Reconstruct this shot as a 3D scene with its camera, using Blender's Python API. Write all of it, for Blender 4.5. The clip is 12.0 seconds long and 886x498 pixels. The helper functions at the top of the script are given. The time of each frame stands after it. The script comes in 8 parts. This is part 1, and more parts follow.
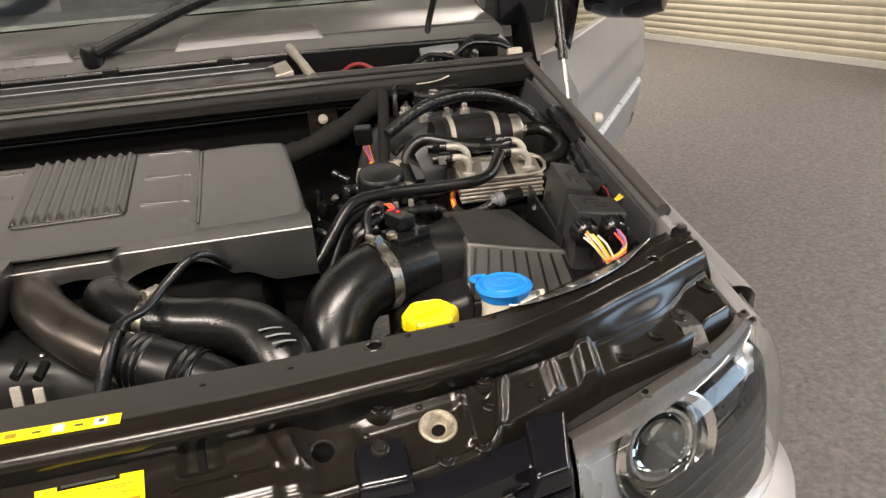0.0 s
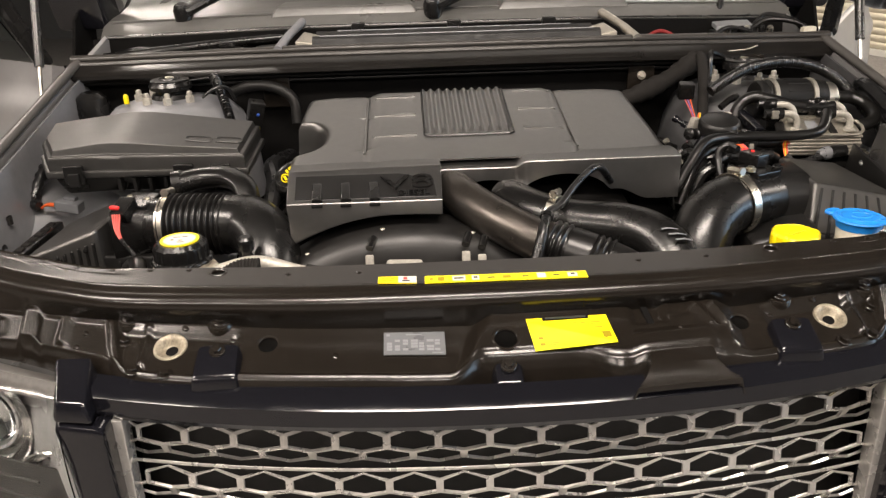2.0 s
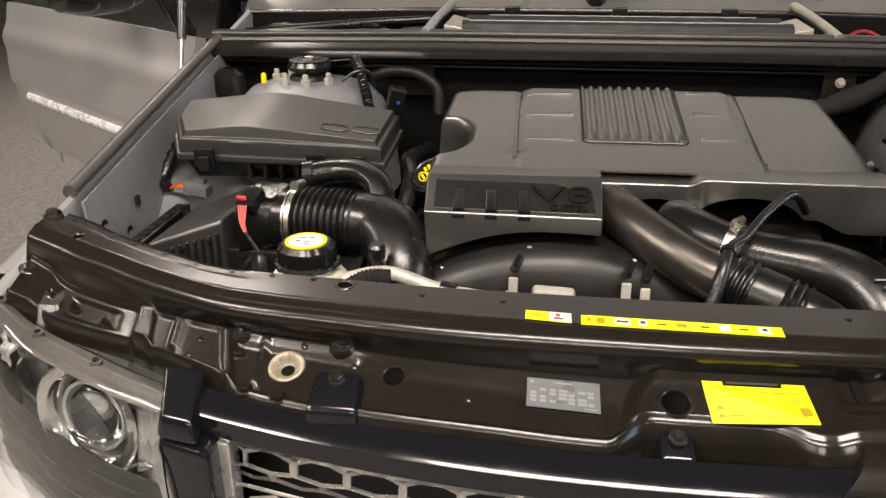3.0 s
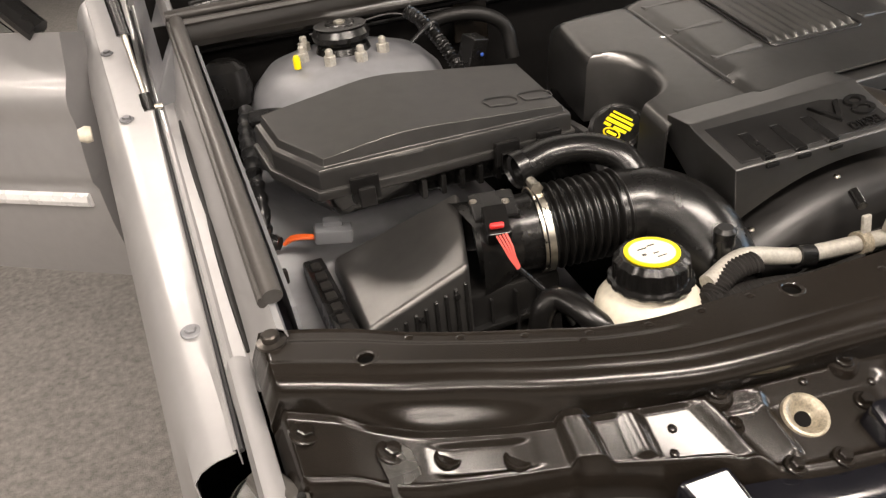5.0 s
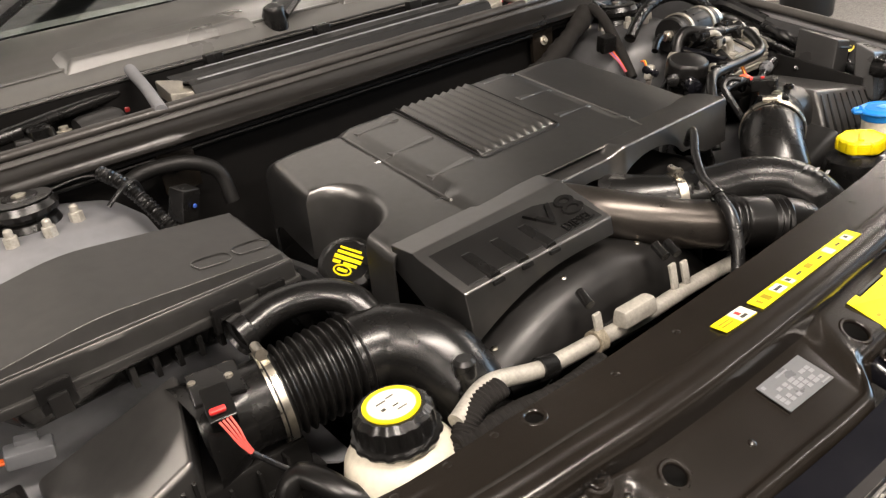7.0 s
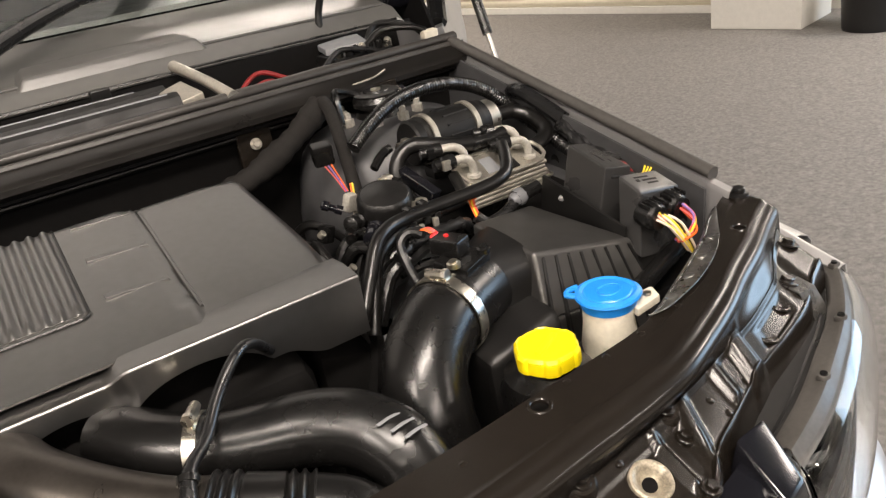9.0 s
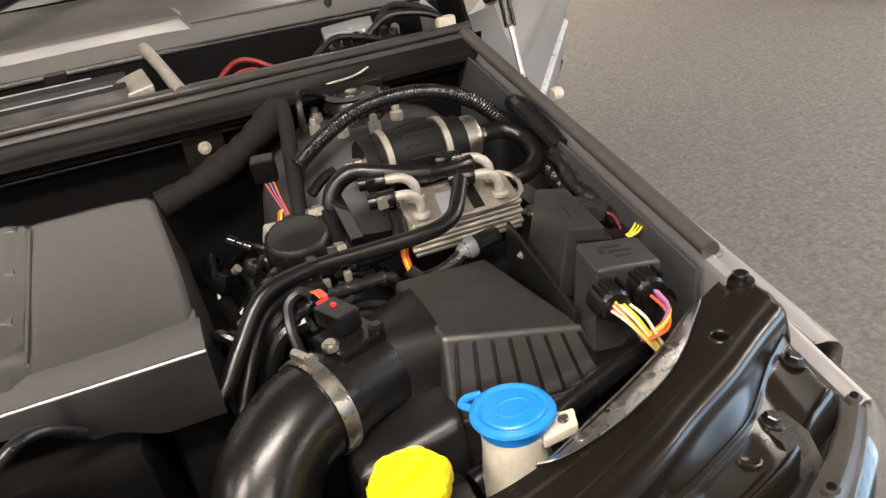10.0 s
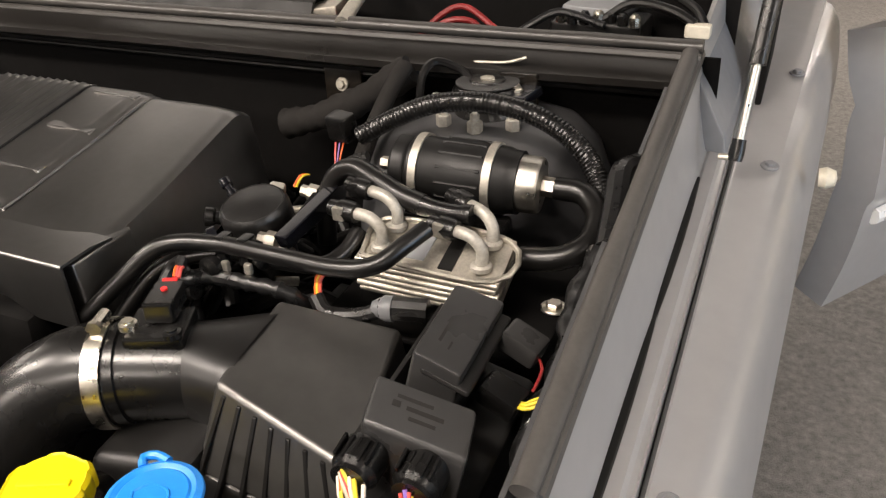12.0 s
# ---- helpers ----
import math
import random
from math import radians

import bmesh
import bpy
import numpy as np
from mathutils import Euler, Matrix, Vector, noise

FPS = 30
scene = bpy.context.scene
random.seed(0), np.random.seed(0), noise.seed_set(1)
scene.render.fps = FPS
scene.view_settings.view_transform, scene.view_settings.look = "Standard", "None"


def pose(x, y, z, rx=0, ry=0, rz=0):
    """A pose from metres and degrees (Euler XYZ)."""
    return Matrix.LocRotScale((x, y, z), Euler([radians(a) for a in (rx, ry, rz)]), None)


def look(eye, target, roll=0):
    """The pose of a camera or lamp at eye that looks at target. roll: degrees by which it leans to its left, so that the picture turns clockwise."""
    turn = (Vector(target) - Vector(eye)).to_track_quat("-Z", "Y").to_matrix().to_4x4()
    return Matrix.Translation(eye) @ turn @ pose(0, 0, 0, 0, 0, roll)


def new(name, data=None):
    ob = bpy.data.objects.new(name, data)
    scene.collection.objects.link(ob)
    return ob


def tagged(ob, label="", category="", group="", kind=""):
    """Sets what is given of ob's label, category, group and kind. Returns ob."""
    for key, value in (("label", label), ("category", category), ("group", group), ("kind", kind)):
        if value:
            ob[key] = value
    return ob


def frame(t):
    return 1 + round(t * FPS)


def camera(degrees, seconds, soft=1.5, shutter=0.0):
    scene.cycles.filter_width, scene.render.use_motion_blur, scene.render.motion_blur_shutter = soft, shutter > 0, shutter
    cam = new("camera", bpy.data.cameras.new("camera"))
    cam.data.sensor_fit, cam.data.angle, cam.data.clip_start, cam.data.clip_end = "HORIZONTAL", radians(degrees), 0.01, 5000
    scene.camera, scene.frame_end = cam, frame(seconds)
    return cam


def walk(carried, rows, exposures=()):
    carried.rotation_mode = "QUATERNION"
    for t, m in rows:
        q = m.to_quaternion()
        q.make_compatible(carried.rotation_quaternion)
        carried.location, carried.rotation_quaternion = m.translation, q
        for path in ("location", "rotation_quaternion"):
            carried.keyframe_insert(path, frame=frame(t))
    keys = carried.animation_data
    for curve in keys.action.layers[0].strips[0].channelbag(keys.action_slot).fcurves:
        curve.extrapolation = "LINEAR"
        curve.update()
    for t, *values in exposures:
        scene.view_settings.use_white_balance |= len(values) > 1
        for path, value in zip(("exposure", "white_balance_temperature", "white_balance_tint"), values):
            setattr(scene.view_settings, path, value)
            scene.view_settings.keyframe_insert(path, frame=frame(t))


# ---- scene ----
# The camera, carried round the open engine bay of a parked car. World: x across the car, y towards its windscreen, z up from the carpet.
cam = camera(60.0, 12.0, soft=1.35)
ROWS = [  # seconds, eye, target, roll
    (0.0, (0.3, -0.668, 1.427), (0.658, 1.148, 0.668), -4.5),
    (0.5, (0.236, -0.743, 1.43), (0.67, 1.066, 0.696), -4.3),
    (1.0, (0.049, -0.795, 1.432), (0.557, 0.968, 0.636), -3.6),
    (1.5, (-0.068, -0.853, 1.423), (0.278, 0.957, 0.646), -2.3),
    (2.0, (-0.108, -0.844, 1.415), (-0.034, 1.003, 0.651), -1.6),
    (2.5, (-0.116, -0.775, 1.418), (-0.25, 1.063, 0.64), -0.5),
    (3.0, (-0.153, -0.697, 1.406), (-0.379, 1.122, 0.606), -0.2),
    (3.5, (-0.33, -0.602, 1.414), (-0.448, 1.191, 0.536), -2.8),
    (5.5, (-0.89, -0.299, 1.439), (-0.129, 1.236, 0.408), -6.1),
    (6.0, (-0.9, -0.273, 1.456), (0.041, 1.211, 0.501), -6.9),
    (6.5, (-0.842, -0.283, 1.457), (0.201, 1.166, 0.555), -8.3),
    (7.0, (-0.715, -0.317, 1.436), (0.359, 1.134, 0.575), -8.9),
    (7.5, (-0.53, -0.369, 1.452), (0.502, 1.103, 0.575), -9.5),
    (9.5, (0.207, -0.375, 1.433), (0.954, 1.269, 0.575), -9.5),
    (10.0, (0.358, -0.298, 1.431), (0.883, 1.402, 0.519), -9.4),
    (10.5, (0.553, -0.271, 1.427), (0.774, 1.475, 0.476), -9.1),
    (11.0, (0.715, -0.237, 1.422), (0.64, 1.505, 0.444), -6.9),
    (11.5, (0.779, -0.152, 1.424), (0.438, 1.549, 0.429), -5.0),
    (12.0, (0.895, -0.09, 1.426), (0.146, 1.484, 0.444), -2.4),
]
walk(cam, [(t, look(eye, target, roll)) for t, eye, target, roll in ROWS], exposures=[(0.0, -0.05), (3.5, -0.05), (5.5, 0.08), (12.0, 0.12)])

# ---- world and lamps: an indoor showroom with ceiling panels, and an added bluish lamp on the right ----
world = bpy.data.worlds.new("world")
scene.world = world
world.use_nodes = True
bg = world.node_tree.nodes["Background"]
sky = world.node_tree.nodes.new("ShaderNodeTexSky")
sky.sky_type, sky.sun_disc, sky.sun_elevation, sky.sun_rotation = "NISHITA", False, radians(35), radians(120)
world.node_tree.links.new(sky.outputs["Color"], bg.inputs["Color"])
bg.inputs["Strength"].default_value = 0.08


def area_lamp(name, m, sx, sy, power, colour):
    lamp = bpy.data.lights.new(name, "AREA")
    lamp.shape, lamp.size, lamp.size_y, lamp.energy, lamp.color = "RECTANGLE", sx, sy, power, colour
    ob = new(name, lamp)
    ob.matrix_world = m
    return ob


CEILING = 3.1
# ceiling panels: x, y, length along x, length along y
# unseen, set by reflections; (-1.7, 2.6) is added to brighten the left air box
PANELS = [(-2.5, -3.3, 1.5, 0.3), (0.0, -3.3, 1.5, 0.3), (4.6, -4.4, 1.5, 0.3), (-2.3, -0.9, 1.5, 0.3), (0.0, -0.9, 1.5, 0.3), (4.4, -0.4, 0.3, 1.5), (-5.4, 0.6, 0.3, 1.5), (6.0, 1.6, 0.3, 1.5), (-1.7, 2.6, 0.6, 0.3), (-2.4, 5.2, 1.5, 0.3), (2.2, 5.6, 1.5, 0.3), (4.3, 7.6, 0.3, 1.5)]
for px, py, sx, sy in PANELS:
    area_lamp("ceiling_lamp", pose(px, py, CEILING - 0.05), sx, sy, 92.0 * sx * sy / 0.45, (1.0, 0.875, 0.775))
# bluish daylight from the car's right front: an unseen lamp added inside the closed room
area_lamp("daylight_fill", look((6.6, -1.2, 1.35), (1.5, 1.6, 0.7)), 3.0, 2.2, 155.0, (0.52, 0.75, 1.0))


# ---- materials ----
def material(name, colour, rough, metal=0.0, vary=0.15, scale=30.0, grain=0.0, grain_scale=600.0, rough_vary=0.1, coat=0.0, deep=0.00025, spec=0.5):
    """A surface with blotches at `scale`, fine grain relief at `grain_scale` and uneven gloss."""
    m = bpy.data.materials.new(name)
    m.use_nodes = True
    nt = m.node_tree
    n, l = nt.nodes, nt.links
    p = n["Principled BSDF"]
    p.inputs["Metallic"].default_value = metal
    p.inputs["Coat Weight"].default_value = coat
    p.inputs["Specular IOR Level"].default_value = spec
    p.inputs["Coat Roughness"].default_value = 0.05
    co = n.new("ShaderNodeTexCoord")
    n1 = n.new("ShaderNodeTexNoise")
    n1.inputs["Scale"].default_value, n1.inputs["Detail"].default_value = scale, 6.0
    l.new(co.outputs["Object"], n1.inputs["Vector"])
    n2 = n.new("ShaderNodeTexNoise")
    n2.inputs["Scale"].default_value, n2.inputs["Detail"].default_value = scale * 7.3, 4.0
    l.new(co.outputs["Object"], n2.inputs["Vector"])
    mix = n.new("ShaderNodeMath")
    mix.operation = "ADD"
    l.new(n1.outputs["Fac"], mix.inputs[0])
    l.new(n2.outputs["Fac"], mix.inputs[1])
    ramp = n.new("ShaderNodeMapRange")
    ramp.inputs["From Min"].default_value, ramp.inputs["From Max"].default_value = 0.6, 1.4
    ramp.inputs["To Min"].default_value, ramp.inputs["To Max"].default_value = 1.0 - vary, 1.0 + vary
    l.new(mix.outputs[0], ramp.inputs["Value"])
    mul = n.new("ShaderNodeVectorMath")
    mul.operation = "SCALE"
    mul.inputs[0].default_value = colour
    l.new(ramp.outputs[0], mul.inputs["Scale"])
    l.new(mul.outputs[0], p.inputs["Base Color"])
    rr = n.new("ShaderNodeMapRange")
    rr.inputs["From Min"].default_value, rr.inputs["From Max"].default_value = 0.3, 0.7
    rr.inputs["To Min"].default_value, rr.inputs["To Max"].default_value = max(0.02, rough - rough_vary), min(1.0, rough + rough_vary)
    l.new(n1.outputs["Fac"], rr.inputs["Value"])
    l.new(rr.outputs[0], p.inputs["Roughness"])
    if grain:
        n3 = n.new("ShaderNodeTexNoise")
        n3.inputs["Scale"].default_value, n3.inputs["Detail"].default_value = grain_scale, 3.0
        l.new(co.outputs["Object"], n3.inputs["Vector"])
        b = n.new("ShaderNodeBump")
        b.inputs["Strength"].default_value, b.inputs["Distance"].default_value = grain, deep
        l.new(n3.outputs["Fac"], b.inputs["Height"])
        l.new(b.outputs["Normal"], p.inputs["Normal"])
    return m


def clear_material(name, colour, rough, ior=1.45):
    m = bpy.data.materials.new(name)
    m.use_nodes = True
    p = m.node_tree.nodes["Principled BSDF"]
    p.inputs["Base Color"].default_value = (*colour, 1)
    p.inputs["Roughness"].default_value, p.inputs["IOR"].default_value, p.inputs["Transmission Weight"].default_value = rough, ior, 1.0
    return m


def lit_material(name, colour, strength):
    m = bpy.data.materials.new(name)
    m.use_nodes = True
    p = m.node_tree.nodes["Principled BSDF"]
    p.inputs["Emission Color"].default_value, p.inputs["Emission Strength"].default_value = (*colour, 1), strength
    return m


BLACK_PAINT = material("black_paint", (0.0100, 0.0080, 0.0062), 0.24, vary=0.25, scale=9, rough_vary=0.025, grain=0.02, grain_scale=120)
GLOSS_TRIM = material("gloss_black_trim", (0.006, 0.006, 0.008), 0.14, vary=0.1, rough_vary=0.04, coat=0.2)
COVER = material("cover_plastic", (0.255, 0.250, 0.244), 0.35, metal=1.0, vary=0.06, scale=12, grain=0.3, grain_scale=1500, rough_vary=0.02)
PLASTIC = material("black_plastic", (0.0075, 0.0072, 0.0069), 0.36, vary=0.18, scale=20, grain=0.25, grain_scale=1200, rough_vary=0.06)
SATIN = material("satin_black_plastic", (0.0062, 0.006, 0.0058), 0.27, vary=0.15, scale=20, rough_vary=0.02)
RUBBER = material("black_rubber", (0.0055, 0.0053, 0.005), 0.48, vary=0.2, scale=40, grain=0.3, grain_scale=900, rough_vary=0.1, spec=0.3)
HOSE = material("hose_rubber", (0.0055, 0.0052, 0.0049), 0.31, vary=0.2, scale=35, rough_vary=0.025)
TAPE = material("harness_tape", (0.009, 0.009, 0.0092), 0.30, vary=0.3, scale=60, grain=0.5, grain_scale=220, rough_vary=0.06, deep=0.0005)
SLEEVE = material("grey_sleeve", (0.014, 0.0128, 0.0118), 0.85, vary=0.25, scale=40, grain=0.8, grain_scale=900, spec=0.2)
# dark metal taken near black, so cavities carry their deep shade in the colour
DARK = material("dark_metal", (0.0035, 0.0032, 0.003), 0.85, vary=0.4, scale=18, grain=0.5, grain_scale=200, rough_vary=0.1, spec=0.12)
SILVER = material("silver_paint", (0.375, 0.370, 0.370), 0.40, metal=0.45, vary=0.05, scale=6, rough_vary=0.05, coat=0.15, grain=0.03, grain_scale=2500)
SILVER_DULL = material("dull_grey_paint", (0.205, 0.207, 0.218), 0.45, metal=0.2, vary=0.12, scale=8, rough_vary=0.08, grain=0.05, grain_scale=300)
# darker copy of the grey paint, for the shaded right side of the bay
WING = material("shaded_wing_paint", (0.062, 0.062, 0.064), 0.40, metal=0.1, vary=0.2, scale=9, rough_vary=0.1)
STEEL = material("zinc_steel", (0.62, 0.58, 0.50), 0.32, metal=1.0, vary=0.15, scale=60, rough_vary=0.12)
ALU = material("aluminium", (0.60, 0.57, 0.51), 0.36, metal=1.0, vary=0.16, scale=45, grain=0.3, grain_scale=500, rough_vary=0.12)
CAST = material("cast_alloy", (0.47, 0.44, 0.38), 0.46, metal=0.85, vary=0.25, scale=50, grain=0.6, grain_scale=400, rough_vary=0.12)
CREAM = material("milky_plastic", (0.62, 0.575, 0.47), 0.4, vary=0.15, scale=25, rough_vary=0.1)
WHITE = material("white_plastic", (0.80, 0.78, 0.72), 0.4, vary=0.06, scale=25)
YELLOW = material("yellow_plastic", (0.83, 0.66, 0.005), 0.34, vary=0.06, scale=30, rough_vary=0.05)
BLUE = material("blue_plastic", (0.015, 0.23, 0.72), 0.34, vary=0.08, scale=30, rough_vary=0.05)
LABEL = material("yellow_label", (0.85, 0.74, 0.006), 0.4, vary=0.03, scale=30)
LABEL_WHITE = material("white_label", (0.66, 0.63, 0.55), 0.4, vary=0.05)
LABEL_GREY = material("grey_label", (0.120, 0.124, 0.131), 0.35, vary=0.06)
LABEL_PALE = material("pale_print", (0.216, 0.222, 0.231), 0.4, vary=0.05)
INK = material("black_print", (0.03, 0.03, 0.025), 0.5, vary=0.1)
OCHRE = material("faded_print", (0.30, 0.22, 0.004), 0.5, vary=0.1)
RED = material("red_plastic", (0.75, 0.03, 0.03), 0.35, vary=0.08)
ORANGE = material("orange_wire", (0.80, 0.13, 0.02), 0.4, vary=0.1)
RED_WIRE = material("red_wire", (0.60, 0.085, 0.07), 0.4, vary=0.1)
YELLOW_WIRE = material("yellow_wire", (0.78, 0.60, 0.04), 0.4, vary=0.1)
PINK_WIRE = material("pale_wire", (0.75, 0.62, 0.5), 0.4, vary=0.1)
VIOLET_WIRE = material("violet_wire", (0.22, 0.12, 0.4), 0.4, vary=0.1)
BLUE_WIRE = material("blue_connector", (0.03, 0.08, 0.35), 0.4, vary=0.1)
# near white so that the unseen bonnet lining reflects brightly in the engine cover
BOUNCE_PALE = material("bonnet_bounce_paint", (0.80, 0.79, 0.77), 0.5, metal=0.0, vary=0.08, scale=6)
BOWL = material("lamp_bowl", (0.30, 0.297, 0.29), 0.28, metal=0.5, vary=0.15, scale=14, rough_vary=0.08)
RUST = material("rusty_steel", (0.31, 0.272, 0.205), 0.42, metal=0.35, vary=0.55, scale=60, grain=0.3, grain_scale=300)
CHROME = material("bright_reflector", (0.85, 0.84, 0.82), 0.12, metal=1.0, vary=0.05)
MESH_SILVER = material("grille_silver", (0.60, 0.58, 0.55), 0.28, metal=0.7, vary=0.12, scale=20, rough_vary=0.08)
LENS = clear_material("clear_lens", (0.97, 0.98, 0.98), 0.02, 1.28)
GLASS = clear_material("windscreen_glass", (0.85, 0.92, 0.90), 0.01)
SCUTTLE = material("scuttle_plastic", (0.10, 0.098, 0.092), 0.32, vary=0.12, scale=7, grain=0.05, grain_scale=700, rough_vary=0.06)
CARPET = material("grey_carpet", (0.205, 0.193, 0.180), 0.95, vary=0.55, scale=55, grain=1.0, grain_scale=230, rough_vary=0.03, deep=0.004)
WALL = material("cream_wall", (0.68, 0.65, 0.58), 0.8, vary=0.05, scale=2, grain=0.1, grain_scale=90)
# for added closing walls: dark to hold back bounced light and reflections
DARK_WALL = material("dark_wall", (0.085, 0.083, 0.080), 0.85, vary=0.08, scale=2, grain=0.1, grain_scale=90)
SHUTTER = material("cream_shutter", (0.72, 0.66, 0.52), 0.45, vary=0.08, scale=5, grain=0.05)
CEIL = material("ceiling_grey", (0.10, 0.097, 0.093), 0.85, vary=0.08, scale=2)
STRIP = material("pale_moulding", (0.86, 0.86, 0.86), 0.3, metal=0.2, vary=0.03)
PANEL_LIT = lit_material("lamp_panel", (1.0, 0.94, 0.85), 6.0)
SEAM_GREY = material("milky_seam", (0.062, 0.058, 0.053), 0.42, vary=0.3, scale=25, grain=0.1, grain_scale=300)
MASK = material("lamp_mask", (0.014, 0.0135, 0.013), 0.55, vary=0.1, scale=20, spec=0.15)
DUSTY = material("dusty_plastic", (0.090, 0.088, 0.085), 0.37, metal=0.85, vary=0.12, scale=8, grain=0.3, grain_scale=1100, rough_vary=0.04)
WORN = material("worn_flange", (0.26, 0.255, 0.245), 0.30, metal=0.9, vary=0.35, scale=25, grain=0.1, grain_scale=200)
SEAL = material("dull_seal_rubber", (0.040, 0.037, 0.034), 0.36, vary=0.2, scale=30, grain=0.03, grain_scale=500, rough_vary=0.04)
# lighter copy of SEAL for the wings, with their light sheen in the colour
EDGE_SEAL = material("sheen_seal_rubber", (0.058, 0.054, 0.050), 0.42, vary=0.2, scale=30, grain=0.03, grain_scale=500, rough_vary=0.04)
# lit copy of DUSTY: the brightness on the air box lids is in its colour
DUSTY_LIT = material("lit_dusty_plastic", (0.135, 0.132, 0.127), 0.37, metal=0.85, vary=0.12, scale=8, grain=0.3, grain_scale=1100, rough_vary=0.04)
ARCH = material("shroud_plastic", (0.0095, 0.009, 0.0086), 0.42, vary=0.2, scale=20, grain=0.2, grain_scale=900)
PALE_ALLOY = material("pale_alloy", (0.40, 0.38, 0.335), 0.5, metal=0.35, vary=0.3, scale=40, grain=0.3, grain_scale=300)
PIPE = material("dark_metal_pipe", (0.075, 0.067, 0.059), 0.32, metal=0.8, vary=0.14, scale=30, rough_vary=0.05)
RAIL = material("bulkhead_paint", (0.0095, 0.0085, 0.0075), 0.30, vary=0.25, scale=10, rough_vary=0.03, grain=0.02, grain_scale=120)
UNIT = material("unit_plastic", (0.026, 0.0255, 0.025), 0.33, vary=0.15, scale=15, grain=0.25, grain_scale=900)
RED_CABLE = material("dark_red_cable", (0.22, 0.018, 0.018), 0.4, vary=0.2)


# ---- building helpers ----
BASES = {}


def thing(name, base, label, category, group="", kind=""):
    """An Empty at the thing's base, under which its parts go."""
    ob = new(name)
    ob.empty_display_size = 0.02
    ob.location = base
    BASES[ob] = Vector(base)
    return tagged(ob, label, category, group, kind)


def to_mesh(name, bm, *mats, smooth=True, sharp=35):
    bmesh.ops.recalc_face_normals(bm, faces=bm.faces)
    if smooth:
        for f in bm.faces:
            f.smooth = True
        for e in bm.edges:
            if len(e.link_faces) == 2 and e.calc_face_angle(0) > radians(sharp):
                e.smooth = False
    me = bpy.data.meshes.new(name)
    bm.to_mesh(me)
    bm.free()
    for m in mats:
        me.materials.append(m)
    return me


def flat_shaded(ob):
    """Keeps the large faces flat beside their rounded edges."""
    w = ob.modifiers.new("weighted_normal", "WEIGHTED_NORMAL")
    w.mode, w.weight, w.keep_sharp = "FACE_AREA", 60, True
    return ob


def part(name, bm, mats, parent, label="", smooth=True, sharp=35, kind=""):
    """Links a bmesh, in world coordinates, as one mesh under a thing or a part."""
    if not isinstance(mats, (list, tuple)):
        mats = [mats]
    ob = new(name, to_mesh(name, bm, *mats, smooth=smooth, sharp=sharp))
    if smooth:
        flat_shaded(ob)
    ob.parent = parent
    ob.location = -BASES.get(parent, Vector())
    BASES[ob] = Vector()
    return tagged(ob, label, kind=kind)


def placed(name, me, parent, m, label=""):
    """One more object on a shared mesh, at the world pose m, under a thing or a part."""
    ob = new(name, me)
    ob.parent = parent
    ob.matrix_basis = Matrix.Translation(-BASES.get(parent, Vector())) @ m
    return tagged(ob, label)


def solo(name, bm, mats, label, category, group="", kind="", smooth=True, sharp=35):
    """A thing that is one mesh, its origin at the middle of its base."""
    if not isinstance(mats, (list, tuple)):
        mats = [mats]
    co = [v.co for v in bm.verts]
    lo = Vector([min(c[i] for c in co) for i in range(3)])
    hi = Vector([max(c[i] for c in co) for i in range(3)])
    base = Vector(((lo.x + hi.x) / 2, (lo.y + hi.y) / 2, lo.z))
    bmesh.ops.translate(bm, verts=bm.verts, vec=-base)
    ob = new(name, to_mesh(name, bm, *mats, smooth=smooth, sharp=sharp))
    if smooth:
        flat_shaded(ob)
    ob.location = base
    BASES[ob] = base
    return tagged(ob, label, category, group, kind)


def bev(bm, edges, off, seg=2):
    if off > 0:
        bmesh.ops.bevel(bm, geom=list(edges), offset=off, segments=seg, profile=0.5, affect="EDGES", clamp_overlap=True)


def solid8(lower, upper, off=0.0, seg=2, bm=None, slot=0):
    """A body between two loops of the same number of corners, with rounded edges."""
    b2 = bmesh.new()
    a = [b2.verts.new(p) for p in lower]
    b = [b2.verts.new(p) for p in upper]
    k = len(a)
    b2.faces.new(a[::-1])
    b2.faces.new(b)
    for i in range(k):
        b2.faces.new((a[i], a[(i + 1) % k], b[(i + 1) % k], b[i]))
    bmesh.ops.recalc_face_normals(b2, faces=b2.faces)
    bev(b2, b2.edges, off, seg)
    return joined(bm, b2, slot)


def joined(bm, b2, slot=0):
    """Adds b2 to bm, with a material slot."""
    for f in b2.faces:
        f.material_index = slot
    if bm is None:
        return b2
    me = bpy.data.meshes.new("join")
    b2.to_mesh(me)
    b2.free()
    bm.from_mesh(me)
    bpy.data.meshes.remove(me)
    return bm


def box(centre, size, off=0.002, m=None, bm=None, slot=0, seg=2):
    x, y, z = (s / 2 for s in size)
    lower = [Vector(p) for p in ((-x, -y, -z), (x, -y, -z), (x, y, -z), (-x, y, -z))]
    upper = [p + Vector((0, 0, 2 * z)) for p in lower]
    t = Matrix.Translation(centre) @ (m or Matrix())
    return solid8([t @ p for p in lower], [t @ p for p in upper], off, seg, bm, slot)


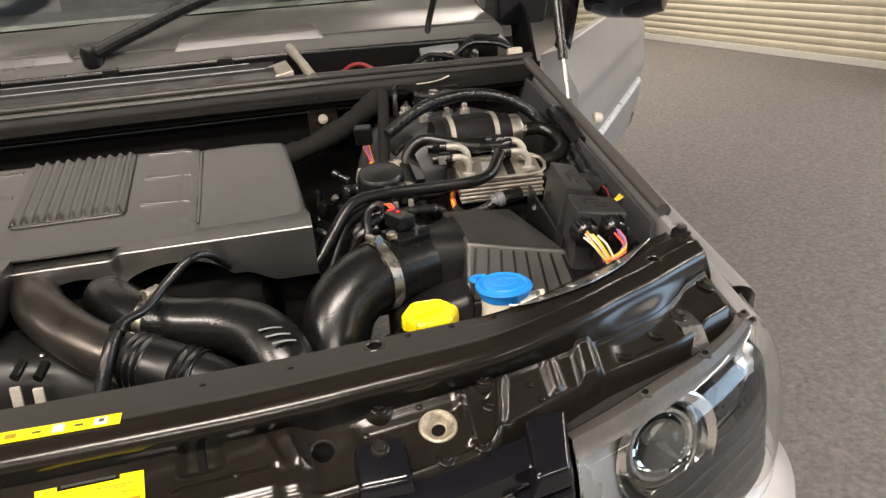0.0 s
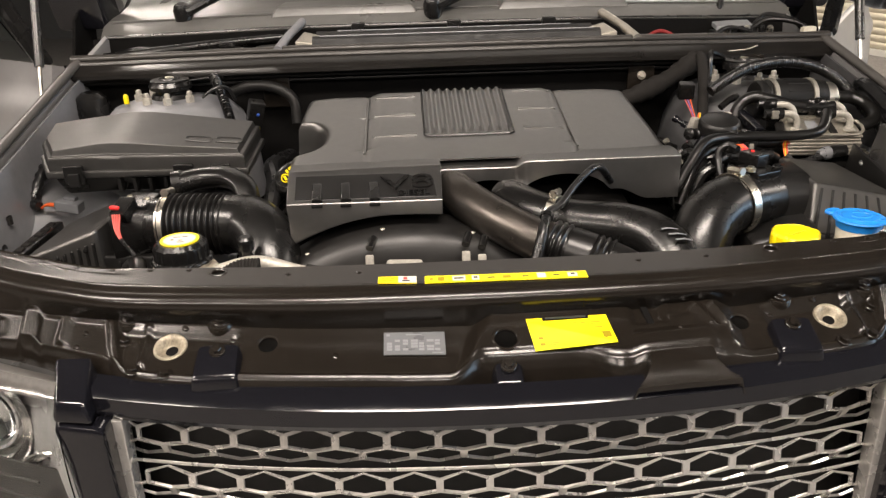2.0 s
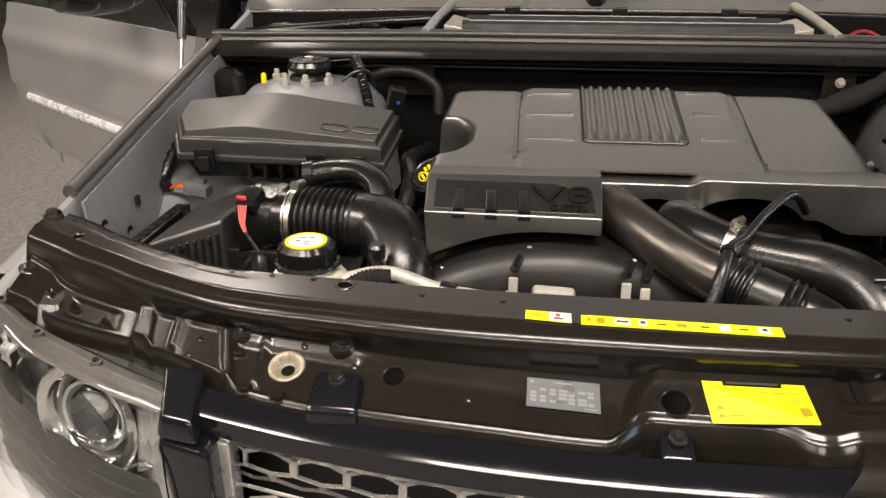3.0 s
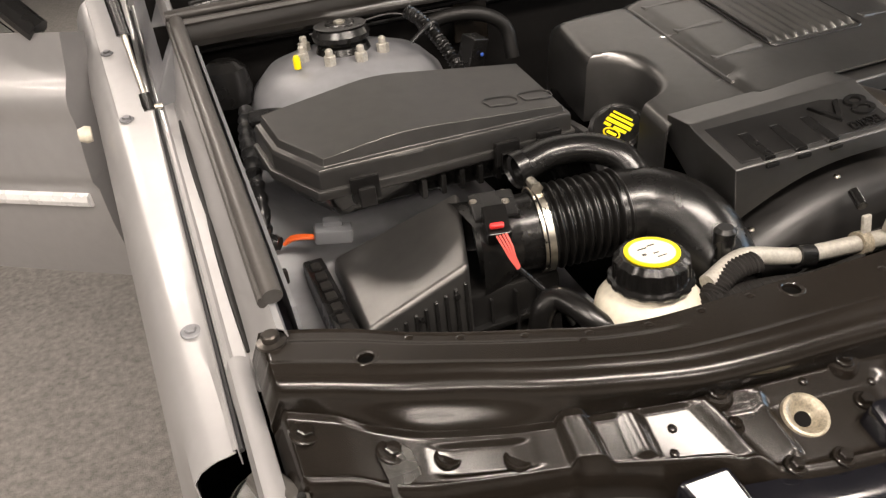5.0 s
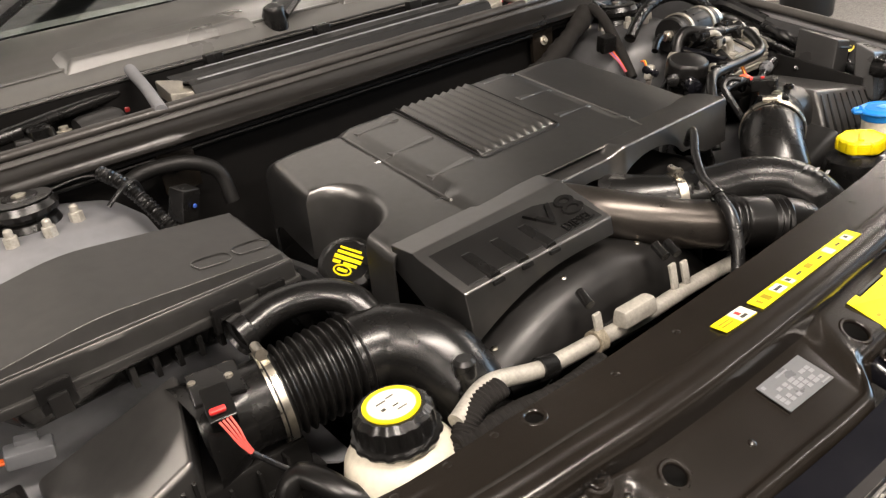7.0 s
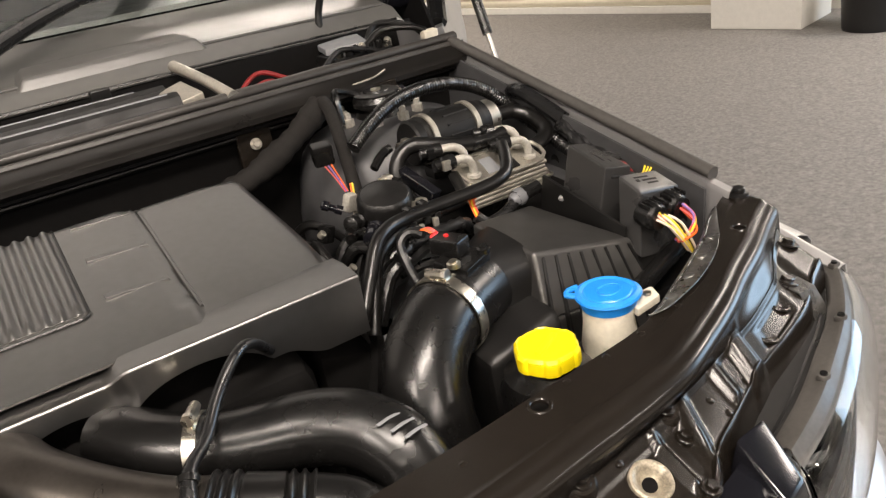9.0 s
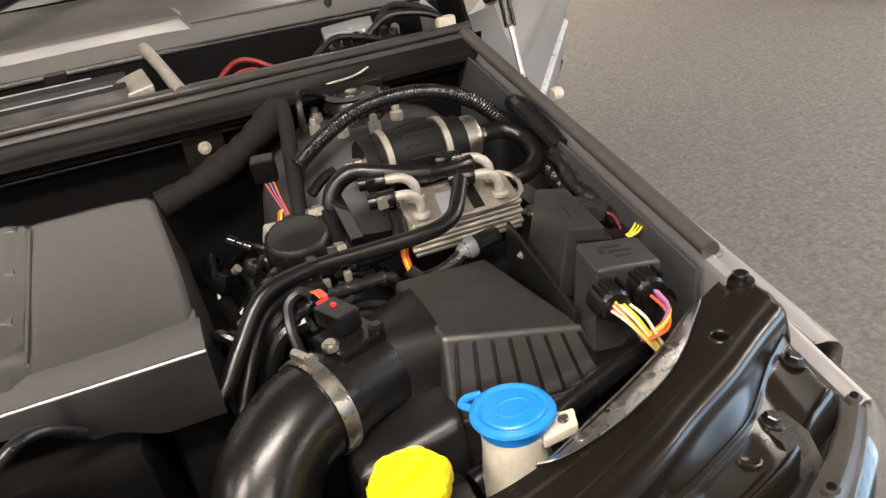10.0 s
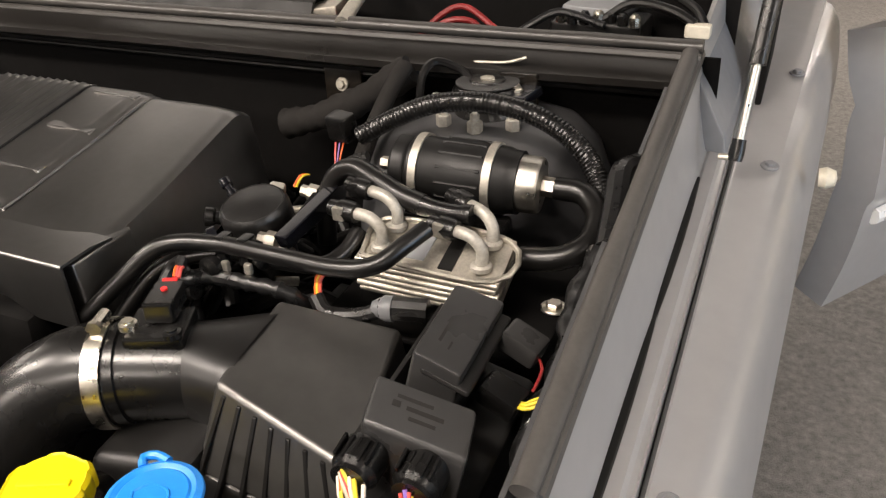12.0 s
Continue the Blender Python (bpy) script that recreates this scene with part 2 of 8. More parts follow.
def smooth_path(points, step=0.006):
    """A rounded path through the points."""
    pts = [Vector(p) for p in points]
    ext = [pts[0] * 2 - pts[1], *pts, pts[-1] * 2 - pts[-2]]
    out = []
    for i in range(1, len(ext) - 2):
        p0, p1, p2, p3 = ext[i - 1:i + 3]
        k = max(2, int((p2 - p1).length / step))
        for j in range(k):
            t = j / k
            out.append(0.5 * ((2 * p1) + (p2 - p0) * t + (2 * p0 - 5 * p1 + 4 * p2 - p3) * t * t + (3 * p1 - p0 - 3 * p2 + p3) * t ** 3))
    out.append(pts[-1])
    return out


def tube(points, r, n=12, step=0.006, bm=None, slot=0, caps=True, flat=1.0, hollow=False):
    """A pipe along a rounded path. r: a radius, or a function of the way along (0 to 1) and the metres along."""
    path = smooth_path(points, step) if len(points) > 2 else [Vector(points[0]).lerp(Vector(points[1]), i / 8) for i in range(9)]
    if callable(r) and len(points) == 2:
        k = max(8, int((Vector(points[1]) - Vector(points[0])).length / step))
        path = [Vector(points[0]).lerp(Vector(points[1]), i / k) for i in range(k + 1)]
    b2 = bmesh.new()
    t0 = (path[1] - path[0]).normalized()
    u = t0.orthogonal().normalized() if abs(t0.z) > 0.95 else Vector((0, 0, 1)).cross(t0).normalized()
    total = sum((path[i + 1] - path[i]).length for i in range(len(path) - 1))
    s, rings = 0.0, []
    for i, p in enumerate(path):
        t = (path[min(i + 1, len(path) - 1)] - path[max(i - 1, 0)]).normalized()
        u = (u - t * u.dot(t)).normalized()
        w = t.cross(u)
        if i:
            s += (p - path[i - 1]).length
        rad = r(s / total, s) if callable(r) else r
        rings.append([b2.verts.new(p + rad * (u * math.cos(a) + flat * w * math.sin(a))) for a in (2 * math.pi * k / n for k in range(n))])
    for a, b in zip(rings, rings[1:]):
        for k in range(n):
            b2.faces.new((a[k], a[(k + 1) % n], b[(k + 1) % n], b[k]))
    if caps:
        b2.faces.new(rings[0][::-1])
        b2.faces.new(rings[-1])
    return joined(bm, b2, slot)


def lathe(profile, m, n=28, bm=None, slot=0, wave=None):
    """A turned body: (radius, height) pairs round the z axis of m. wave: a function of the angle that scales the radius."""
    b2 = bmesh.new()
    rings = []
    for r, z in profile:
        if r < 1e-6:
            rings.append([b2.verts.new(m @ Vector((0, 0, z)))])
        else:
            rings.append([b2.verts.new(m @ Vector((r * (wave(a) if wave else 1) * math.cos(a), r * (wave(a) if wave else 1) * math.sin(a), z))) for a in (2 * math.pi * k / n for k in range(n))])
    for a, b in zip(rings, rings[1:]):
        if len(a) == 1 and len(b) == 1:
            continue
        for k in range(n):
            if len(a) == 1:
                b2.faces.new((a[0], b[k], b[(k + 1) % n]))
            elif len(b) == 1:
                b2.faces.new((a[k], a[(k + 1) % n], b[0]))
            else:
                b2.faces.new((a[k], a[(k + 1) % n], b[(k + 1) % n], b[k]))
    for ring in (rings[0], rings[-1]):
        if len(ring) > 1 and profile[0] != profile[-1]:
            b2.faces.new(ring)
    return joined(bm, b2, slot)


def along(p, q, roll=0.0):
    """A pose at p whose z axis points to q."""
    d = Vector(q) - Vector(p)
    return Matrix.Translation(p) @ d.to_track_quat("Z", "Y").to_matrix().to_4x4() @ Matrix.Rotation(radians(roll), 4, "Z")


def grid(fn, us, vs, bm=None, slot=0, skip=None):
    """A sheet: fn(u, v) gives the place. skip(u, v) leaves a hole."""
    b2 = bmesh.new()
    vv = [[b2.verts.new(fn(u, v)) for v in vs] for u in us]
    for i in range(len(us) - 1):
        for j in range(len(vs) - 1):
            if skip and skip((us[i] + us[i + 1]) / 2, (vs[j] + vs[j + 1]) / 2):
                continue
            b2.faces.new((vv[i][j], vv[i + 1][j], vv[i + 1][j + 1], vv[i][j + 1]))
    return joined(bm, b2, slot)


def thicken(bm, t, back=None):
    """Gives a sheet a back at the distance t behind it, and a rim. back: the side on which the back lies."""
    bmesh.ops.recalc_face_normals(bm, faces=bm.faces)
    bm.normal_update()
    if back is not None and sum((f.normal * f.calc_area() for f in bm.faces), Vector()).dot(Vector(back)) > 0:
        bmesh.ops.reverse_faces(bm, faces=bm.faces)
        bm.normal_update()
    front = list(bm.verts)
    twin = {v: bm.verts.new(v.co - v.normal * t) for v in front}
    rim = [e for e in bm.edges if len(e.link_faces) == 1]
    for f in list(bm.faces):
        bm.faces.new([twin[v] for v in reversed(f.verts)]).material_index = f.material_index
    for e in rim:
        a, b = e.verts
        bm.faces.new((a, b, twin[b], twin[a]))
    return bm


def ramp01(t):
    t = min(1.0, max(0.0, t))
    return t * t * (3 - 2 * t)


def steps(a, b, k):
    return [a + (b - a) * i / k for i in range(k + 1)]


def hex_bolt(head=0.0065, washer=0.0095, high=0.006, stud=0.0):
    """A flanged hexagon bolt head, standing on z = 0."""
    prof = [(washer, 0), (washer, 0.0015), (washer * 0.9, 0.0025)]
    bm = lathe([(0, 0), *prof, (0, 0.0025)], Matrix(), 18)
    lathe([(0, 0.002), (head, 0.002), (head, high), (head * 0.85, high + 0.001), (0, high + 0.001)], Matrix(), 6, bm)
    if stud:
        lathe([(0, high), (head * 0.6, high), (head * 0.6, high + stud), (head * 0.4, high + stud + 0.002), (0, high + stud + 0.002)], Matrix(), 12, bm)
    return bm


def lettering(words, size, depth, m, mats, parent, name="lettering", label="", spread=1.0):
    cu = bpy.data.curves.new("text", "FONT")
    cu.body, cu.size, cu.extrude, cu.space_character = words, size, depth, spread
    cu.align_x, cu.align_y = "CENTER", "CENTER"
    tmp = bpy.data.objects.new("text", cu)
    scene.collection.objects.link(tmp)
    dg = bpy.context.evaluated_depsgraph_get()
    me = bpy.data.meshes.new_from_object(tmp.evaluated_get(dg))
    bpy.data.objects.remove(tmp)
    me.materials.clear()
    me.materials.append(mats)
    return placed(name, me, parent, m, label)


def clamp_band(p, d, r, parent, width=0.012, screw=(0, 0, 1), name="hose_clamp", label="steel worm-drive hose clamp"):
    """A band round a hose at p, whose axis runs along d, with its worm screw on the side `screw`."""
    p, d, s = Vector(p), Vector(d).normalized(), Vector(screw).normalized()
    m = along(p - d * width / 2, p + d * width / 2)
    bm = lathe([(r + 0.0004, 0), (r + 0.0022, 0), (r + 0.0022, width), (r + 0.0004, width), (r + 0.0004, 0)], m, 36)
    s = (s - d * s.dot(d)).normalized()
    side = d.cross(s)
    q = p + s * (r + 0.006)
    tube([q - side * 0.012, q + side * 0.010], 0.0055, 10, bm=bm)
    lathe([(0, 0), (0.0068, 0), (0.0068, 0.005), (0, 0.005)], along(q + side * 0.010, q + side * 0.02), 6, bm)
    joined(bm, box(p + s * (r + 0.003), (0.011, 0.011, 0.006), 0.001, d.to_track_quat("X", "Z").to_matrix().to_4x4()))
    return part(name, bm, STEEL, parent, label)


# ---- the room ----
def sheet(name, pts, mat, thick, label, category, kind="structure"):
    """A slab: its face's corners in order, and its thickness behind the face (negative: the other way)."""
    a = [Vector(p) for p in pts]
    nrm = (a[1] - a[0]).cross(a[2] - a[0]).normalized() * thick
    return solo(name, solid8(a, [p + nrm for p in a]), mat, label, category, kind=kind, smooth=False)


# shutter side: its line on the carpet runs from A to B
WA, WB = Vector((4.62, 10.2, 0)), Vector((5.90, 4.42, 0))
sheet("floor", [(-8, -6, 0), (9, -6, 0), (9, 13, 0), (-8, 13, 0)], CARPET, -0.1, "worn grey-brown loop carpet floor of a showroom", "floor")
sheet("ceiling", [(-8, -6, CEILING), (9, -6, CEILING), (9, 13, CEILING), (-8, 13, CEILING)], CEIL, 0.1, "plain grey ceiling with light panels", "ceiling")
sheet("wall_back", [(-8, 12.0, 0), (9, 12.0, 0), (9, 12.0, CEILING), (-8, 12.0, CEILING)], DARK_WALL, -0.1, "plain closing wall, added, kept dark to cut bounced light", "wall")
sheet("wall_left", [(-6.5, -6, 0), (-6.5, 12.0, 0), (-6.5, 12.0, CEILING), (-6.5, -6, CEILING)], DARK_WALL, -0.1, "plain closing wall, added, kept dark to cut bounced light", "wall")
sheet("wall_front", [(-6.5, -5.5, 0), (-6.5, -5.5, CEILING), (9, -5.5, CEILING), (9, -5.5, 0)], DARK_WALL, -0.1, "plain closing wall, added, kept dark to cut bounced light", "wall")
wd = (WB - WA).normalized()
wn = Vector((-wd.y, wd.x, 0))  # away from the car
if wn.x < 0:
    wn = -wn
C1 = WB + wd * 10.5
sheet("wall_right", [WA + wn * 0.25, C1 + wn * 0.25, C1 + wn * 0.25 + Vector((0, 0, CEILING)), WA + wn * 0.25 + Vector((0, 0, CEILING))], WALL, 0.1, "cream wall behind the roller shutter", "wall")

# roller shutter: one curved slat after another between two guides
shutter = thing("roller_shutter", (WA + WB) / 2, "closed cream metal roller shutter with a pale bottom rail", "roller shutter")
length = (WB - WA).length
slat_profile = [(0.0, 0.0), (0.006, 0.008), (0.013, 0.025), (0.016, 0.040), (0.013, 0.056), (0.006, 0.070), (0.0, 0.074)]
bm = bmesh.new()
ra = [bm.verts.new((0, -h[0], h[1])) for h in slat_profile]
rb = [bm.verts.new((length, -h[0], h[1])) for h in slat_profile]
for i in range(len(ra) - 1):
    bm.faces.new((ra[i], rb[i], rb[i + 1], ra[i + 1]))
thicken(bm, 0.002)
slat = to_mesh("slat", bm, SHUTTER)
turn = math.atan2(wd.y, wd.x)
for k in range(36):
    placed("slat", slat, shutter, Matrix.Translation(WA + Vector((0, 0, 0.075 + 0.0765 * k))) @ Matrix.Rotation(turn, 4, "Z"))
part("bottom_rail", box((length / 2, 0, 0.036), (length, 0.05, 0.07), 0.006), WHITE, shutter, "pale aluminium bottom rail").matrix_basis = Matrix.Translation(WA - BASES[shutter]) @ Matrix.Rotation(turn, 4, "Z")

# a boxed pillar beside the shutter, a bin and a skirting farther along
pm = Matrix.Translation((5.73, 3.72, 0)) @ Matrix.Rotation(turn, 4, "Z")
solo("pillar", solid8([pm @ Vector(p) for p in ((-.37, -.3, 0), (.37, -.3, 0), (.37, .3, 0), (-.37, .3, 0))], [pm @ Vector(p) for p in ((-.37, -.3, CEILING), (.37, -.3, CEILING), (.37, .3, CEILING), (-.37, .3, CEILING))], 0.008), WHITE, "white boxed-in pillar beside the shutter", "pillar", kind="structure")
bm = lathe([(0, 0), (0.20, 0), (0.205, 0.02), (0.24, 0.62), (0.25, 0.63), (0.25, 0.66), (0.235, 0.66), (0.20, 0.03), (0, 0.03)], Matrix.Translation((5.72, 2.86, 0)), 32)
solo("waste_bin", bm, PLASTIC, "round black plastic waste bin on the carpet", "bin")

for k, (px, py, sx, sy) in enumerate(PANELS):
    lamp = thing("ceiling_light", (px, py, CEILING - 0.04), "flat white ceiling light panel, out of view, switched on", "ceiling light", "ceiling lights")
    part("frame", box((px, py, CEILING - 0.018), (sx + 0.06, sy + 0.06, 0.03), 0.004), WHITE, lamp)
    part("diffuser", box((px, py, CEILING - 0.036), (sx, sy, 0.008), 0.002), PANEL_LIT, lamp)


# ---- the car's body round the engine bay ----
def z_bolt(y):
    return 0.986 + (y - 0.328) * 0.152


def z_seal(y):
    return 1.062 + (y - 0.238) * 0.221


def fender(side):
    """side: 1 for the wing at positive x, -1 for its mirror image."""
    ob = thing("front_wing", (side * 0.9, 0.6, 0.3), "silver-painted front wing with a bolted inner flange", "car wing", "front wings")

    def skin(y):
        xb, zb = 0.868 + 0.047 * (y - 0.33), z_bolt(y)
        xo = 0.8995 + 0.042 * (y - 0.3)
        nose = ramp01((0.26 - y) / 0.10)
        return [(0.8505, zb - 0.014), (0.8510, zb + 0.004), (0.8530, zb + 0.0055), (0.8560, zb + 0.004), (xb - 0.006, zb + 0.001), (xb, zb), (xb + 0.010, zb - 0.001), (xo - 0.016, zb - 0.004), (xo - 0.008, zb - 0.008), (xo, zb - 0.018),
                (xo + 0.009 - 0.010 * nose, zb - 0.036), (xo + 0.017 - 0.018 * nose, zb - 0.075), (xo + 0.022 - 0.024 * nose, zb - 0.13), (xo + 0.024, 0.78), (xo + 0.018, 0.62), (xo + 0.010, 0.45)]

    k = len(skin(0.5))
    part("panel", thicken(grid(lambda y, j: Vector((side * skin(y)[int(j)][0], y, skin(y)[int(j)][1])), steps(0.165, 1.35, 50), list(range(k))), 0.0012, (-side, 0, -1)), SILVER, ob, sharp=28)

    def inner(y):
        zb, zs = z_bolt(y), z_seal(y)
        return [(0.783, zs - 0.150), (0.7845, zs - 0.026), (0.787, zs - 0.018), (0.793, zs - 0.014), (0.7975, zs - 0.018), (0.8010, zs - 0.026), (0.8060, 0.55 * zs + 0.45 * zb - 0.004), (0.8140, 0.16 * zs + 0.84 * zb + 0.010),
                (0.8180, zb + 0.0165), (0.8205, zb + 0.0135), (0.8235, zb + 0.0150), (0.8350, zb + 0.0135), (0.8385, zb + 0.008), (0.8425, zb + 0.006), (0.8450, zb + 0.0075), (0.8458, zb + 0.004), (0.8459, zb - 0.02)]
    k = len(inner(0.5))
    part("inner_rail", thicken(grid(lambda y, j: Vector((side * inner(y)[int(j)][0], y, inner(y)[int(j)][1])), steps(0.21, 1.25, 44), list(range(k))), 0.0012, (-side * 0.2, 0, -1)), SILVER, ob, "silver inner rail beside the seam", sharp=28)
    for y0, y1 in ((0.26, 0.50), (0.50, 0.74)):
        part("drain_slot", tube([(side * 0.8205, y0, z_bolt(y0) + 0.0152), (side * 0.8205, (y0 + y1) / 2, z_bolt((y0 + y1) / 2) + 0.0152), (side * 0.8205, y1, z_bolt(y1) + 0.0152)], lambda s, d: 0.0046 * math.sin(3.14 * (0.05 + 0.9 * s)) ** 0.5, 8, flat=0.5), RUBBER, ob)
    part("seam_filler", tube([(side * 0.849, y, z_bolt(y) - 0.004) for y in steps(0.17, 1.25, 8)], 0.003, 6, step=0.05), WING, ob, "dark seam filler")
    head = to_mesh("bolt", hex_bolt(0.006, 0.0105, 0.005), SILVER_DULL)
    for y in (0.328, 0.808, 1.06):
        placed("bolt", head, ob, pose(side * (0.868 + 0.047 * (y - 0.33)), y, z_bolt(y) + 0.0005, 8.6, 0, 20 * y))
    part("bump_stop", lathe([(0, 0), (0.011, 0), (0.013, 0.008), (0.009, 0.018), (0, 0.02)], along((side * 0.945, 0.84, 1.04), (side * 1.0, 0.84, 1.045)), 16), CREAM, ob, "pale rubber bump stop")
    # rubber seal on the inner flange: a bulb over a clip
    bm = tube([(side * 0.788, y, z_seal(y) - 0.004) for y in steps(0.236, 0.82, 8)], lambda s, d: 0.0096 + 0.0005 * math.sin(9 * s), 14, flat=0.9)
    joined(bm, tube([(side * 0.7965, y, z_seal(y) - 0.011) for y in steps(0.24, 0.82, 8)], 0.0060, 8, flat=1.2))
    part("rubber_seal", bm, EDGE_SEAL, ob, "black rubber edge seal")
    return ob


fender(1)
fender(-1)

body = thing("parked_car", (0, 1.0, 0.0), "silver car parked indoors with its bonnet open", "car")
# inner wings, the sides of the bay; the right one is painted darker for its shade
for side in (1, -1):
    def wing(y, v, side=side):
        x = 0.774 - 0.02 * v - 0.10 * ramp01((v - 0.45) / 0.5)
        return Vector((side * x, y, z_seal(y) - 0.02 - 0.42 * v))
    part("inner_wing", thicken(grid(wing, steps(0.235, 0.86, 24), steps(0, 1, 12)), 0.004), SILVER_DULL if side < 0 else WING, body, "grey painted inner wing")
    for y, v in ((0.27, 0.14), (0.33, 0.25), (0.52, 0.2)):
        p = wing(y, v)
        part("hole_plug", lathe([(0, 0), (0.011, 0), (0.013, 0.002), (0.009, 0.004), (0, 0.003)], along(p, p - Vector((side, 0, 0.1))), 16), RUBBER, body)


def seal_y(x):
    return 0.762 + 0.055 * ramp01((abs(x) - 0.30) / 0.5)


def seal_z(x):
    return 1.203 - 0.013 * ramp01((abs(x) - 0.30) / 0.5)


# bulkhead below the cowl, and the rail with its rubber seal
xs = steps(-0.80, 0.80, 64)
rail = [(-0.012, -0.006), (-0.030, -0.014), (-0.050, -0.020), (-0.058, -0.028), (-0.058, -0.036), (-0.045, -0.044), (-0.020, -0.052), (-0.010, -0.075), (-0.008, -0.15), (-0.005, -0.5)]
# the wall is blacker than the rail: shade under the lip, put in its colour
part("bulkhead_wall", thicken(grid(lambda x, j: Vector((x, seal_y(x) + rail[int(j)][0], seal_z(x) + rail[int(j)][1])), xs, list(range(5, len(rail)))), 0.004), DARK, body, "bulkhead wall, near black with the shade under the rail")
part("bulkhead", thicken(grid(lambda x, j: Vector((x, seal_y(x) + rail[int(j)][0] + 0.0012 * math.sin(9 * x) * (1 if j in (3, 4) else 0), seal_z(x) + rail[int(j)][1] + 0.0012 * math.sin(7 * x + 1) * (1 if j in (3, 4) else 0))), xs, list(range(6))), 0.004), RAIL, body, "brownish black bulkhead rail", sharp=40)
bm = tube([(x, seal_y(x) - 0.004, seal_z(x)) for x in steps(-0.80, 0.80, 20)], lambda s, d: 0.010 + 0.0006 * math.sin(70 * s), 14, flat=0.75, step=0.012)
joined(bm, tube([(x, seal_y(x) - 0.018, seal_z(x) - 0.010) for x in steps(-0.80, 0.80, 20)], 0.006, 8, step=0.015))
part("bulkhead_seal", bm, SEAL, body, "black rubber bulkhead seal")
# drip lip under the rail
part("drip_lip", tube([(x, seal_y(x) - 0.030, seal_z(x) - 0.056) for x in steps(-0.55, 0.45, 10)], 0.004, 8, step=0.02), RUBBER, body)
# cowl trough, its shade put into a near-black colour
trough = [(0.0, -0.012), (0.012, -0.05), (0.016, -0.115), (0.045, -0.125), (0.14, -0.125), (0.165, -0.10), (0.175, -0.01), (0.180, 0.018)]
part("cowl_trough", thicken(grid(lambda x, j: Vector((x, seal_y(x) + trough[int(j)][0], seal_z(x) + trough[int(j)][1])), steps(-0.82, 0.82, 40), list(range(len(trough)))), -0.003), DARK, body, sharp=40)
for side in (1, -1):
    part("inner_wing_rear", solid8([(side * 0.80, 0.80, 0.95), (side * 0.86, 0.80, 0.95), (side * 0.86, 1.25, 0.95), (side * 0.80, 1.25, 0.95)], [(side * 0.80, 0.80, 1.16), (side * 0.838, 0.80, 1.09), (side * 0.838, 1.25, 1.15), (side * 0.80, 1.25, 1.22)], 0.004), SILVER_DULL, body)


# strut towers with their studs and top mounts
def tower(side, colour):
    c = Vector((side * 0.578, 0.714, 0))
    ob = thing("strut_tower", (c.x, c.y, 0.95), "domed painted strut tower with studs round its top mount", "strut tower", "strut towers")
    part("dome", lathe([(0.165, 0.92), (0.160, 0.99), (0.150, 1.045), (0.135, 1.085), (0.112, 1.108), (0.075, 1.120), (0.030, 1.124), (0, 1.124)], Matrix.Translation(c), 48), colour, ob)
    bm = lathe([(0, 1.118), (0.036, 1.118), (0.039, 1.124), (0.036, 1.132), (0.030, 1.134), (0.030, 1.139), (0.040, 1.141), (0.0415, 1.148), (0.037, 1.156), (0.022, 1.158), (0.020, 1.162), (0, 1.162)], Matrix.Translation(c), 32)
    part("top_mount", bm, SATIN, ob, "black rubber top mount")
    part("cap_plate", lathe([(0, 1.1575), (0.036, 1.1575), (0.037, 1.1590), (0.034, 1.1600), (0, 1.1600)], Matrix.Translation(c), 32), UNIT, ob, "dark metal cap plate")
    part("centre_nut", lathe([(0, 1.159), (0.009, 1.159), (0.009, 1.164), (0.0055, 1.165), (0, 1.1655)], Matrix.Translation(c), 6), STEEL, ob)
    nut = to_mesh("stud_nut", hex_bolt(0.0088, 0.0125, 0.017, 0.008), PALE_ALLOY)
    for a in (80, 140, 190, 238, 278, 318):
        q = c + Vector((0.062 * math.cos(radians(a)), 0.062 * math.sin(radians(a)), 1.1155))
        placed("stud_nut", nut, ob, Matrix.Translation(q) @ Matrix.Rotation(a, 4, "Z"))
    return ob


# lit grey on the left tower, shaded grey on the right
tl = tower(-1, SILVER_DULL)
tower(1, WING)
part("stud_cap", lathe([(0, 0), (0.005, 0), (0.005, 0.014), (0.003, 0.018), (0, 0.018)], Matrix.Translation((-0.654, 0.672, 1.122)), 12), YELLOW, tl, "yellow plastic stud cap")

# painted arch top below the fuse box; the right one has its shade in the colour
for side in (1, -1):
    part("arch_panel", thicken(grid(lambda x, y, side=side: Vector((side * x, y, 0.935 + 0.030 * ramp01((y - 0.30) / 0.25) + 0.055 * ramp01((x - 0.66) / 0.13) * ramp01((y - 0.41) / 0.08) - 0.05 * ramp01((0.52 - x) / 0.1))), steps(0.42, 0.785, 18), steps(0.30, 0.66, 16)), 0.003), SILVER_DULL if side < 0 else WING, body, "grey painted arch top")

# floor of the bay: trays and the engine's flanks, darkened with the bay's shade
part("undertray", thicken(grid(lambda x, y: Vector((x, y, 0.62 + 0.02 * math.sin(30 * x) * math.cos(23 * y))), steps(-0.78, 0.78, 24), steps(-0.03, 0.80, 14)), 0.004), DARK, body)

# windscreen, scuttle cover and pillars
scut = [(0.175, 0.018), (0.205, 0.040), (0.27, 0.052), (0.33, 0.058), (0.40, 0.072), (0.46, 0.10)]
part("scuttle_cover", thicken(grid(lambda x, j: Vector((x, seal_y(x) + scut[int(j)][0] + 0.02 * (1 - (x / 0.8) ** 2), seal_z(x) + scut[int(j)][1])), steps(-0.80, 0.80, 40), list(range(len(scut)))), -0.003), SCUTTLE, body, "grey plastic scuttle cover", sharp=30)
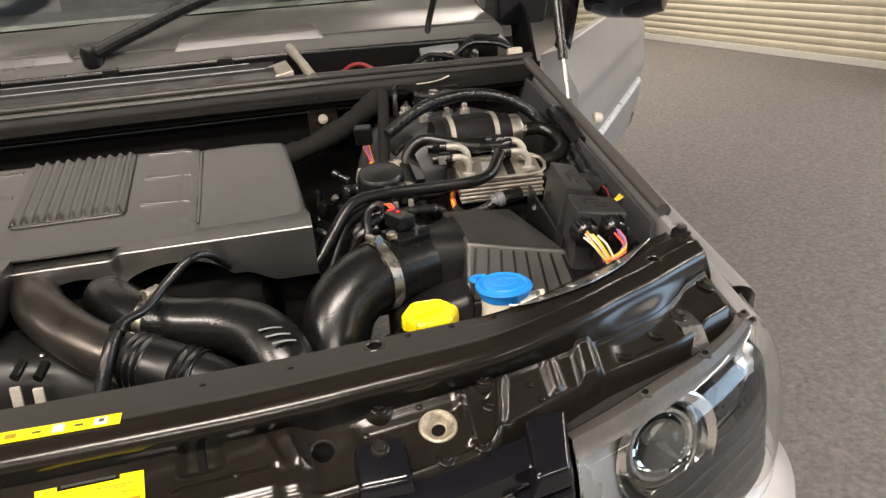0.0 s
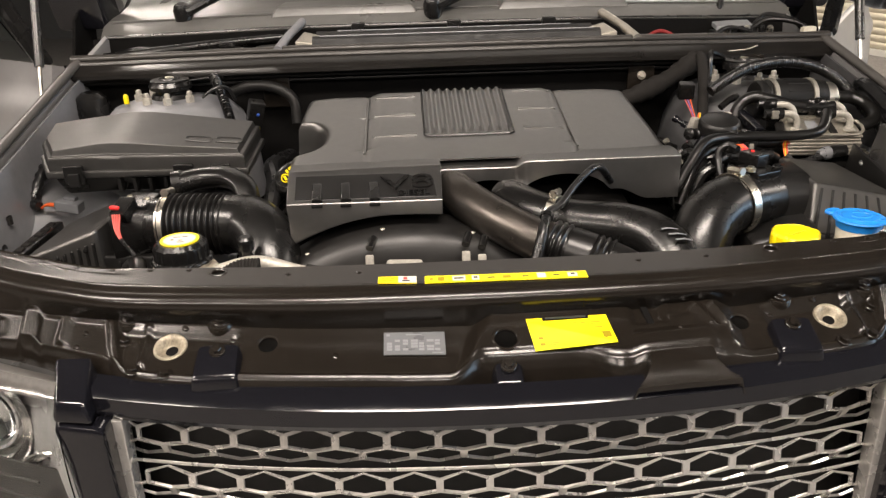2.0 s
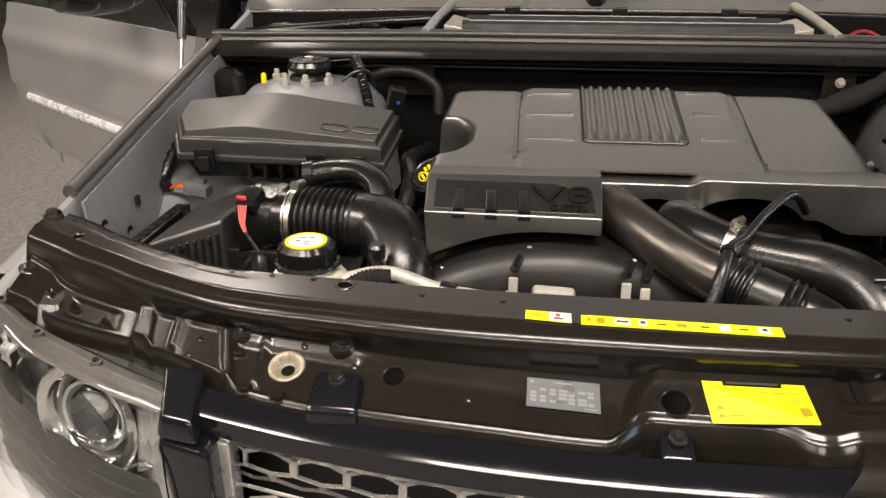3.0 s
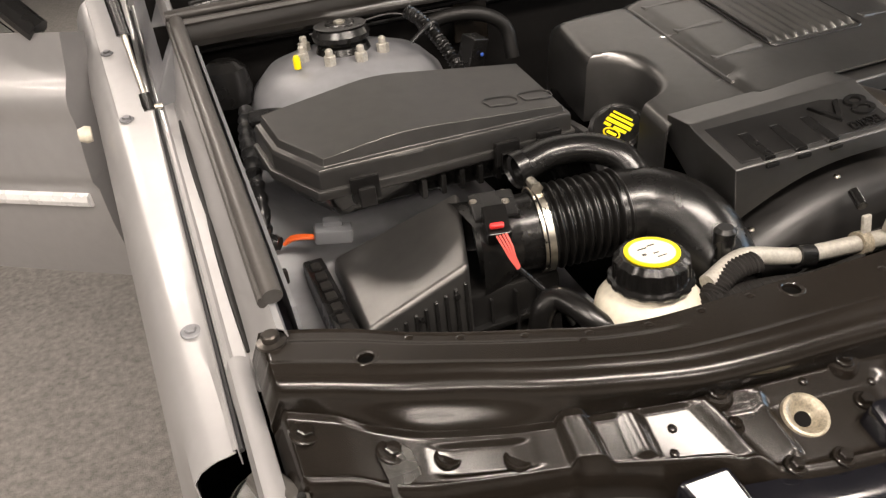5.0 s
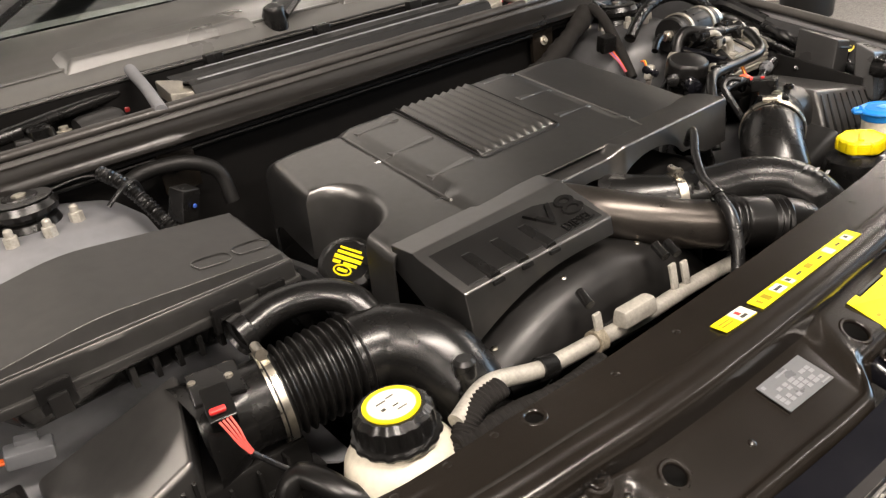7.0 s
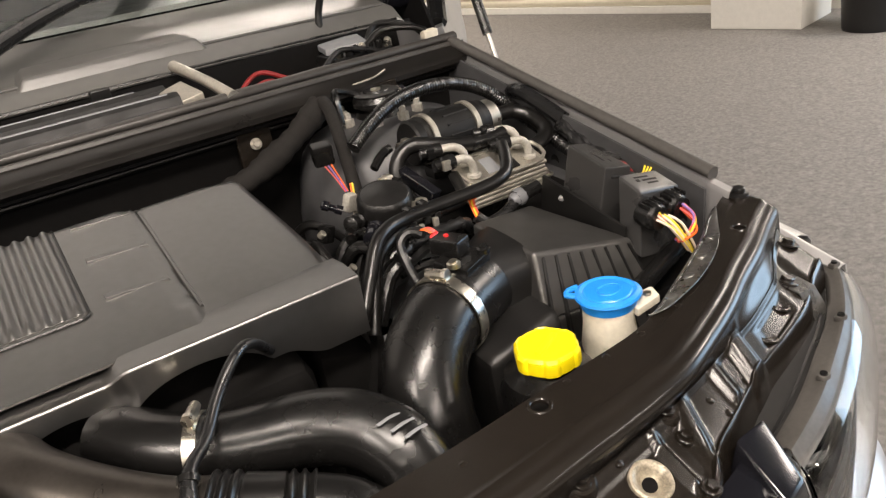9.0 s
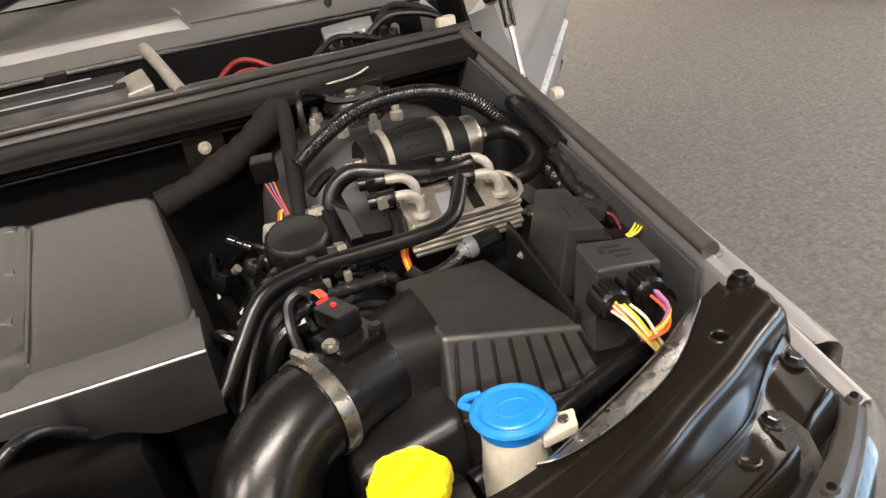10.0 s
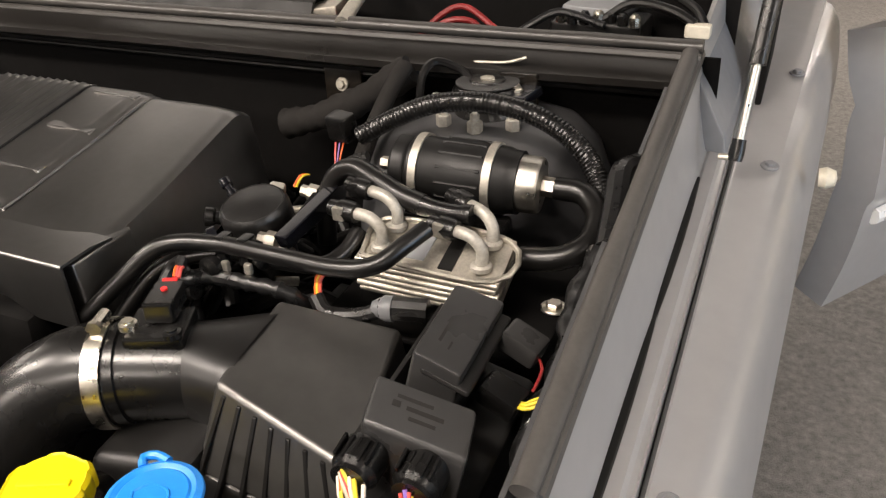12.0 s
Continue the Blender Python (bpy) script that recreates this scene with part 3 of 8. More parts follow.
part("scuttle_rim", tube([(x, seal_y(x) + 0.179 + 0.02 * (1 - (x / 0.8) ** 2), seal_z(x) + 0.021) for x in steps(-0.79, 0.79, 24)], 0.0045, 8, step=0.02), SATIN, body, "glossy black scuttle edge")
part("scuttle_bead", tube([(x, seal_y(x) + 0.232 + 0.02 * (1 - (x / 0.8) ** 2), seal_z(x) + 0.049) for x in steps(-0.79, 0.79, 24)], 0.006, 8, step=0.02, flat=0.6), SCUTTLE, body)
for x0, x1 in ((-0.42, -0.07), (0.10, 0.42)):
    part("scuttle_step", solid8([(x0, 0.985, 1.235), (x1, 0.985, 1.235), (x1, 1.10, 1.25), (x0, 1.10, 1.25)], [(x0 + 0.02, 1.0, 1.266), (x1 - 0.02, 1.0, 1.266), (x1 - 0.03, 1.10, 1.270), (x0 + 0.03, 1.10, 1.270)], 0.006), SCUTTLE, body)


def screen(u, v):
    x = u * (0.80 - 0.12 * v)
    return Vector((x, 1.22 + 0.75 * v - 0.10 * u * u, 1.30 + 0.50 * v))


ws = part("windscreen", thicken(grid(screen, steps(-1, 1, 20), steps(0, 1, 8)), 0.005), GLASS, body, "raked glass windscreen")
ws.visible_shadow = False
part("roof", thicken(grid(lambda u, v: Vector((u * 0.68, 1.97 - 0.05 * u * u + 1.9 * v, 1.80 + 0.06 * math.sin(3.14 * v))), steps(-1, 1, 8), steps(0, 1, 8)), 0.02), SILVER, body)
for side in (1, -1):
    part("pillar", tube([(side * 0.82, 1.14, 1.28), (side * 0.76, 1.5, 1.55), (side * 0.70, 1.93, 1.80)], 0.035, 10), SILVER, body, "silver windscreen pillar")
    part("sill", solid8([(side * 0.80, 1.25, 0.30), (side * 0.93, 1.25, 0.30), (side * 0.93, 3.6, 0.30), (side * 0.80, 3.6, 0.30)], [(side * 0.80, 1.25, 0.52), (side * 0.93, 1.25, 0.50), (side * 0.93, 3.6, 0.50), (side * 0.80, 3.6, 0.52)], 0.02), SILVER, body)
    part("rear_side", solid8([(side * 0.78, 2.5, 0.5), (side * 0.95, 2.5, 0.5), (side * 0.95, 3.9, 0.5), (side * 0.78, 3.9, 0.5)], [(side * 0.70, 2.5, 1.78), (side * 0.72, 2.5, 1.78), (side * 0.72, 3.9, 1.78), (side * 0.70, 3.9, 1.78)], 0.02), SILVER, body)
    part("tyre", lathe([(0.22, -0.12), (0.34, -0.125), (0.365, -0.10), (0.37, 0), (0.365, 0.10), (0.34, 0.125), (0.22, 0.12), (0.22, -0.12)], pose(side * 0.80, 0.62, 0.37, 0, 90, 0), 40), RUBBER, body)
part("dashboard", solid8([(-0.72, 1.35, 0.9), (0.72, 1.35, 0.9), (0.72, 1.9, 0.9), (-0.72, 1.9, 0.9)], [(-0.70, 1.33, 1.26), (0.70, 1.33, 1.26), (0.70, 1.85, 1.30), (-0.70, 1.85, 1.30)], 0.03), PLASTIC, body, "dark dashboard behind the windscreen")
part("cabin_rear", solid8([(-0.7, 3.6, 0.4), (0.7, 3.6, 0.4), (0.7, 3.7, 0.4), (-0.7, 3.7, 0.4)], [(-0.66, 3.6, 1.78), (0.66, 3.6, 1.78), (0.66, 3.7, 1.78), (-0.66, 3.7, 1.78)], 0.01), RUBBER, body)

# wipers
for px, py, pz, tip in ((-0.042, 0.985, 1.262, (0.55, 1.36, 1.40)), (-0.62, 1.04, 1.262, (-0.05, 1.42, 1.45))):
    w = thing("wiper", (px, py, pz - 0.03), "black windscreen wiper arm with a domed pivot cap", "wiper", "wipers")
    part("pivot_cap", lathe([(0, -0.03), (0.020, -0.03), (0.023, 0), (0.019, 0.012), (0.008, 0.018), (0, 0.019)], Matrix.Translation((px, py, pz)), 20), SATIN, w)
    t = Vector(tip)
    mid = Vector((px, py, pz)).lerp(t, 0.42) + Vector((0, 0, 0.02))
    part("arm", tube([(px, py, pz - 0.004), Vector((px, py, pz)).lerp(mid, 0.3), mid, t], lambda s, d: 0.028 - 0.011 * s, 12, flat=0.5), SATIN, w)
    part("blade", tube([t + Vector((-0.30, -0.02, -0.06)), t + Vector((0, 0.0, -0.008)), t + Vector((0.28, -0.03, -0.04))], 0.006, 6, flat=1.5), RUBBER, w)

# two braces over the trough, and the long water channel between them
for side in (1, -1):
    b = [(side * 0.366, 0.752, 1.203), (side * 0.352, 0.83, 1.222), (side * 0.335, 0.935, 1.238)]
    solo("cowl_brace", tube(b, lambda s, d: 0.0085 + 0.002 * abs(s - 0.5), 12), SILVER_DULL if side < 0 else CAST, "short bare metal brace across the cowl trough", "brace", "cowl braces")
ch = thing("water_channel", (0, 0.86, 1.10), "long black plastic water channel in the cowl", "channel")
chan = [(0.020, -0.02), (0.030, 0.000), (0.040, 0.004), (0.060, 0.002), (0.070, -0.012), (0.095, -0.014), (0.105, 0.000), (0.125, 0.004)]
part("channel", thicken(grid(lambda x, j: Vector((x, seal_y(x) + chan[int(j)][0], seal_z(x) + 0.012 + chan[int(j)][1])), steps(-0.30, 0.30, 20), list(range(len(chan)))), -0.003), RUBBER, ch, sharp=30)
for side in (1, -1):
    part("end_bracket", solid8([(side * 0.285, 0.79, 1.195), (side * 0.335, 0.79, 1.195), (side * 0.325, 0.87, 1.20), (side * 0.285, 0.87, 1.20)], [(side * 0.285, 0.79, 1.207), (side * 0.335, 0.79, 1.215), (side * 0.325, 0.87, 1.225), (side * 0.285, 0.87, 1.215)], 0.003), CAST, ch, "bare metal end bracket")
# pale tubes paint the bright reflections along the glossy channel's edges
for j, wide in ((2, 0.285), (7, 0.255)):
    part("lip", tube([(x, seal_y(x) + chan[j][0], seal_z(x) + 0.014 + chan[j][1]) for x in steps(-wide, wide, 12)], 0.0022, 8, step=0.03), SILVER_DULL, ch, "channel lip, pale in place of its bright reflection")
for x in (-0.21, 0.0, 0.21):
    part("clip", box((x, 0.905, 1.228), (0.030, 0.018, 0.018), 0.003), SATIN, ch)

# fuse tray and cables in the cowl, at the passenger's side; a linkage at the other
tray = thing("cowl_fuse_tray", (0.66, 0.92, 1.08), "grey cable terminal block with thick cables in the cowl", "terminal block")
part("terminal_block", box((0.655, 0.93, 1.165), (0.12, 0.08, 0.05), 0.006), PLASTIC, tray)
part("cover_plate", solid8([(0.60, 0.93, 1.19), (0.68, 0.915, 1.19), (0.695, 0.985, 1.195), (0.61, 1.0, 1.195)], [(0.60, 0.93, 1.202), (0.68, 0.915, 1.202), (0.695, 0.985, 1.207), (0.61, 1.0, 1.207)], 0.003), LABEL_PALE, tray, "pale grey cover plate")
for k in range(7):
    part("terminal", lathe([(0, 0), (0.007, 0), (0.007, 0.012), (0.004, 0.016), (0, 0.016)], Matrix.Translation((0.61 + 0.016 * k, 0.895 + 0.006 * math.sin(5 * k), 1.188)), 10), SATIN if k % 3 else STEEL, tray)
for k, (pts, r, m) in enumerate([([(0.62, 0.99, 1.19), (0.64, 1.02, 1.25), (0.655, 1.01, 1.31), (0.66, 1.05, 1.36)], 0.007, RUBBER), ([(0.68, 0.93, 1.19), (0.72, 0.95, 1.22), (0.77, 0.92, 1.21), (0.79, 0.90, 1.19)], 0.006, RUBBER),
                                 ([(0.66, 0.90, 1.19), (0.70, 0.90, 1.215), (0.75, 0.885, 1.212), (0.78, 0.875, 1.20)], 0.006, HOSE), ([(0.55, 0.87, 1.17), (0.60, 0.885, 1.20), (0.63, 0.885, 1.20), (0.67, 0.88, 1.19)], 0.005, TAPE)]):
    part("cable", tube(pts, r, 10), m, tray)
part("end_tag", box((0.785, 0.872, 1.193), (0.030, 0.018, 0.016), 0.003), CREAM, tray, "cream plastic tag")
for pts in ([(0.40, 0.89, 1.15), (0.435, 0.905, 1.185), (0.47, 0.91, 1.196), (0.52, 0.90, 1.17)], [(0.42, 0.88, 1.15), (0.445, 0.89, 1.178), (0.48, 0.90, 1.180), (0.50, 0.91, 1.16)]):
    part("red_cable", tube(pts, 0.0042, 8), RED_CABLE, tray, "red insulated cable")
link = thing("wiper_linkage", (-0.58, 0.90, 1.10), "dark wiper linkage and loom in the cowl", "linkage")
part("rod", tube([(-0.76, 0.885, 1.180), (-0.62, 0.89, 1.192), (-0.52, 0.90, 1.200)], 0.011, 12), SATIN, link, "black linkage rod")
part("upper_rod", tube([(-0.54, 0.90, 1.200), (-0.46, 0.93, 1.202), (-0.36, 0.95, 1.206)], 0.009, 12), SATIN, link)
part("lower_rod", tube([(-0.74, 0.865, 1.166), (-0.62, 0.87, 1.178), (-0.52, 0.875, 1.176), (-0.44, 0.88, 1.170)], 0.009, 12), SATIN, link)
part("bracket", solid8([(-0.535, 0.885, 1.160), (-0.480, 0.885, 1.160), (-0.470, 0.93, 1.160), (-0.530, 0.93, 1.160)], [(-0.535, 0.885, 1.190), (-0.480, 0.885, 1.186), (-0.470, 0.93, 1.190), (-0.530, 0.93, 1.196)], 0.004), UNIT, link, "grey cast bracket")
part("boss", lathe([(0.006, -0.01), (0.016, -0.01), (0.017, 0.006), (0.014, 0.009), (0.007, 0.008), (0.006, -0.01)], Matrix.Translation((-0.498, 0.893, 1.192)), 24), SATIN, link)
part("fixing", lathe([(0, 0), (0.011, 0), (0.011, 0.004), (0.007, 0.005), (0.007, 0.010), (0, 0.011)], Matrix.Translation((-0.466, 0.890, 1.182)), 14), CAST, link)
part("motor", lathe([(0, 0), (0.030, 0), (0.032, 0.01), (0.032, 0.06), (0.026, 0.07), (0, 0.07)], along((-0.440, 0.925, 1.160), (-0.36, 0.93, 1.162)), 20), UNIT, link, "grey motor housing")
part("red_clip", box((-0.368, 0.90, 1.188), (0.008, 0.005, 0.008), 0.002), RED_CABLE, link)
rnd = random.Random(14)
for k in range(9):
    x, y, z = -0.70 + 0.10 * rnd.random(), 0.87 + 0.06 * rnd.random(), 1.172 + 0.02 * rnd.random()
    part("loom", tube([(x - 0.07, y - 0.01, z - 0.015), (x - 0.02, y + 0.01 * rnd.random(), z + 0.008), (x + 0.03, y, z), (x + 0.07, y + 0.01, z - 0.02)], 0.003 + 0.003 * rnd.random(), 8), (TAPE, SATIN, HOSE)[k % 3], link)
part("tag", box((-0.590, 0.89, 1.176), (0.022, 0.012, 0.008), 0.002, pose(0, 0, 0, 0, 0, 20)), YELLOW_WIRE, link, "small yellow tag")


# open bonnet above and behind, on its hinges and gas struts
bonnet = thing("bonnet", (0, 1.12, 1.30), "open silver bonnet raised on gas struts", "car bonnet")


def lid(u, v, off=0.0):
    # hinged at the cowl, standing 62 degrees above level
    s = 1.12 * v
    a = radians(62)
    bow = 0.05 * (1 - u * u)
    return Vector((u * (0.90 - 0.05 * v), 1.32 - s * math.cos(a) * 0.55 + (bow + off) * math.sin(a), 1.42 + s * math.sin(a) + (bow + off) * math.cos(a) * 0.4))


part("outer_skin", thicken(grid(lambda u, v: lid(u, v, 0.03), steps(-1, 1, 20), steps(0, 1, 12)), 0.003), SILVER, bonnet)
# unseen lining acts as a reflector for the cover and lids
part("lining", thicken(grid(lambda u, v: lid(u * 0.93, 0.03 + v * 0.93, -0.012 * math.sin(3.14 * v)), steps(-1, 1, 20), steps(0, 1, 12)), 0.006), BOUNCE_PALE, bonnet, "pale inner panel, out of view, brightened for reflections")
# unseen dark pad, added to dim what the cover's front reflects
part("dimming_pad", thicken(grid(lambda u, v: lid(u * 0.84, 0.62 + v * 0.33, -0.030 - 0.012 * math.sin(3.14 * v)), steps(-1, 1, 20), steps(0, 1, 12)), 0.012), SLEEVE, bonnet, "dark pad, out of view, added to dim reflections")
for side in (1, -1):
    part("hinge", solid8([(side * 0.858, 0.93, 1.09), (side * 0.866, 0.93, 1.09), (side * 0.866, 1.10, 1.11), (side * 0.858, 1.10, 1.11)], [(side * 0.86, 1.02, 1.25), (side * 0.868, 1.02, 1.25), (side * 0.868, 1.16, 1.32), (side * 0.86, 1.16, 1.32)], 0.002), DARK, bonnet, "black steel hinge arm")
    part("corner", solid8([(side * 0.80, 1.06, 1.22), (side * 0.92, 1.06, 1.22), (side * 0.93, 1.16, 1.24), (side * 0.80, 1.16, 1.24)], [(side * 0.80, 0.98, 1.42), (side * 0.93, 0.98, 1.42), (side * 0.93, 1.06, 1.44), (side * 0.80, 1.06, 1.44)], 0.012), GLOSS_TRIM, bonnet)
    foot, top = Vector((side * 0.855, 0.752, 1.092)), Vector((side * 0.872, 0.90, 1.42))
    st = part("gas_strut", tube([foot, foot.lerp(top, 0.30)], 0.0042, 12), ALU, bonnet, "bright gas strut rod")
    part("cylinder", tube([foot.lerp(top, 0.27), top + (top - foot) * 0.6], 0.0095, 14), SATIN, st)
    part("foot_cap", lathe([(0, -0.008), (0.0075, -0.008), (0.0085, 0.0), (0.0075, 0.016), (0, 0.017)], along(foot, top), 14), SATIN, st)
    part("ball_stud", tube([foot - Vector((0, 0, 0.004)), foot + Vector((-side * 0.018, 0.002, -0.006))], 0.004, 8), STEEL, st)


# front doors, swung open
def car_door(hinge, tip, strip_z, bottom):
    h, t = Vector(hinge), Vector(tip)
    d = (t - h).normalized()
    n = Vector((-d.y, d.x, 0))
    if n.y > 0:
        n = -n  # the outer face looks to the car's front
    L = (t - h).length
    belt = 1.14

    def face(u, v):
        z = bottom + (belt - bottom) * v
        swell = 0.045 * math.sin(3.14 * min(1, v * 0.9 + 0.1)) + 0.010 * ramp01((z - strip_z - 0.02) / 0.02) + 0.012 * bead(z - 1.03, 0.05)
        cut = -0.10 * (1 - v) ** 3 if u > 0.9 else 0
        return h + d * (L * u + cut) + n * swell + Vector((0, 0, z))
    door = part("door", thicken(grid(face, steps(0, 0.9, 12) + [0.95, 1.0], steps(0, 1, 30)), 0.06, -n), SILVER, body, "silver front door, swung open", sharp=40)
    vs_ = (strip_z - bottom) / (belt - bottom)
    part("moulding", tube([face(u, vs_) + n * 0.003 for u in (0.02, 0.5, 0.89)], 0.011, 8, step=0.05, flat=1.3), STRIP, door, "pale reflecting moulding strip")
    fr = bmesh.new()
    tube([h + Vector((0, 0, belt)) + d * 0.05, h + d * L * 0.45 + Vector((0, 0, 1.60)), h + d * L * 0.98 + Vector((0, 0, 1.64)), t + Vector((0, 0, belt))], 0.022, 8, bm=fr)
    part("window_frame", fr, SATIN, door)
    gl = part("window", thicken(grid(lambda u, v: h + d * (L * (0.08 + 0.4 * v * (1 - u) + 0.88 * u)) + Vector((0, 0, belt + 0.42 * v)), steps(0, 1, 4), steps(0, 1, 4)), 0.004), GLASS, door, "clear side window")
    gl.visible_shadow = False
    mm = h + d * 0.22 + n * 0.14 + Vector((0, 0, 1.25))
    part("mirror", lathe([(0, -0.12), (0.06, -0.11), (0.085, -0.05), (0.09, 0.03), (0.07, 0.09), (0, 0.11)], along(mm, mm + n) @ Matrix.Scale(0.75, 4, (0, 1, 0)), 24), GLOSS_TRIM, door, "black door mirror")


def bead(a, w):
    """1 on a line, falling to 0 at the distance w."""
    return max(0.0, 1 - (a / w) ** 2) ** 2


car_door((1.0, 1.19, 0), (1.72, 2.27, 0), 0.842, 0.66)
car_door((-0.96, 1.10, 0), (-1.95, 1.835, 0), 0.842, 0.655)


# ---- the front: crossmember, grille, headlights, bumper ----
def through_points(xs, ys):
    """A smooth function through a few points, with no overshoot."""
    k = len(xs)
    h = [(ys[i + 1] - ys[i]) / (xs[i + 1] - xs[i]) for i in range(k - 1)]
    m = [h[0]] + [0.0 if h[i - 1] * h[i] <= 0 else 2 * h[i - 1] * h[i] / (h[i - 1] + h[i]) for i in range(1, k - 1)] + [h[-1]]

    def fn(x):
        x = min(xs[-1], max(xs[0], x))
        i = max(0, min(k - 2, sum(1 for v in xs[1:-1] if x > v)))
        w = xs[i + 1] - xs[i]
        t = (x - xs[i]) / w
        return ys[i] * (1 + 2 * t) * (1 - t) ** 2 + m[i] * w * t * (1 - t) ** 2 + ys[i + 1] * t * t * (3 - 2 * t) + m[i + 1] * w * t * t * (t - 1)
    return fn


REAR = through_points((0.0, 0.25, 0.38, 0.48, 0.534, 0.58, 0.646, 0.69, 0.73, 0.79, 0.83), (0.074, 0.077, 0.084, 0.088, 0.098, 0.117, 0.146, 0.168, 0.193, 0.220, 0.232))
RIDGE = through_points((0.0, 0.20, 0.30, 0.36, 0.42, 0.485, 0.565, 0.615, 0.66, 0.72, 0.77, 0.83), (0.001, 0.004, 0.010, 0.016, 0.021, 0.030, 0.056, 0.076, 0.098, 0.124, 0.150, 0.178))
CREASE = through_points((0.0, 0.17, 0.26, 0.32, 0.38, 0.46, 0.51, 0.567, 0.634, 0.668, 0.71, 0.76, 0.83), (-0.003, -0.001, 0.003, 0.009, 0.016, 0.026, 0.034, 0.047, 0.063, 0.075, 0.092, 0.128, 0.172))
EDGE = through_points((0.0, 0.10, 0.17, 0.30, 0.40, 0.447, 0.49, 0.53, 0.61, 0.665, 0.72, 0.77, 0.83), (-0.089, -0.087, -0.082, -0.073, -0.059, -0.048, -0.020, -0.004, 0.025, 0.038, 0.054, 0.078, 0.104))


def y_back(x):
    return REAR(abs(x))


def z_top(x):
    return 1.017 + 0.012 * (abs(x) / 0.73) ** 2.5


def y_ridge(x):
    return RIDGE(abs(x))


def y_edge(x):
    return EDGE(abs(x)) + 0.027 * flat_in(x, -0.075, 0.13, 0.05)


def z_edge(x):
    return 0.938 + 0.020 * (abs(x) / 0.73) ** 2


def flat_in(v, a, b, soft):
    return ramp01((v - a) / soft) * ramp01((b - v) / soft)


def shelf(x, s):
    """The lower shelf: s from 0 at the crease below the ridge to 1 at the front edge. Gives y and z with the pressings."""
    ax = abs(x)
    yc, zc = CREASE(ax), 0.962 + 0.022 * (ax / 0.73) ** 1.5
    ye, ze = y_edge(x), z_edge(x)
    y = yc + (ye - yc) * s
    z = zc + (ze - zc) * s
    # raised field in the middle with an S-shaped border
    lean = 0.03 * (1 - s)
    z += 0.015 * flat_in(x, -0.074 + lean, 0.29, 0.030) * (1 - 0.75 * ramp01((s - 0.80) / 0.2))
    # raised rims along the crease and along the front
    z += 0.0035 * bead(s - 0.03, 0.07) * ramp01((ax - 0.30) / 0.05)
    z += 0.004 * bead(s - 0.93, 0.07)
    # latch platforms
    z -= 0.006 * flat_in(ax, 0.322, 0.478 + 0.012 * s, 0.014) * flat_in(s, 0.10, 1.3, 0.12)
    # cross ribs toward the corners, and the sunk fields between them
    z += 0.009 * bead(ax - 0.470 - 0.020 * (1 - s), 0.012) * flat_in(s, 0.0, 1.1, 0.12)
    z += 0.006 * bead(ax - 0.440, 0.007) * flat_in(s, 0.02, 0.85, 0.1)
    z += 0.007 * bead(ax - 0.549, 0.012) * flat_in(s, 0.0, 0.9, 0.12)
    z += 0.011 * flat_in(ax, 0.580 - 0.004 * s, 0.610, 0.008) * flat_in(s, -0.1, 1.2, 0.10)
    z -= 0.004 * flat_in(ax, 0.625, 0.715, 0.02) * flat_in(s, 0.15, 0.80, 0.12)
    z += 0.006 * flat_in(ax, 0.745, 0.86, 0.025)
    # bonnet lock housing
    z += 0.005 * flat_in(x, 0.140, 0.255, 0.018) * ramp01((s - 0.45) / 0.18)
    z -= 0.006 * flat_in(x, 0.150, 0.20, 0.012) * flat_in(s, -0.15, 0.40, 0.12)
    z += 0.006 * (bead(x - 0.232 - 0.03 * s, 0.009) + bead(x - 0.253 - 0.03 * s, 0.007)) * flat_in(s, 0.0, 0.6, 0.1)
    return y, z


def shelf_s(x, y):
    """How far down the shelf a place at y lies."""
    return (y - CREASE(abs(x))) / (y_edge(x) - CREASE(abs(x)))


def crossmember(x, v):
    """v: 0 the rear flange, 1 the rear edge of the top, 2 the ridge, 3 the crease below it, 4 the shelf's front edge, 5 and 6 the hem below it."""
    zt = z_top(x)
    yb, yr = y_back(x), y_ridge(x)
    end = 2.6 * max(0.0, abs(x) - 0.808)
    if v <= 1:
        return Vector((x, yb + 0.004 * (1 - v), zt - 0.022 * (1 - v) ** 1.5 - end))
    if v <= 2:
        s = v - 1
        y = yb + (yr - yb) * s
        z = zt - 0.003 * s - 0.003 * ramp01((s - 0.86) / 0.14)
        z += 0.0010 * bead(s - 0.80, 0.06) - 0.0012 * ramp01((0.30 - s) / 0.05) * ramp01((abs(x) - 0.46) / 0.06)
        return Vector((x, y, z - end))
    if v <= 3:
        # a rolled shoulder, then a wall that tucks back to the crease
        s = v - 2
        y1, z1 = shelf(x, 0.0)
        zr = zt - 0.006
        nose = 0.013
        if s < 0.45:
            k = s / 0.45
            return Vector((x, yr - nose * math.sin(1.5708 * k), zr - 0.013 * (1 - math.cos(1.5708 * k)) - end))
        k = (s - 0.45) / 0.55
        return Vector((x, yr - nose + (y1 - yr + nose) * ramp01(k * 0.9) / ramp01(0.9), zr - 0.013 + (z1 - zr + 0.013) * k - end))
    if v <= 4:
        y, z = shelf(x, v - 3)
        return Vector((x, y, z - end))
    y, z = shelf(x, 1.0)
    s = v - 4
    return Vector((x, y - 0.004 * min(1, s) - 0.002 * s, z - 0.022 * s - end))


def on_shelf(x, s):
    y, z = shelf(x, s)
    return Vector((x, y, z))


slam = thing("front_crossmember", (0, 0.05, 0.93), "glossy black painted front panel over the radiator, with pressings and stickers", "body panel")
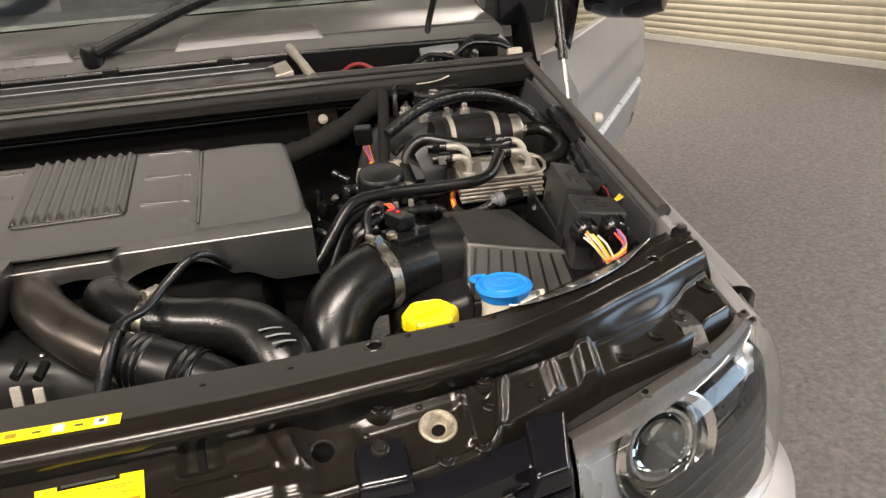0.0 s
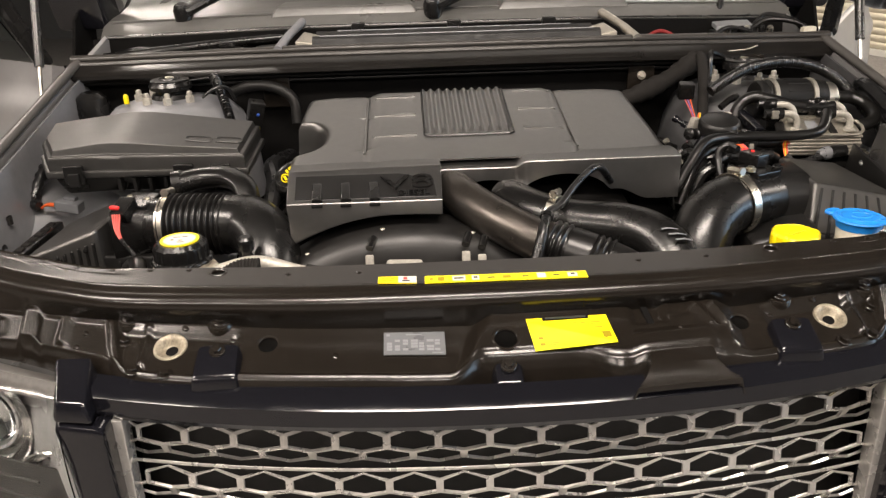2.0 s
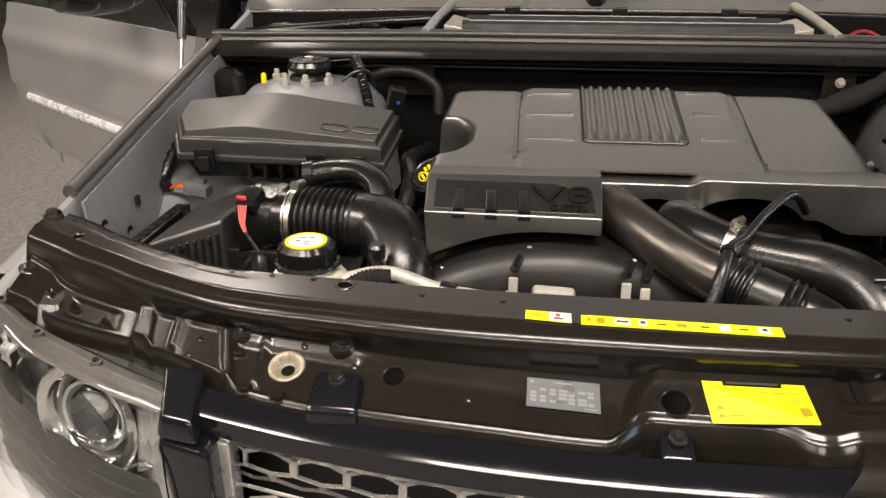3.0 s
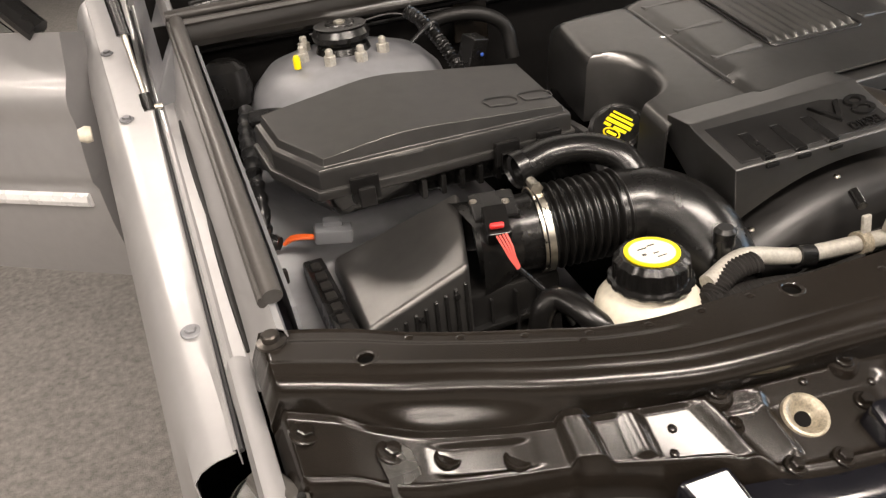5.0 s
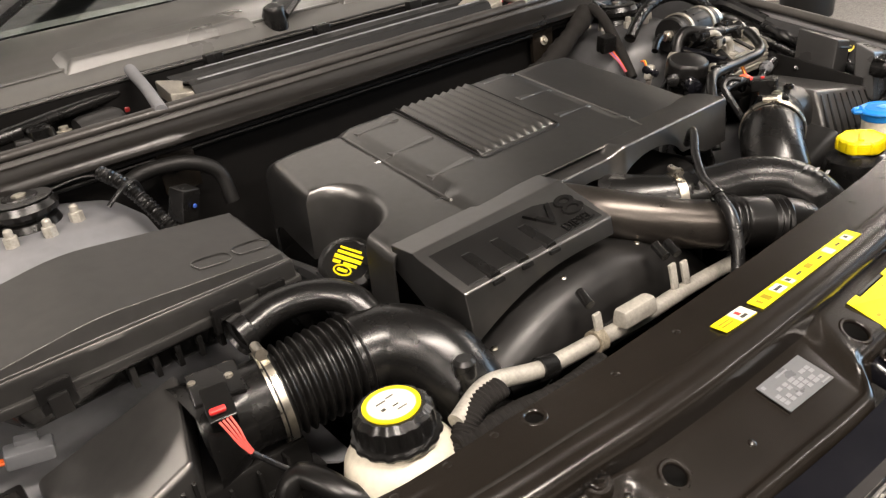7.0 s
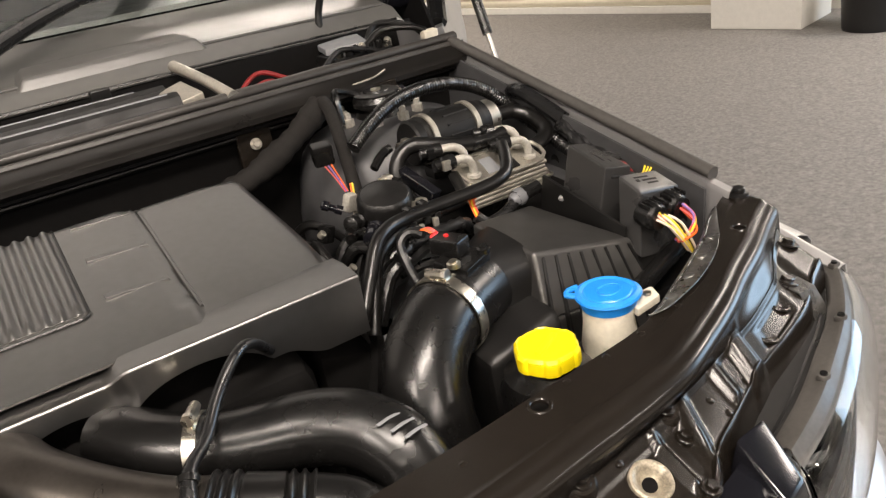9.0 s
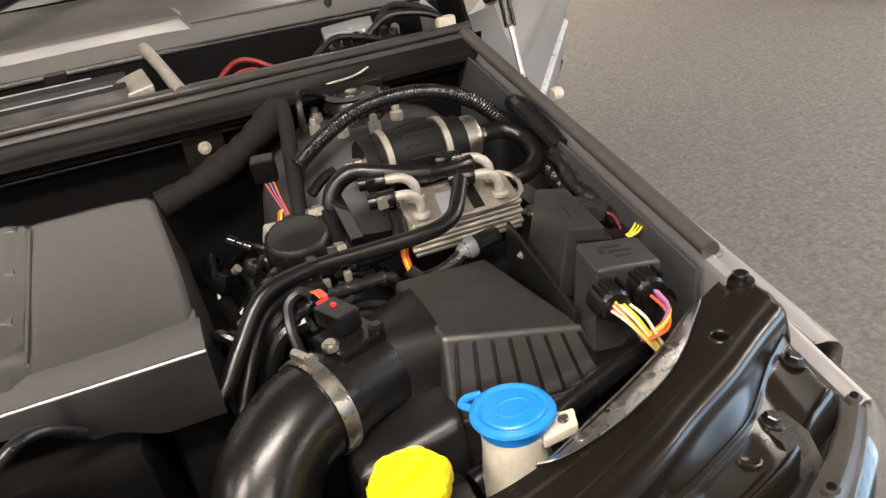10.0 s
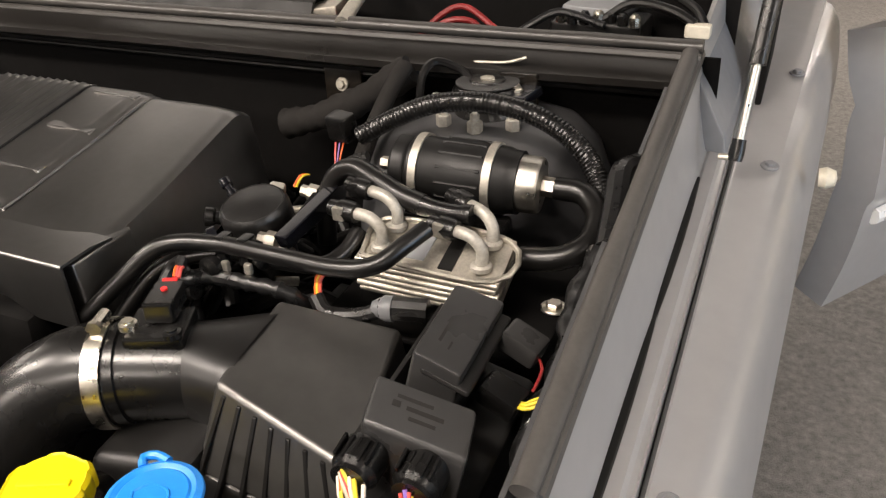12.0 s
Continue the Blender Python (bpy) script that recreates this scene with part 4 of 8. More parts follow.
HOLES = [(0.732, None, 0.152, 0.0090), (-0.732, None, 0.152, 0.0090), (0.290, 0.32, None, 0.013), (-0.290, 0.32, None, 0.013), (-0.003, 0.60, None, 0.0155), (0.410, 0.38, None, 0.0165), (-0.410, 0.38, None, 0.0165), (0.361, None, 0.070, 0.010), (-0.361, None, 0.070, 0.010)]
hole_places = []
for hx, hs, hy, hr in HOLES:
    if hs is not None:
        hole_places.append((on_shelf(hx, hs), hr))
    else:
        s = (hy - y_back(hx)) / (y_ridge(hx) - y_back(hx))
        hole_places.append((crossmember(hx, 1 + s), hr))


def in_hole(x, v):
    p = crossmember(x, v)
    return any((p.x - c.x) ** 2 + (p.y - c.y) ** 2 < (r * 1.02) ** 2 for c, r in hole_places if abs(p.z - c.z) < 0.02)


vs = [0, 0.5] + [1 + t for t in steps(0, 1, 26)] + [2 + t for t in steps(0, 1, 12)][1:] + [3 + t for t in steps(0, 1, 34)][1:] + [4.4, 5, 5.6, 6.2]
bm = grid(crossmember, steps(-0.820, 0.820, 420), vs, skip=in_hole)
thicken(bm, 0.0025)
part("panel", bm, BLACK_PAINT, slam, "glossy black pressed panel", sharp=60)
# rolled lips and dark wells of the holes
for k, (c, r) in enumerate(hole_places):
    tilt = pose(0, 0, 0, 24 if 2 <= k < 7 else 2, 0, 0)
    m = Matrix.Translation(c) @ tilt
    latch = k in (5, 6)
    if latch:
        m = m @ Matrix.Scale(0.82, 4)
        part("catch_plate", lathe([(0.0055, -0.020), (0.0055, -0.010), (0.0085, -0.0080), (0.0115, -0.0065), (0.0145, -0.0015), (0.0180, 0.002), (0.0210, 0.0035), (0.0238, 0.0030), (0.0250, 0.0005), (0.0250, -0.004), (0.008, -0.012), (0.006, -0.020)], m, 40), RUST, slam, "worn bare-metal bonnet catch plate")
        # solid dark disc in place of the catch hole's shaded depth
        part("catch_hole_disc", lathe([(0, -0.004), (0.0098, -0.004), (0.0098, -0.010), (0, -0.010)], m @ Matrix.Translation((0.001, -0.002, -0.0035)), 20), DARK, slam)
    else:
        part("hole_lip", lathe([(r - 0.0022, -0.012), (r - 0.0022, -0.0008), (r - 0.0010, 0.0006), (r + 0.0012, 0.0007), (r + 0.0028, -0.0008), (r + 0.001, -0.003), (r, -0.012)], m, 28), BLACK_PAINT, slam)
    if not latch:
        part("well", lathe([(r + 0.0035, -0.004), (r + 0.003, -0.062), (0, -0.063), (0, -0.061), (r + 0.001, -0.060), (r + 0.0015, -0.004)], m, 20), DARK, slam)
# thin bare rear flange near one corner, sloping away, with four pressed dimples
def flange(x, v):
    wide = 0.029 * max(0.03, math.sin(math.pi * (x - 0.522) / 0.235)) ** 0.7
    return Vector((x, y_back(x) + 0.004 - wide * v, z_top(x) + 0.0035 - 0.006 * (1 - v)))


part("rear_flange", thicken(grid(flange, steps(0.524, 0.752, 28), steps(0, 1, 6)), 0.0015), WORN, slam, "thin worn metal rear flange")
for fx, fv in ((0.690, 0.45), (0.650, 0.45), (0.610, 0.45), (0.567, 0.45)):
    part("dimple", lathe([(0, 0.0025), (0.003, 0.0022), (0.006, 0.001), (0.0065, -0.001), (0, -0.001)], Matrix.Translation(flange(fx, fv)) @ pose(0, 0, 0, -12), 16), WORN, slam)
head = to_mesh("bolt", hex_bolt(0.0060, 0.0095, 0.0055), BLACK_PAINT)
big = to_mesh("bolt", hex_bolt(0.0075, 0.0135, 0.0060), BLACK_PAINT)
small = to_mesh("rivet", lathe([(0, 0), (0.0045, 0), (0.004, 0.0015), (0.002, 0.0025), (0, 0.0027)], Matrix(), 12), BLACK_PAINT)
disc = to_mesh("weld_spot", lathe([(0, 0.0006), (0.007, 0.0004), (0.0095, 0.0016), (0.0112, 0.0012), (0.012, -0.001), (0, -0.001)], Matrix(), 24), BLACK_PAINT)
pad = to_mesh("bolt_pad", lathe([(0, 0.0), (0.013, 0.0), (0.016, -0.004), (0.018, -0.012), (0, -0.012)], Matrix(), 24), BLACK_PAINT)
for side in (1, -1):
    for x, y, me in ((0.470, 0.006, head), (0.354, -0.017, head), (0.408, -0.050, head), (0.448, -0.041, head), (0.395, 0.012, small), (0.797, 0.134, big), (0.736, 0.092, big), (0.696, 0.072, disc), (0.645, 0.050, disc), (0.208, -0.042, small), (0.325, -0.050, small), (0.520, 0.020, small), (0.528, 0.005, small), (0.335, -0.005, small)):
        placed("bolt" if me in (head, big) else me.name.split(".")[0], me, slam, Matrix.Translation(on_shelf(side * x, shelf_s(side * x, y)) - Vector((0, 0, 0.0008))) @ pose(0, 0, 0, 18, 0, 90 * x))
    for x, y, z in ((0.470, 0.029, 0.9775), (0.352, 0.013, 0.9765)):
        placed("bolt_pad", pad, slam, Matrix.Translation((side * x, y, z)) @ pose(0, 0, 0, 22))
        placed("bolt", head, slam, Matrix.Translation((side * x, y, z - 0.0005)) @ pose(0, 0, 0, 22, 0, 30))
    for x in (0.40, 0.45, 0.50, 0.55, 0.60, 0.65, 0.69):
        placed("rivet", small, slam, Matrix.Translation(crossmember(side * x, 1.10) - Vector((0, 0, 0.0012))))
    for x in (0.18, 0.27, 0.56):
        placed("rivet", small, slam, Matrix.Translation(crossmember(side * x, 1.30) - Vector((0, 0, 0.0014))))
    # the outer bolt on the corner
    c = Vector((side * 0.800, 0.207, crossmember(side * 0.800, 1.2).z - 0.0005))
    part("outer_bolt", lathe([(0, 0), (0.013, 0), (0.013, 0.003), (0.008, 0.0045), (0.008, 0.010), (0.0065, 0.0112), (0, 0.0112)], Matrix.Translation(c), 20), PIPE if side < 0 else SATIN, slam)
    # steel tab down to the lamp
    tx = 0.0 if side > 0 else 0.016
    tab = [Vector((side * 0.736, 0.094, 0.9785)), Vector((side * 0.742 + 0.5 * tx, 0.070, 0.970)), Vector((side * 0.750 + tx, 0.052, 0.935))]
    tb = bmesh.new()
    rows = [[tb.verts.new(p + Vector((dx, 0, 0))) for dx in (-0.013, 0.013)] for p in tab]
    for a, b in zip(rows, rows[1:]):
        tb.faces.new((a[0], a[1], b[1], b[0]))
    part("lamp_tab", thicken(tb, 0.0015), WORN, slam, "dull steel lamp tab")
# silver ends of the wings beside the crossmember's corners
for side in (1, -1):
    solo("wing_end_piece", thicken(grid(lambda y, t, side=side: Vector((side * (0.8225 + 0.0225 * t), y, 0.996 - 0.26 * (0.25 - y) + 0.006 * math.sin(3.14 * t) - 0.010 * ramp01((t - 0.8) / 0.2) - 0.04 * ramp01((0.03 - t) / 0.03))), steps(0.085, 0.246, 16), [0, 0.03, 0.1, 0.2, 0.35, 0.5, 0.65, 0.8, 0.9, 1.0]), 0.002), SILVER, "silver-painted end piece of the wing beside the crossmember", "body panel", "wing ends")
# bonnet lock: a dished slot, its shaded depth drawn as a dark block, and a flared cover over the front edge
part("lock_slot_block", box(on_shelf(0.175, 0.17) + Vector((0, 0, 0.001)), (0.0085, 0.030, 0.004), 0.0015, pose(0, 0, 0, 22, 0, 8)), DARK, slam)
bm = bmesh.new()
rows = []
for (x0, x1, y0, y1, z) in ((0.168, 0.240, -0.044, -0.046, 0.952), (0.164, 0.237, -0.058, -0.060, 0.960), (0.157, 0.235, -0.096, -0.096, 0.954), (0.149, 0.245, -0.108, -0.104, 0.944), (0.136, 0.258, -0.122, -0.112, 0.938), (0.136, 0.258, -0.122, -0.112, 0.931)):
    rows.append([bm.verts.new(p) for p in ((x0 - 0.007, y0 + 0.002, z - 0.022), (x0, y0, z), (x0 * 0.6 + x1 * 0.4, y0 * 0.6 + y1 * 0.4, z + 0.0004), (x1, y1, z), (x1 + 0.007, y1 + 0.002, z - 0.022))])
for r0, r1 in zip(rows, rows[1:]):
    for k in range(4):
        bm.faces.new((r0[k], r0[k + 1], r1[k + 1], r1[k]))
bev(bm, [e for e in bm.edges if len(e.link_faces) == 2 and e.calc_face_angle(0) > radians(15)], 0.0025, 2)
part("lock_cover", thicken(bm, 0.002), BLACK_PAINT, slam, "flared black bonnet lock cover")


# stickers: thin plates with printed bars
def sticker(name, label, corners, mats, prints, notch=False, lift=0.0012):
    """corners: rear left, rear right, front right, front left. prints: (u0, u1, v0, v1, slot)."""
    p = [Vector(c) for c in corners]

    def at(u, v, up):
        a, b = p[0].lerp(p[1], u), p[3].lerp(p[2], u)
        q = a.lerp(b, v)
        n = (p[1] - p[0]).cross(p[3] - p[0]).normalized()
        return q + (-n if n.z < 0 else n) * up
    bm, ink = bmesh.new(), bmesh.new()

    def slab(u0, u1, v0, v1, lo, hi, slot, bm=bm):
        solid8([at(u, v, lo) for u, v in ((u0, v0), (u1, v0), (u1, v1), (u0, v1))], [at(u, v, hi) for u, v in ((u0, v0), (u1, v0), (u1, v1), (u0, v1))], 0, 1, bm, slot)
    if notch:
        slab(0, 1, 0.10, 1, 0, lift, 0)
        slab(0, 0.20, 0, 0.10, 0, lift, 0)
        slab(0.78, 1, 0, 0.10, 0, lift, 0)
    else:
        slab(0, 1, 0, 1, 0, lift, 0)
    for k, (u0, u1, v0, v1, slot) in enumerate(prints):
        slab(u0, u1, v0, v1, lift - 0.0002, lift + 0.0003 + 0.00002 * k, slot, ink)
    base = part(name, bm, mats, slam, label, smooth=False)
    part("print", ink, mats, base, smooth=False)
    return base


def top_at(x, y, up=0.0014):
    s = (y - y_back(x)) / (y_ridge(x) - y_back(x))
    return crossmember(x, 1 + s) + Vector((0, 0, up))


LM = [LABEL, LABEL_WHITE, INK, OCHRE, RED]
long_prints = [(0.03, 0.05, 0.3, 0.7, 3), (0.08, 0.12, 0.2, 0.8, 3), (0.17, 0.25, 0.15, 0.85, 1), (0.29, 0.335, 0.15, 0.85, 1), (0.385, 0.43, 0.45, 0.6, 2), (0.48, 0.53, 0.3, 0.7, 3), (0.60, 0.64, 0.45, 0.6, 2), (0.69, 0.745, 0.15, 0.85, 1), (0.79, 0.83, 0.45, 0.6, 2), (0.88, 0.94, 0.2, 0.85, 1), (0.18, 0.24, 0.4, 0.6, 2), (0.30, 0.325, 0.3, 0.6, 2), (0.90, 0.925, 0.3, 0.6, 2)]
sticker("long_sticker", "long yellow sticker with a row of small white symbols", [top_at(-0.097, 0.030), top_at(0.105, 0.026), top_at(0.105, 0.010), top_at(-0.097, 0.012)], LM, long_prints)
sticker("short_sticker", "short half yellow, half white warning sticker", [top_at(-0.155, 0.034), top_at(-0.107, 0.031), top_at(-0.107, 0.013), top_at(-0.155, 0.016)], LM,
        [(0.52, 1.0, 0, 1, 1), (0.08, 0.44, 0.3, 0.4, 3), (0.08, 0.44, 0.55, 0.65, 3), (0.66, 0.76, 0.15, 0.5, 4), (0.62, 0.82, 0.6, 0.8, 2)])


def shelf_pt(x, s, up=0.0018):
    return on_shelf(x, s) + Vector((0, 0, up))


rows = []
for c in range(2):
    for r in range(4):
        rows += [(0.08 + 0.46 * c, 0.14 + 0.46 * c, 0.22 + 0.19 * r, 0.30 + 0.19 * r, 3), (0.18 + 0.46 * c, 0.44 + 0.46 * c, 0.23 + 0.19 * r, 0.26 + 0.19 * r, 3), (0.18 + 0.46 * c, 0.40 + 0.44 * c, 0.29 + 0.19 * r, 0.315 + 0.19 * r, 3)]
rows += [(0.24, 0.74, 0.0, 0.055, 2), (0.86, 0.96, 0.60, 0.80, 3)]
sticker("warning_sticker", "large yellow warning sticker with faded small print", [shelf_pt(0.024, shelf_s(0.024, -0.015)), shelf_pt(0.122, shelf_s(0.122, -0.016)), shelf_pt(0.127, shelf_s(0.127, -0.061)), shelf_pt(0.030, shelf_s(0.030, -0.057))], LM, rows, notch=True)
rows = [(0.04, 0.10, 0.08, 0.18, 1), (0.36, 0.62, 0.09, 0.14, 1)]
for r in range(4):
    for c in range(7):
        if (r * 5 + c * 3) % 4:
            rows.append((0.05 + 0.13 * c, 0.05 + 0.13 * c + (0.115 if c in (3, 5) else 0.085), 0.34 + 0.13 * r, 0.44 + 0.13 * r, 1))
rows += [(0.78, 0.96, 0.90, 0.94, 1)]
sticker("grey_sticker", "grey data sticker with rows of pale print", [shelf_pt(-0.150, shelf_s(-0.150, -0.012)), shelf_pt(-0.076, shelf_s(-0.076, -0.014)), shelf_pt(-0.076, shelf_s(-0.076, -0.051)), shelf_pt(-0.150, shelf_s(-0.150, -0.047))], [LABEL_GREY, LABEL_PALE], rows)

# gloss trim strip over the grille, with rubber-topped tabs and side pieces
trim = thing("grille_surround", (0, -0.10, 0.62), "gloss black plastic surround of the grille", "grille surround")


def y_grille(x):
    return -0.112 + 0.055 * (abs(x) / 0.48) ** 2.2


prof = [(0.020, 0.026), (-0.002, 0.022), (-0.012, 0.014), (-0.014, -0.006), (-0.010, -0.014), (0.004, -0.016)]
part("top_strip", thicken(grid(lambda x, j: Vector((x, y_grille(x) + prof[int(j)][0], 0.908 + prof[int(j)][1] + 0.004 * (abs(x) / 0.5) ** 2)), steps(-0.50, 0.50, 50), list(range(len(prof)))), 0.003), GLOSS_TRIM, trim, sharp=30)
for x, w, b in ((-0.345, 0.030, 0.0), (-0.004, 0.021, 0.036), (0.345, 0.030, 0.0)):
    part("fixing_tab", solid8([(x - w, y_edge(x) - 0.012 - 0.6 * b, 0.918 - 0.2 * b), (x + w, y_edge(x) - 0.012 - 0.6 * b, 0.918 - 0.2 * b), (x + w, y_edge(x) + 0.042 - b, 0.938 - 0.4 * b), (x - w, y_edge(x) + 0.042 - b, 0.938 - 0.4 * b)], [(x - w + 0.004, y_edge(x) - 0.008 - 0.6 * b, 0.950 - 0.5 * b), (x + w - 0.004, y_edge(x) - 0.008 - 0.6 * b, 0.950 - 0.5 * b), (x + w - 0.006, y_edge(x) + 0.036 - b, 0.971 - 0.7 * b), (x - w + 0.006, y_edge(x) + 0.036 - b, 0.971 - 0.7 * b)], 0.006), GLOSS_TRIM, trim)
    placed("screw", head, trim, Matrix.Translation((x, y_edge(x) + 0.026 - b, 0.966 - 0.6 * b)) @ pose(0, 0, 0, 26))
for side in (1, -1):
    part("side_piece", solid8([(side * 0.468, -0.105, 0.66), (side * 0.505, -0.100, 0.66), (side * 0.520, -0.03, 0.66), (side * 0.470, -0.03, 0.66)], [(side * 0.470, -0.100, 0.90), (side * 0.535, -0.082, 0.90), (side * 0.540, -0.015, 0.905), (side * 0.470, -0.02, 0.905)], 0.008), GLOSS_TRIM, trim)
    part("side_cap", solid8([(side * 0.482, -0.092, 0.904), (side * 0.534, -0.080, 0.902), (side * 0.548, -0.018, 0.915), (side * 0.492, -0.022, 0.915)], [(side * 0.492, -0.085, 0.928), (side * 0.530, -0.074, 0.925), (side * 0.545, -0.020, 0.955), (side * 0.500, -0.024, 0.957)], 0.005), GLOSS_TRIM, trim)

# hexagon grille: bars between the corners of a honeycomb, with wider knots
grille = thing("radiator_grille", (0, -0.10, 0.60), "silver honeycomb radiator grille with slim bars", "grille")
W = 0.0600  # cell pitch across


def gpt(x, z):
    return Vector((x, y_grille(x) + 0.002, z))


def honeycomb(z_mid, half_cells):
    """One moulded comb of flat cells with wide knots; its upper part leans back, its lower part turns in."""
    bm = bmesh.new()
    made = {}

    def vert(x, z):
        key = (round(x, 4), round(z, 4))
        if key not in made:
            lean = 0.30 * max(0.0, z - z_mid) + 0.55 * max(0.0, z_mid - z - 0.008)
            made[key] = bm.verts.new(gpt(max(-0.466, min(0.466, x)), z) + Vector((0, lean, 0)))
        return made[key]
    h = 0.0173
    roof = z_mid + 0.0275
    outline = [(0, h), (W / 2, h / 2), (W / 2, -h / 2), (0, -h), (-W / 2, -h / 2), (-W / 2, h / 2)]
    hole = [(0, h - 0.0014), (0.0256, 0.0071), (0.0256, -0.0071), (0, 0.0014 - h), (-0.0256, -0.0071), (-0.0256, 0.0071)]
    for row in ((1, 0, -1) if half_cells else (0, -1)):
        for i in range(-8, 9):
            cx, cz = (i + 0.5 * (row % 2)) * W, z_mid + row * 1.5 * h
            if abs(cx) > 0.455:
                continue
            outer = [(cx + x, min(roof, cz + z)) for x, z in outline]
            inner = [(cx + x, min(roof - 0.0035, cz + z)) for x, z in hole]
            for k in range(6):
                try:
                    bm.faces.new((vert(*outer[k]), vert(*outer[(k + 1) % 6]), vert(*inner[(k + 1) % 6]), vert(*inner[k])))
                except ValueError:
                    pass
    return thicken(bm, 0.0035, (0, 1, 0))


ztop = 0.897
for band in range(4):
    z0 = ztop - 0.0275 - band * 0.064
    part("honeycomb", honeycomb(z0, band == 0), MESH_SILVER, grille, smooth=False)
    part("cross_bar", tube([gpt(x, z0 - 0.0455) + Vector((0, 0.010, 0)) for x in steps(-0.465, 0.465, 14)], 0.0020, 8, step=0.02, flat=1.2), MESH_SILVER, grille)
for side in (1, -1):
    part("end_post", solid8([(side * 0.462, y_grille(0.465) - 0.014, 0.64), (side * 0.474, y_grille(0.47) - 0.014, 0.64), (side * 0.474, -0.05, 0.64), (side * 0.462, -0.05, 0.64)], [(side * 0.458, y_grille(0.465) - 0.014, 0.897), (side * 0.472, y_grille(0.47) - 0.014, 0.897), (side * 0.472, -0.05, 0.897), (side * 0.458, -0.05, 0.897)], 0.002), MESH_SILVER, grille)
part("backing_mesh", thicken(grid(lambda x, z: Vector((x, y_grille(x) + 0.05, z)), steps(-0.47, 0.47, 20), steps(0.62, 0.90, 4)), 0.004), RUBBER, grille, "dark mesh behind the honeycomb")


# headlights: the lens is drawn between its lower edge, a belly and the seam on top
SEAM = [(0.541, -0.049, 0.933), (0.608, -0.031, 0.942), (0.677, -0.003, 0.948), (0.742, 0.028, 0.951), (0.797, 0.065, 0.953), (0.832, 0.098, 0.955), (0.851, 0.140, 0.957)]
BELLY = [(0.540, -0.118, 0.915), (0.630, -0.092, 0.925), (0.715, -0.060, 0.930), (0.800, -0.012, 0.932), (0.874, 0.044, 0.934), (0.908, 0.098, 0.936), (0.908, 0.165, 0.936)]
FOOT = [(0.528, -0.085, 0.665), (0.630, -0.060, 0.672), (0.715, -0.026, 0.685), (0.790, 0.016, 0.695), (0.862, 0.060, 0.705), (0.902, 0.105, 0.712), (0.912, 0.165, 0.720)]


def spline(pts, u):
    """A smooth line through pts, u from 0 to 1."""
    k = max(0.0, min(len(pts) - 1.001, u * (len(pts) - 1)))
    i = int(k)
    f = k - i
    q = [Vector(pts[max(0, min(len(pts) - 1, j))]) for j in (i - 1, i, i + 1, i + 2)]
    return 0.5 * (2 * q[1] + (q[2] - q[0]) * f + (2 * q[0] - 5 * q[1] + 4 * q[2] - q[3]) * f * f + (3 * q[1] - q[0] - 3 * q[2] + q[3]) * f ** 3)


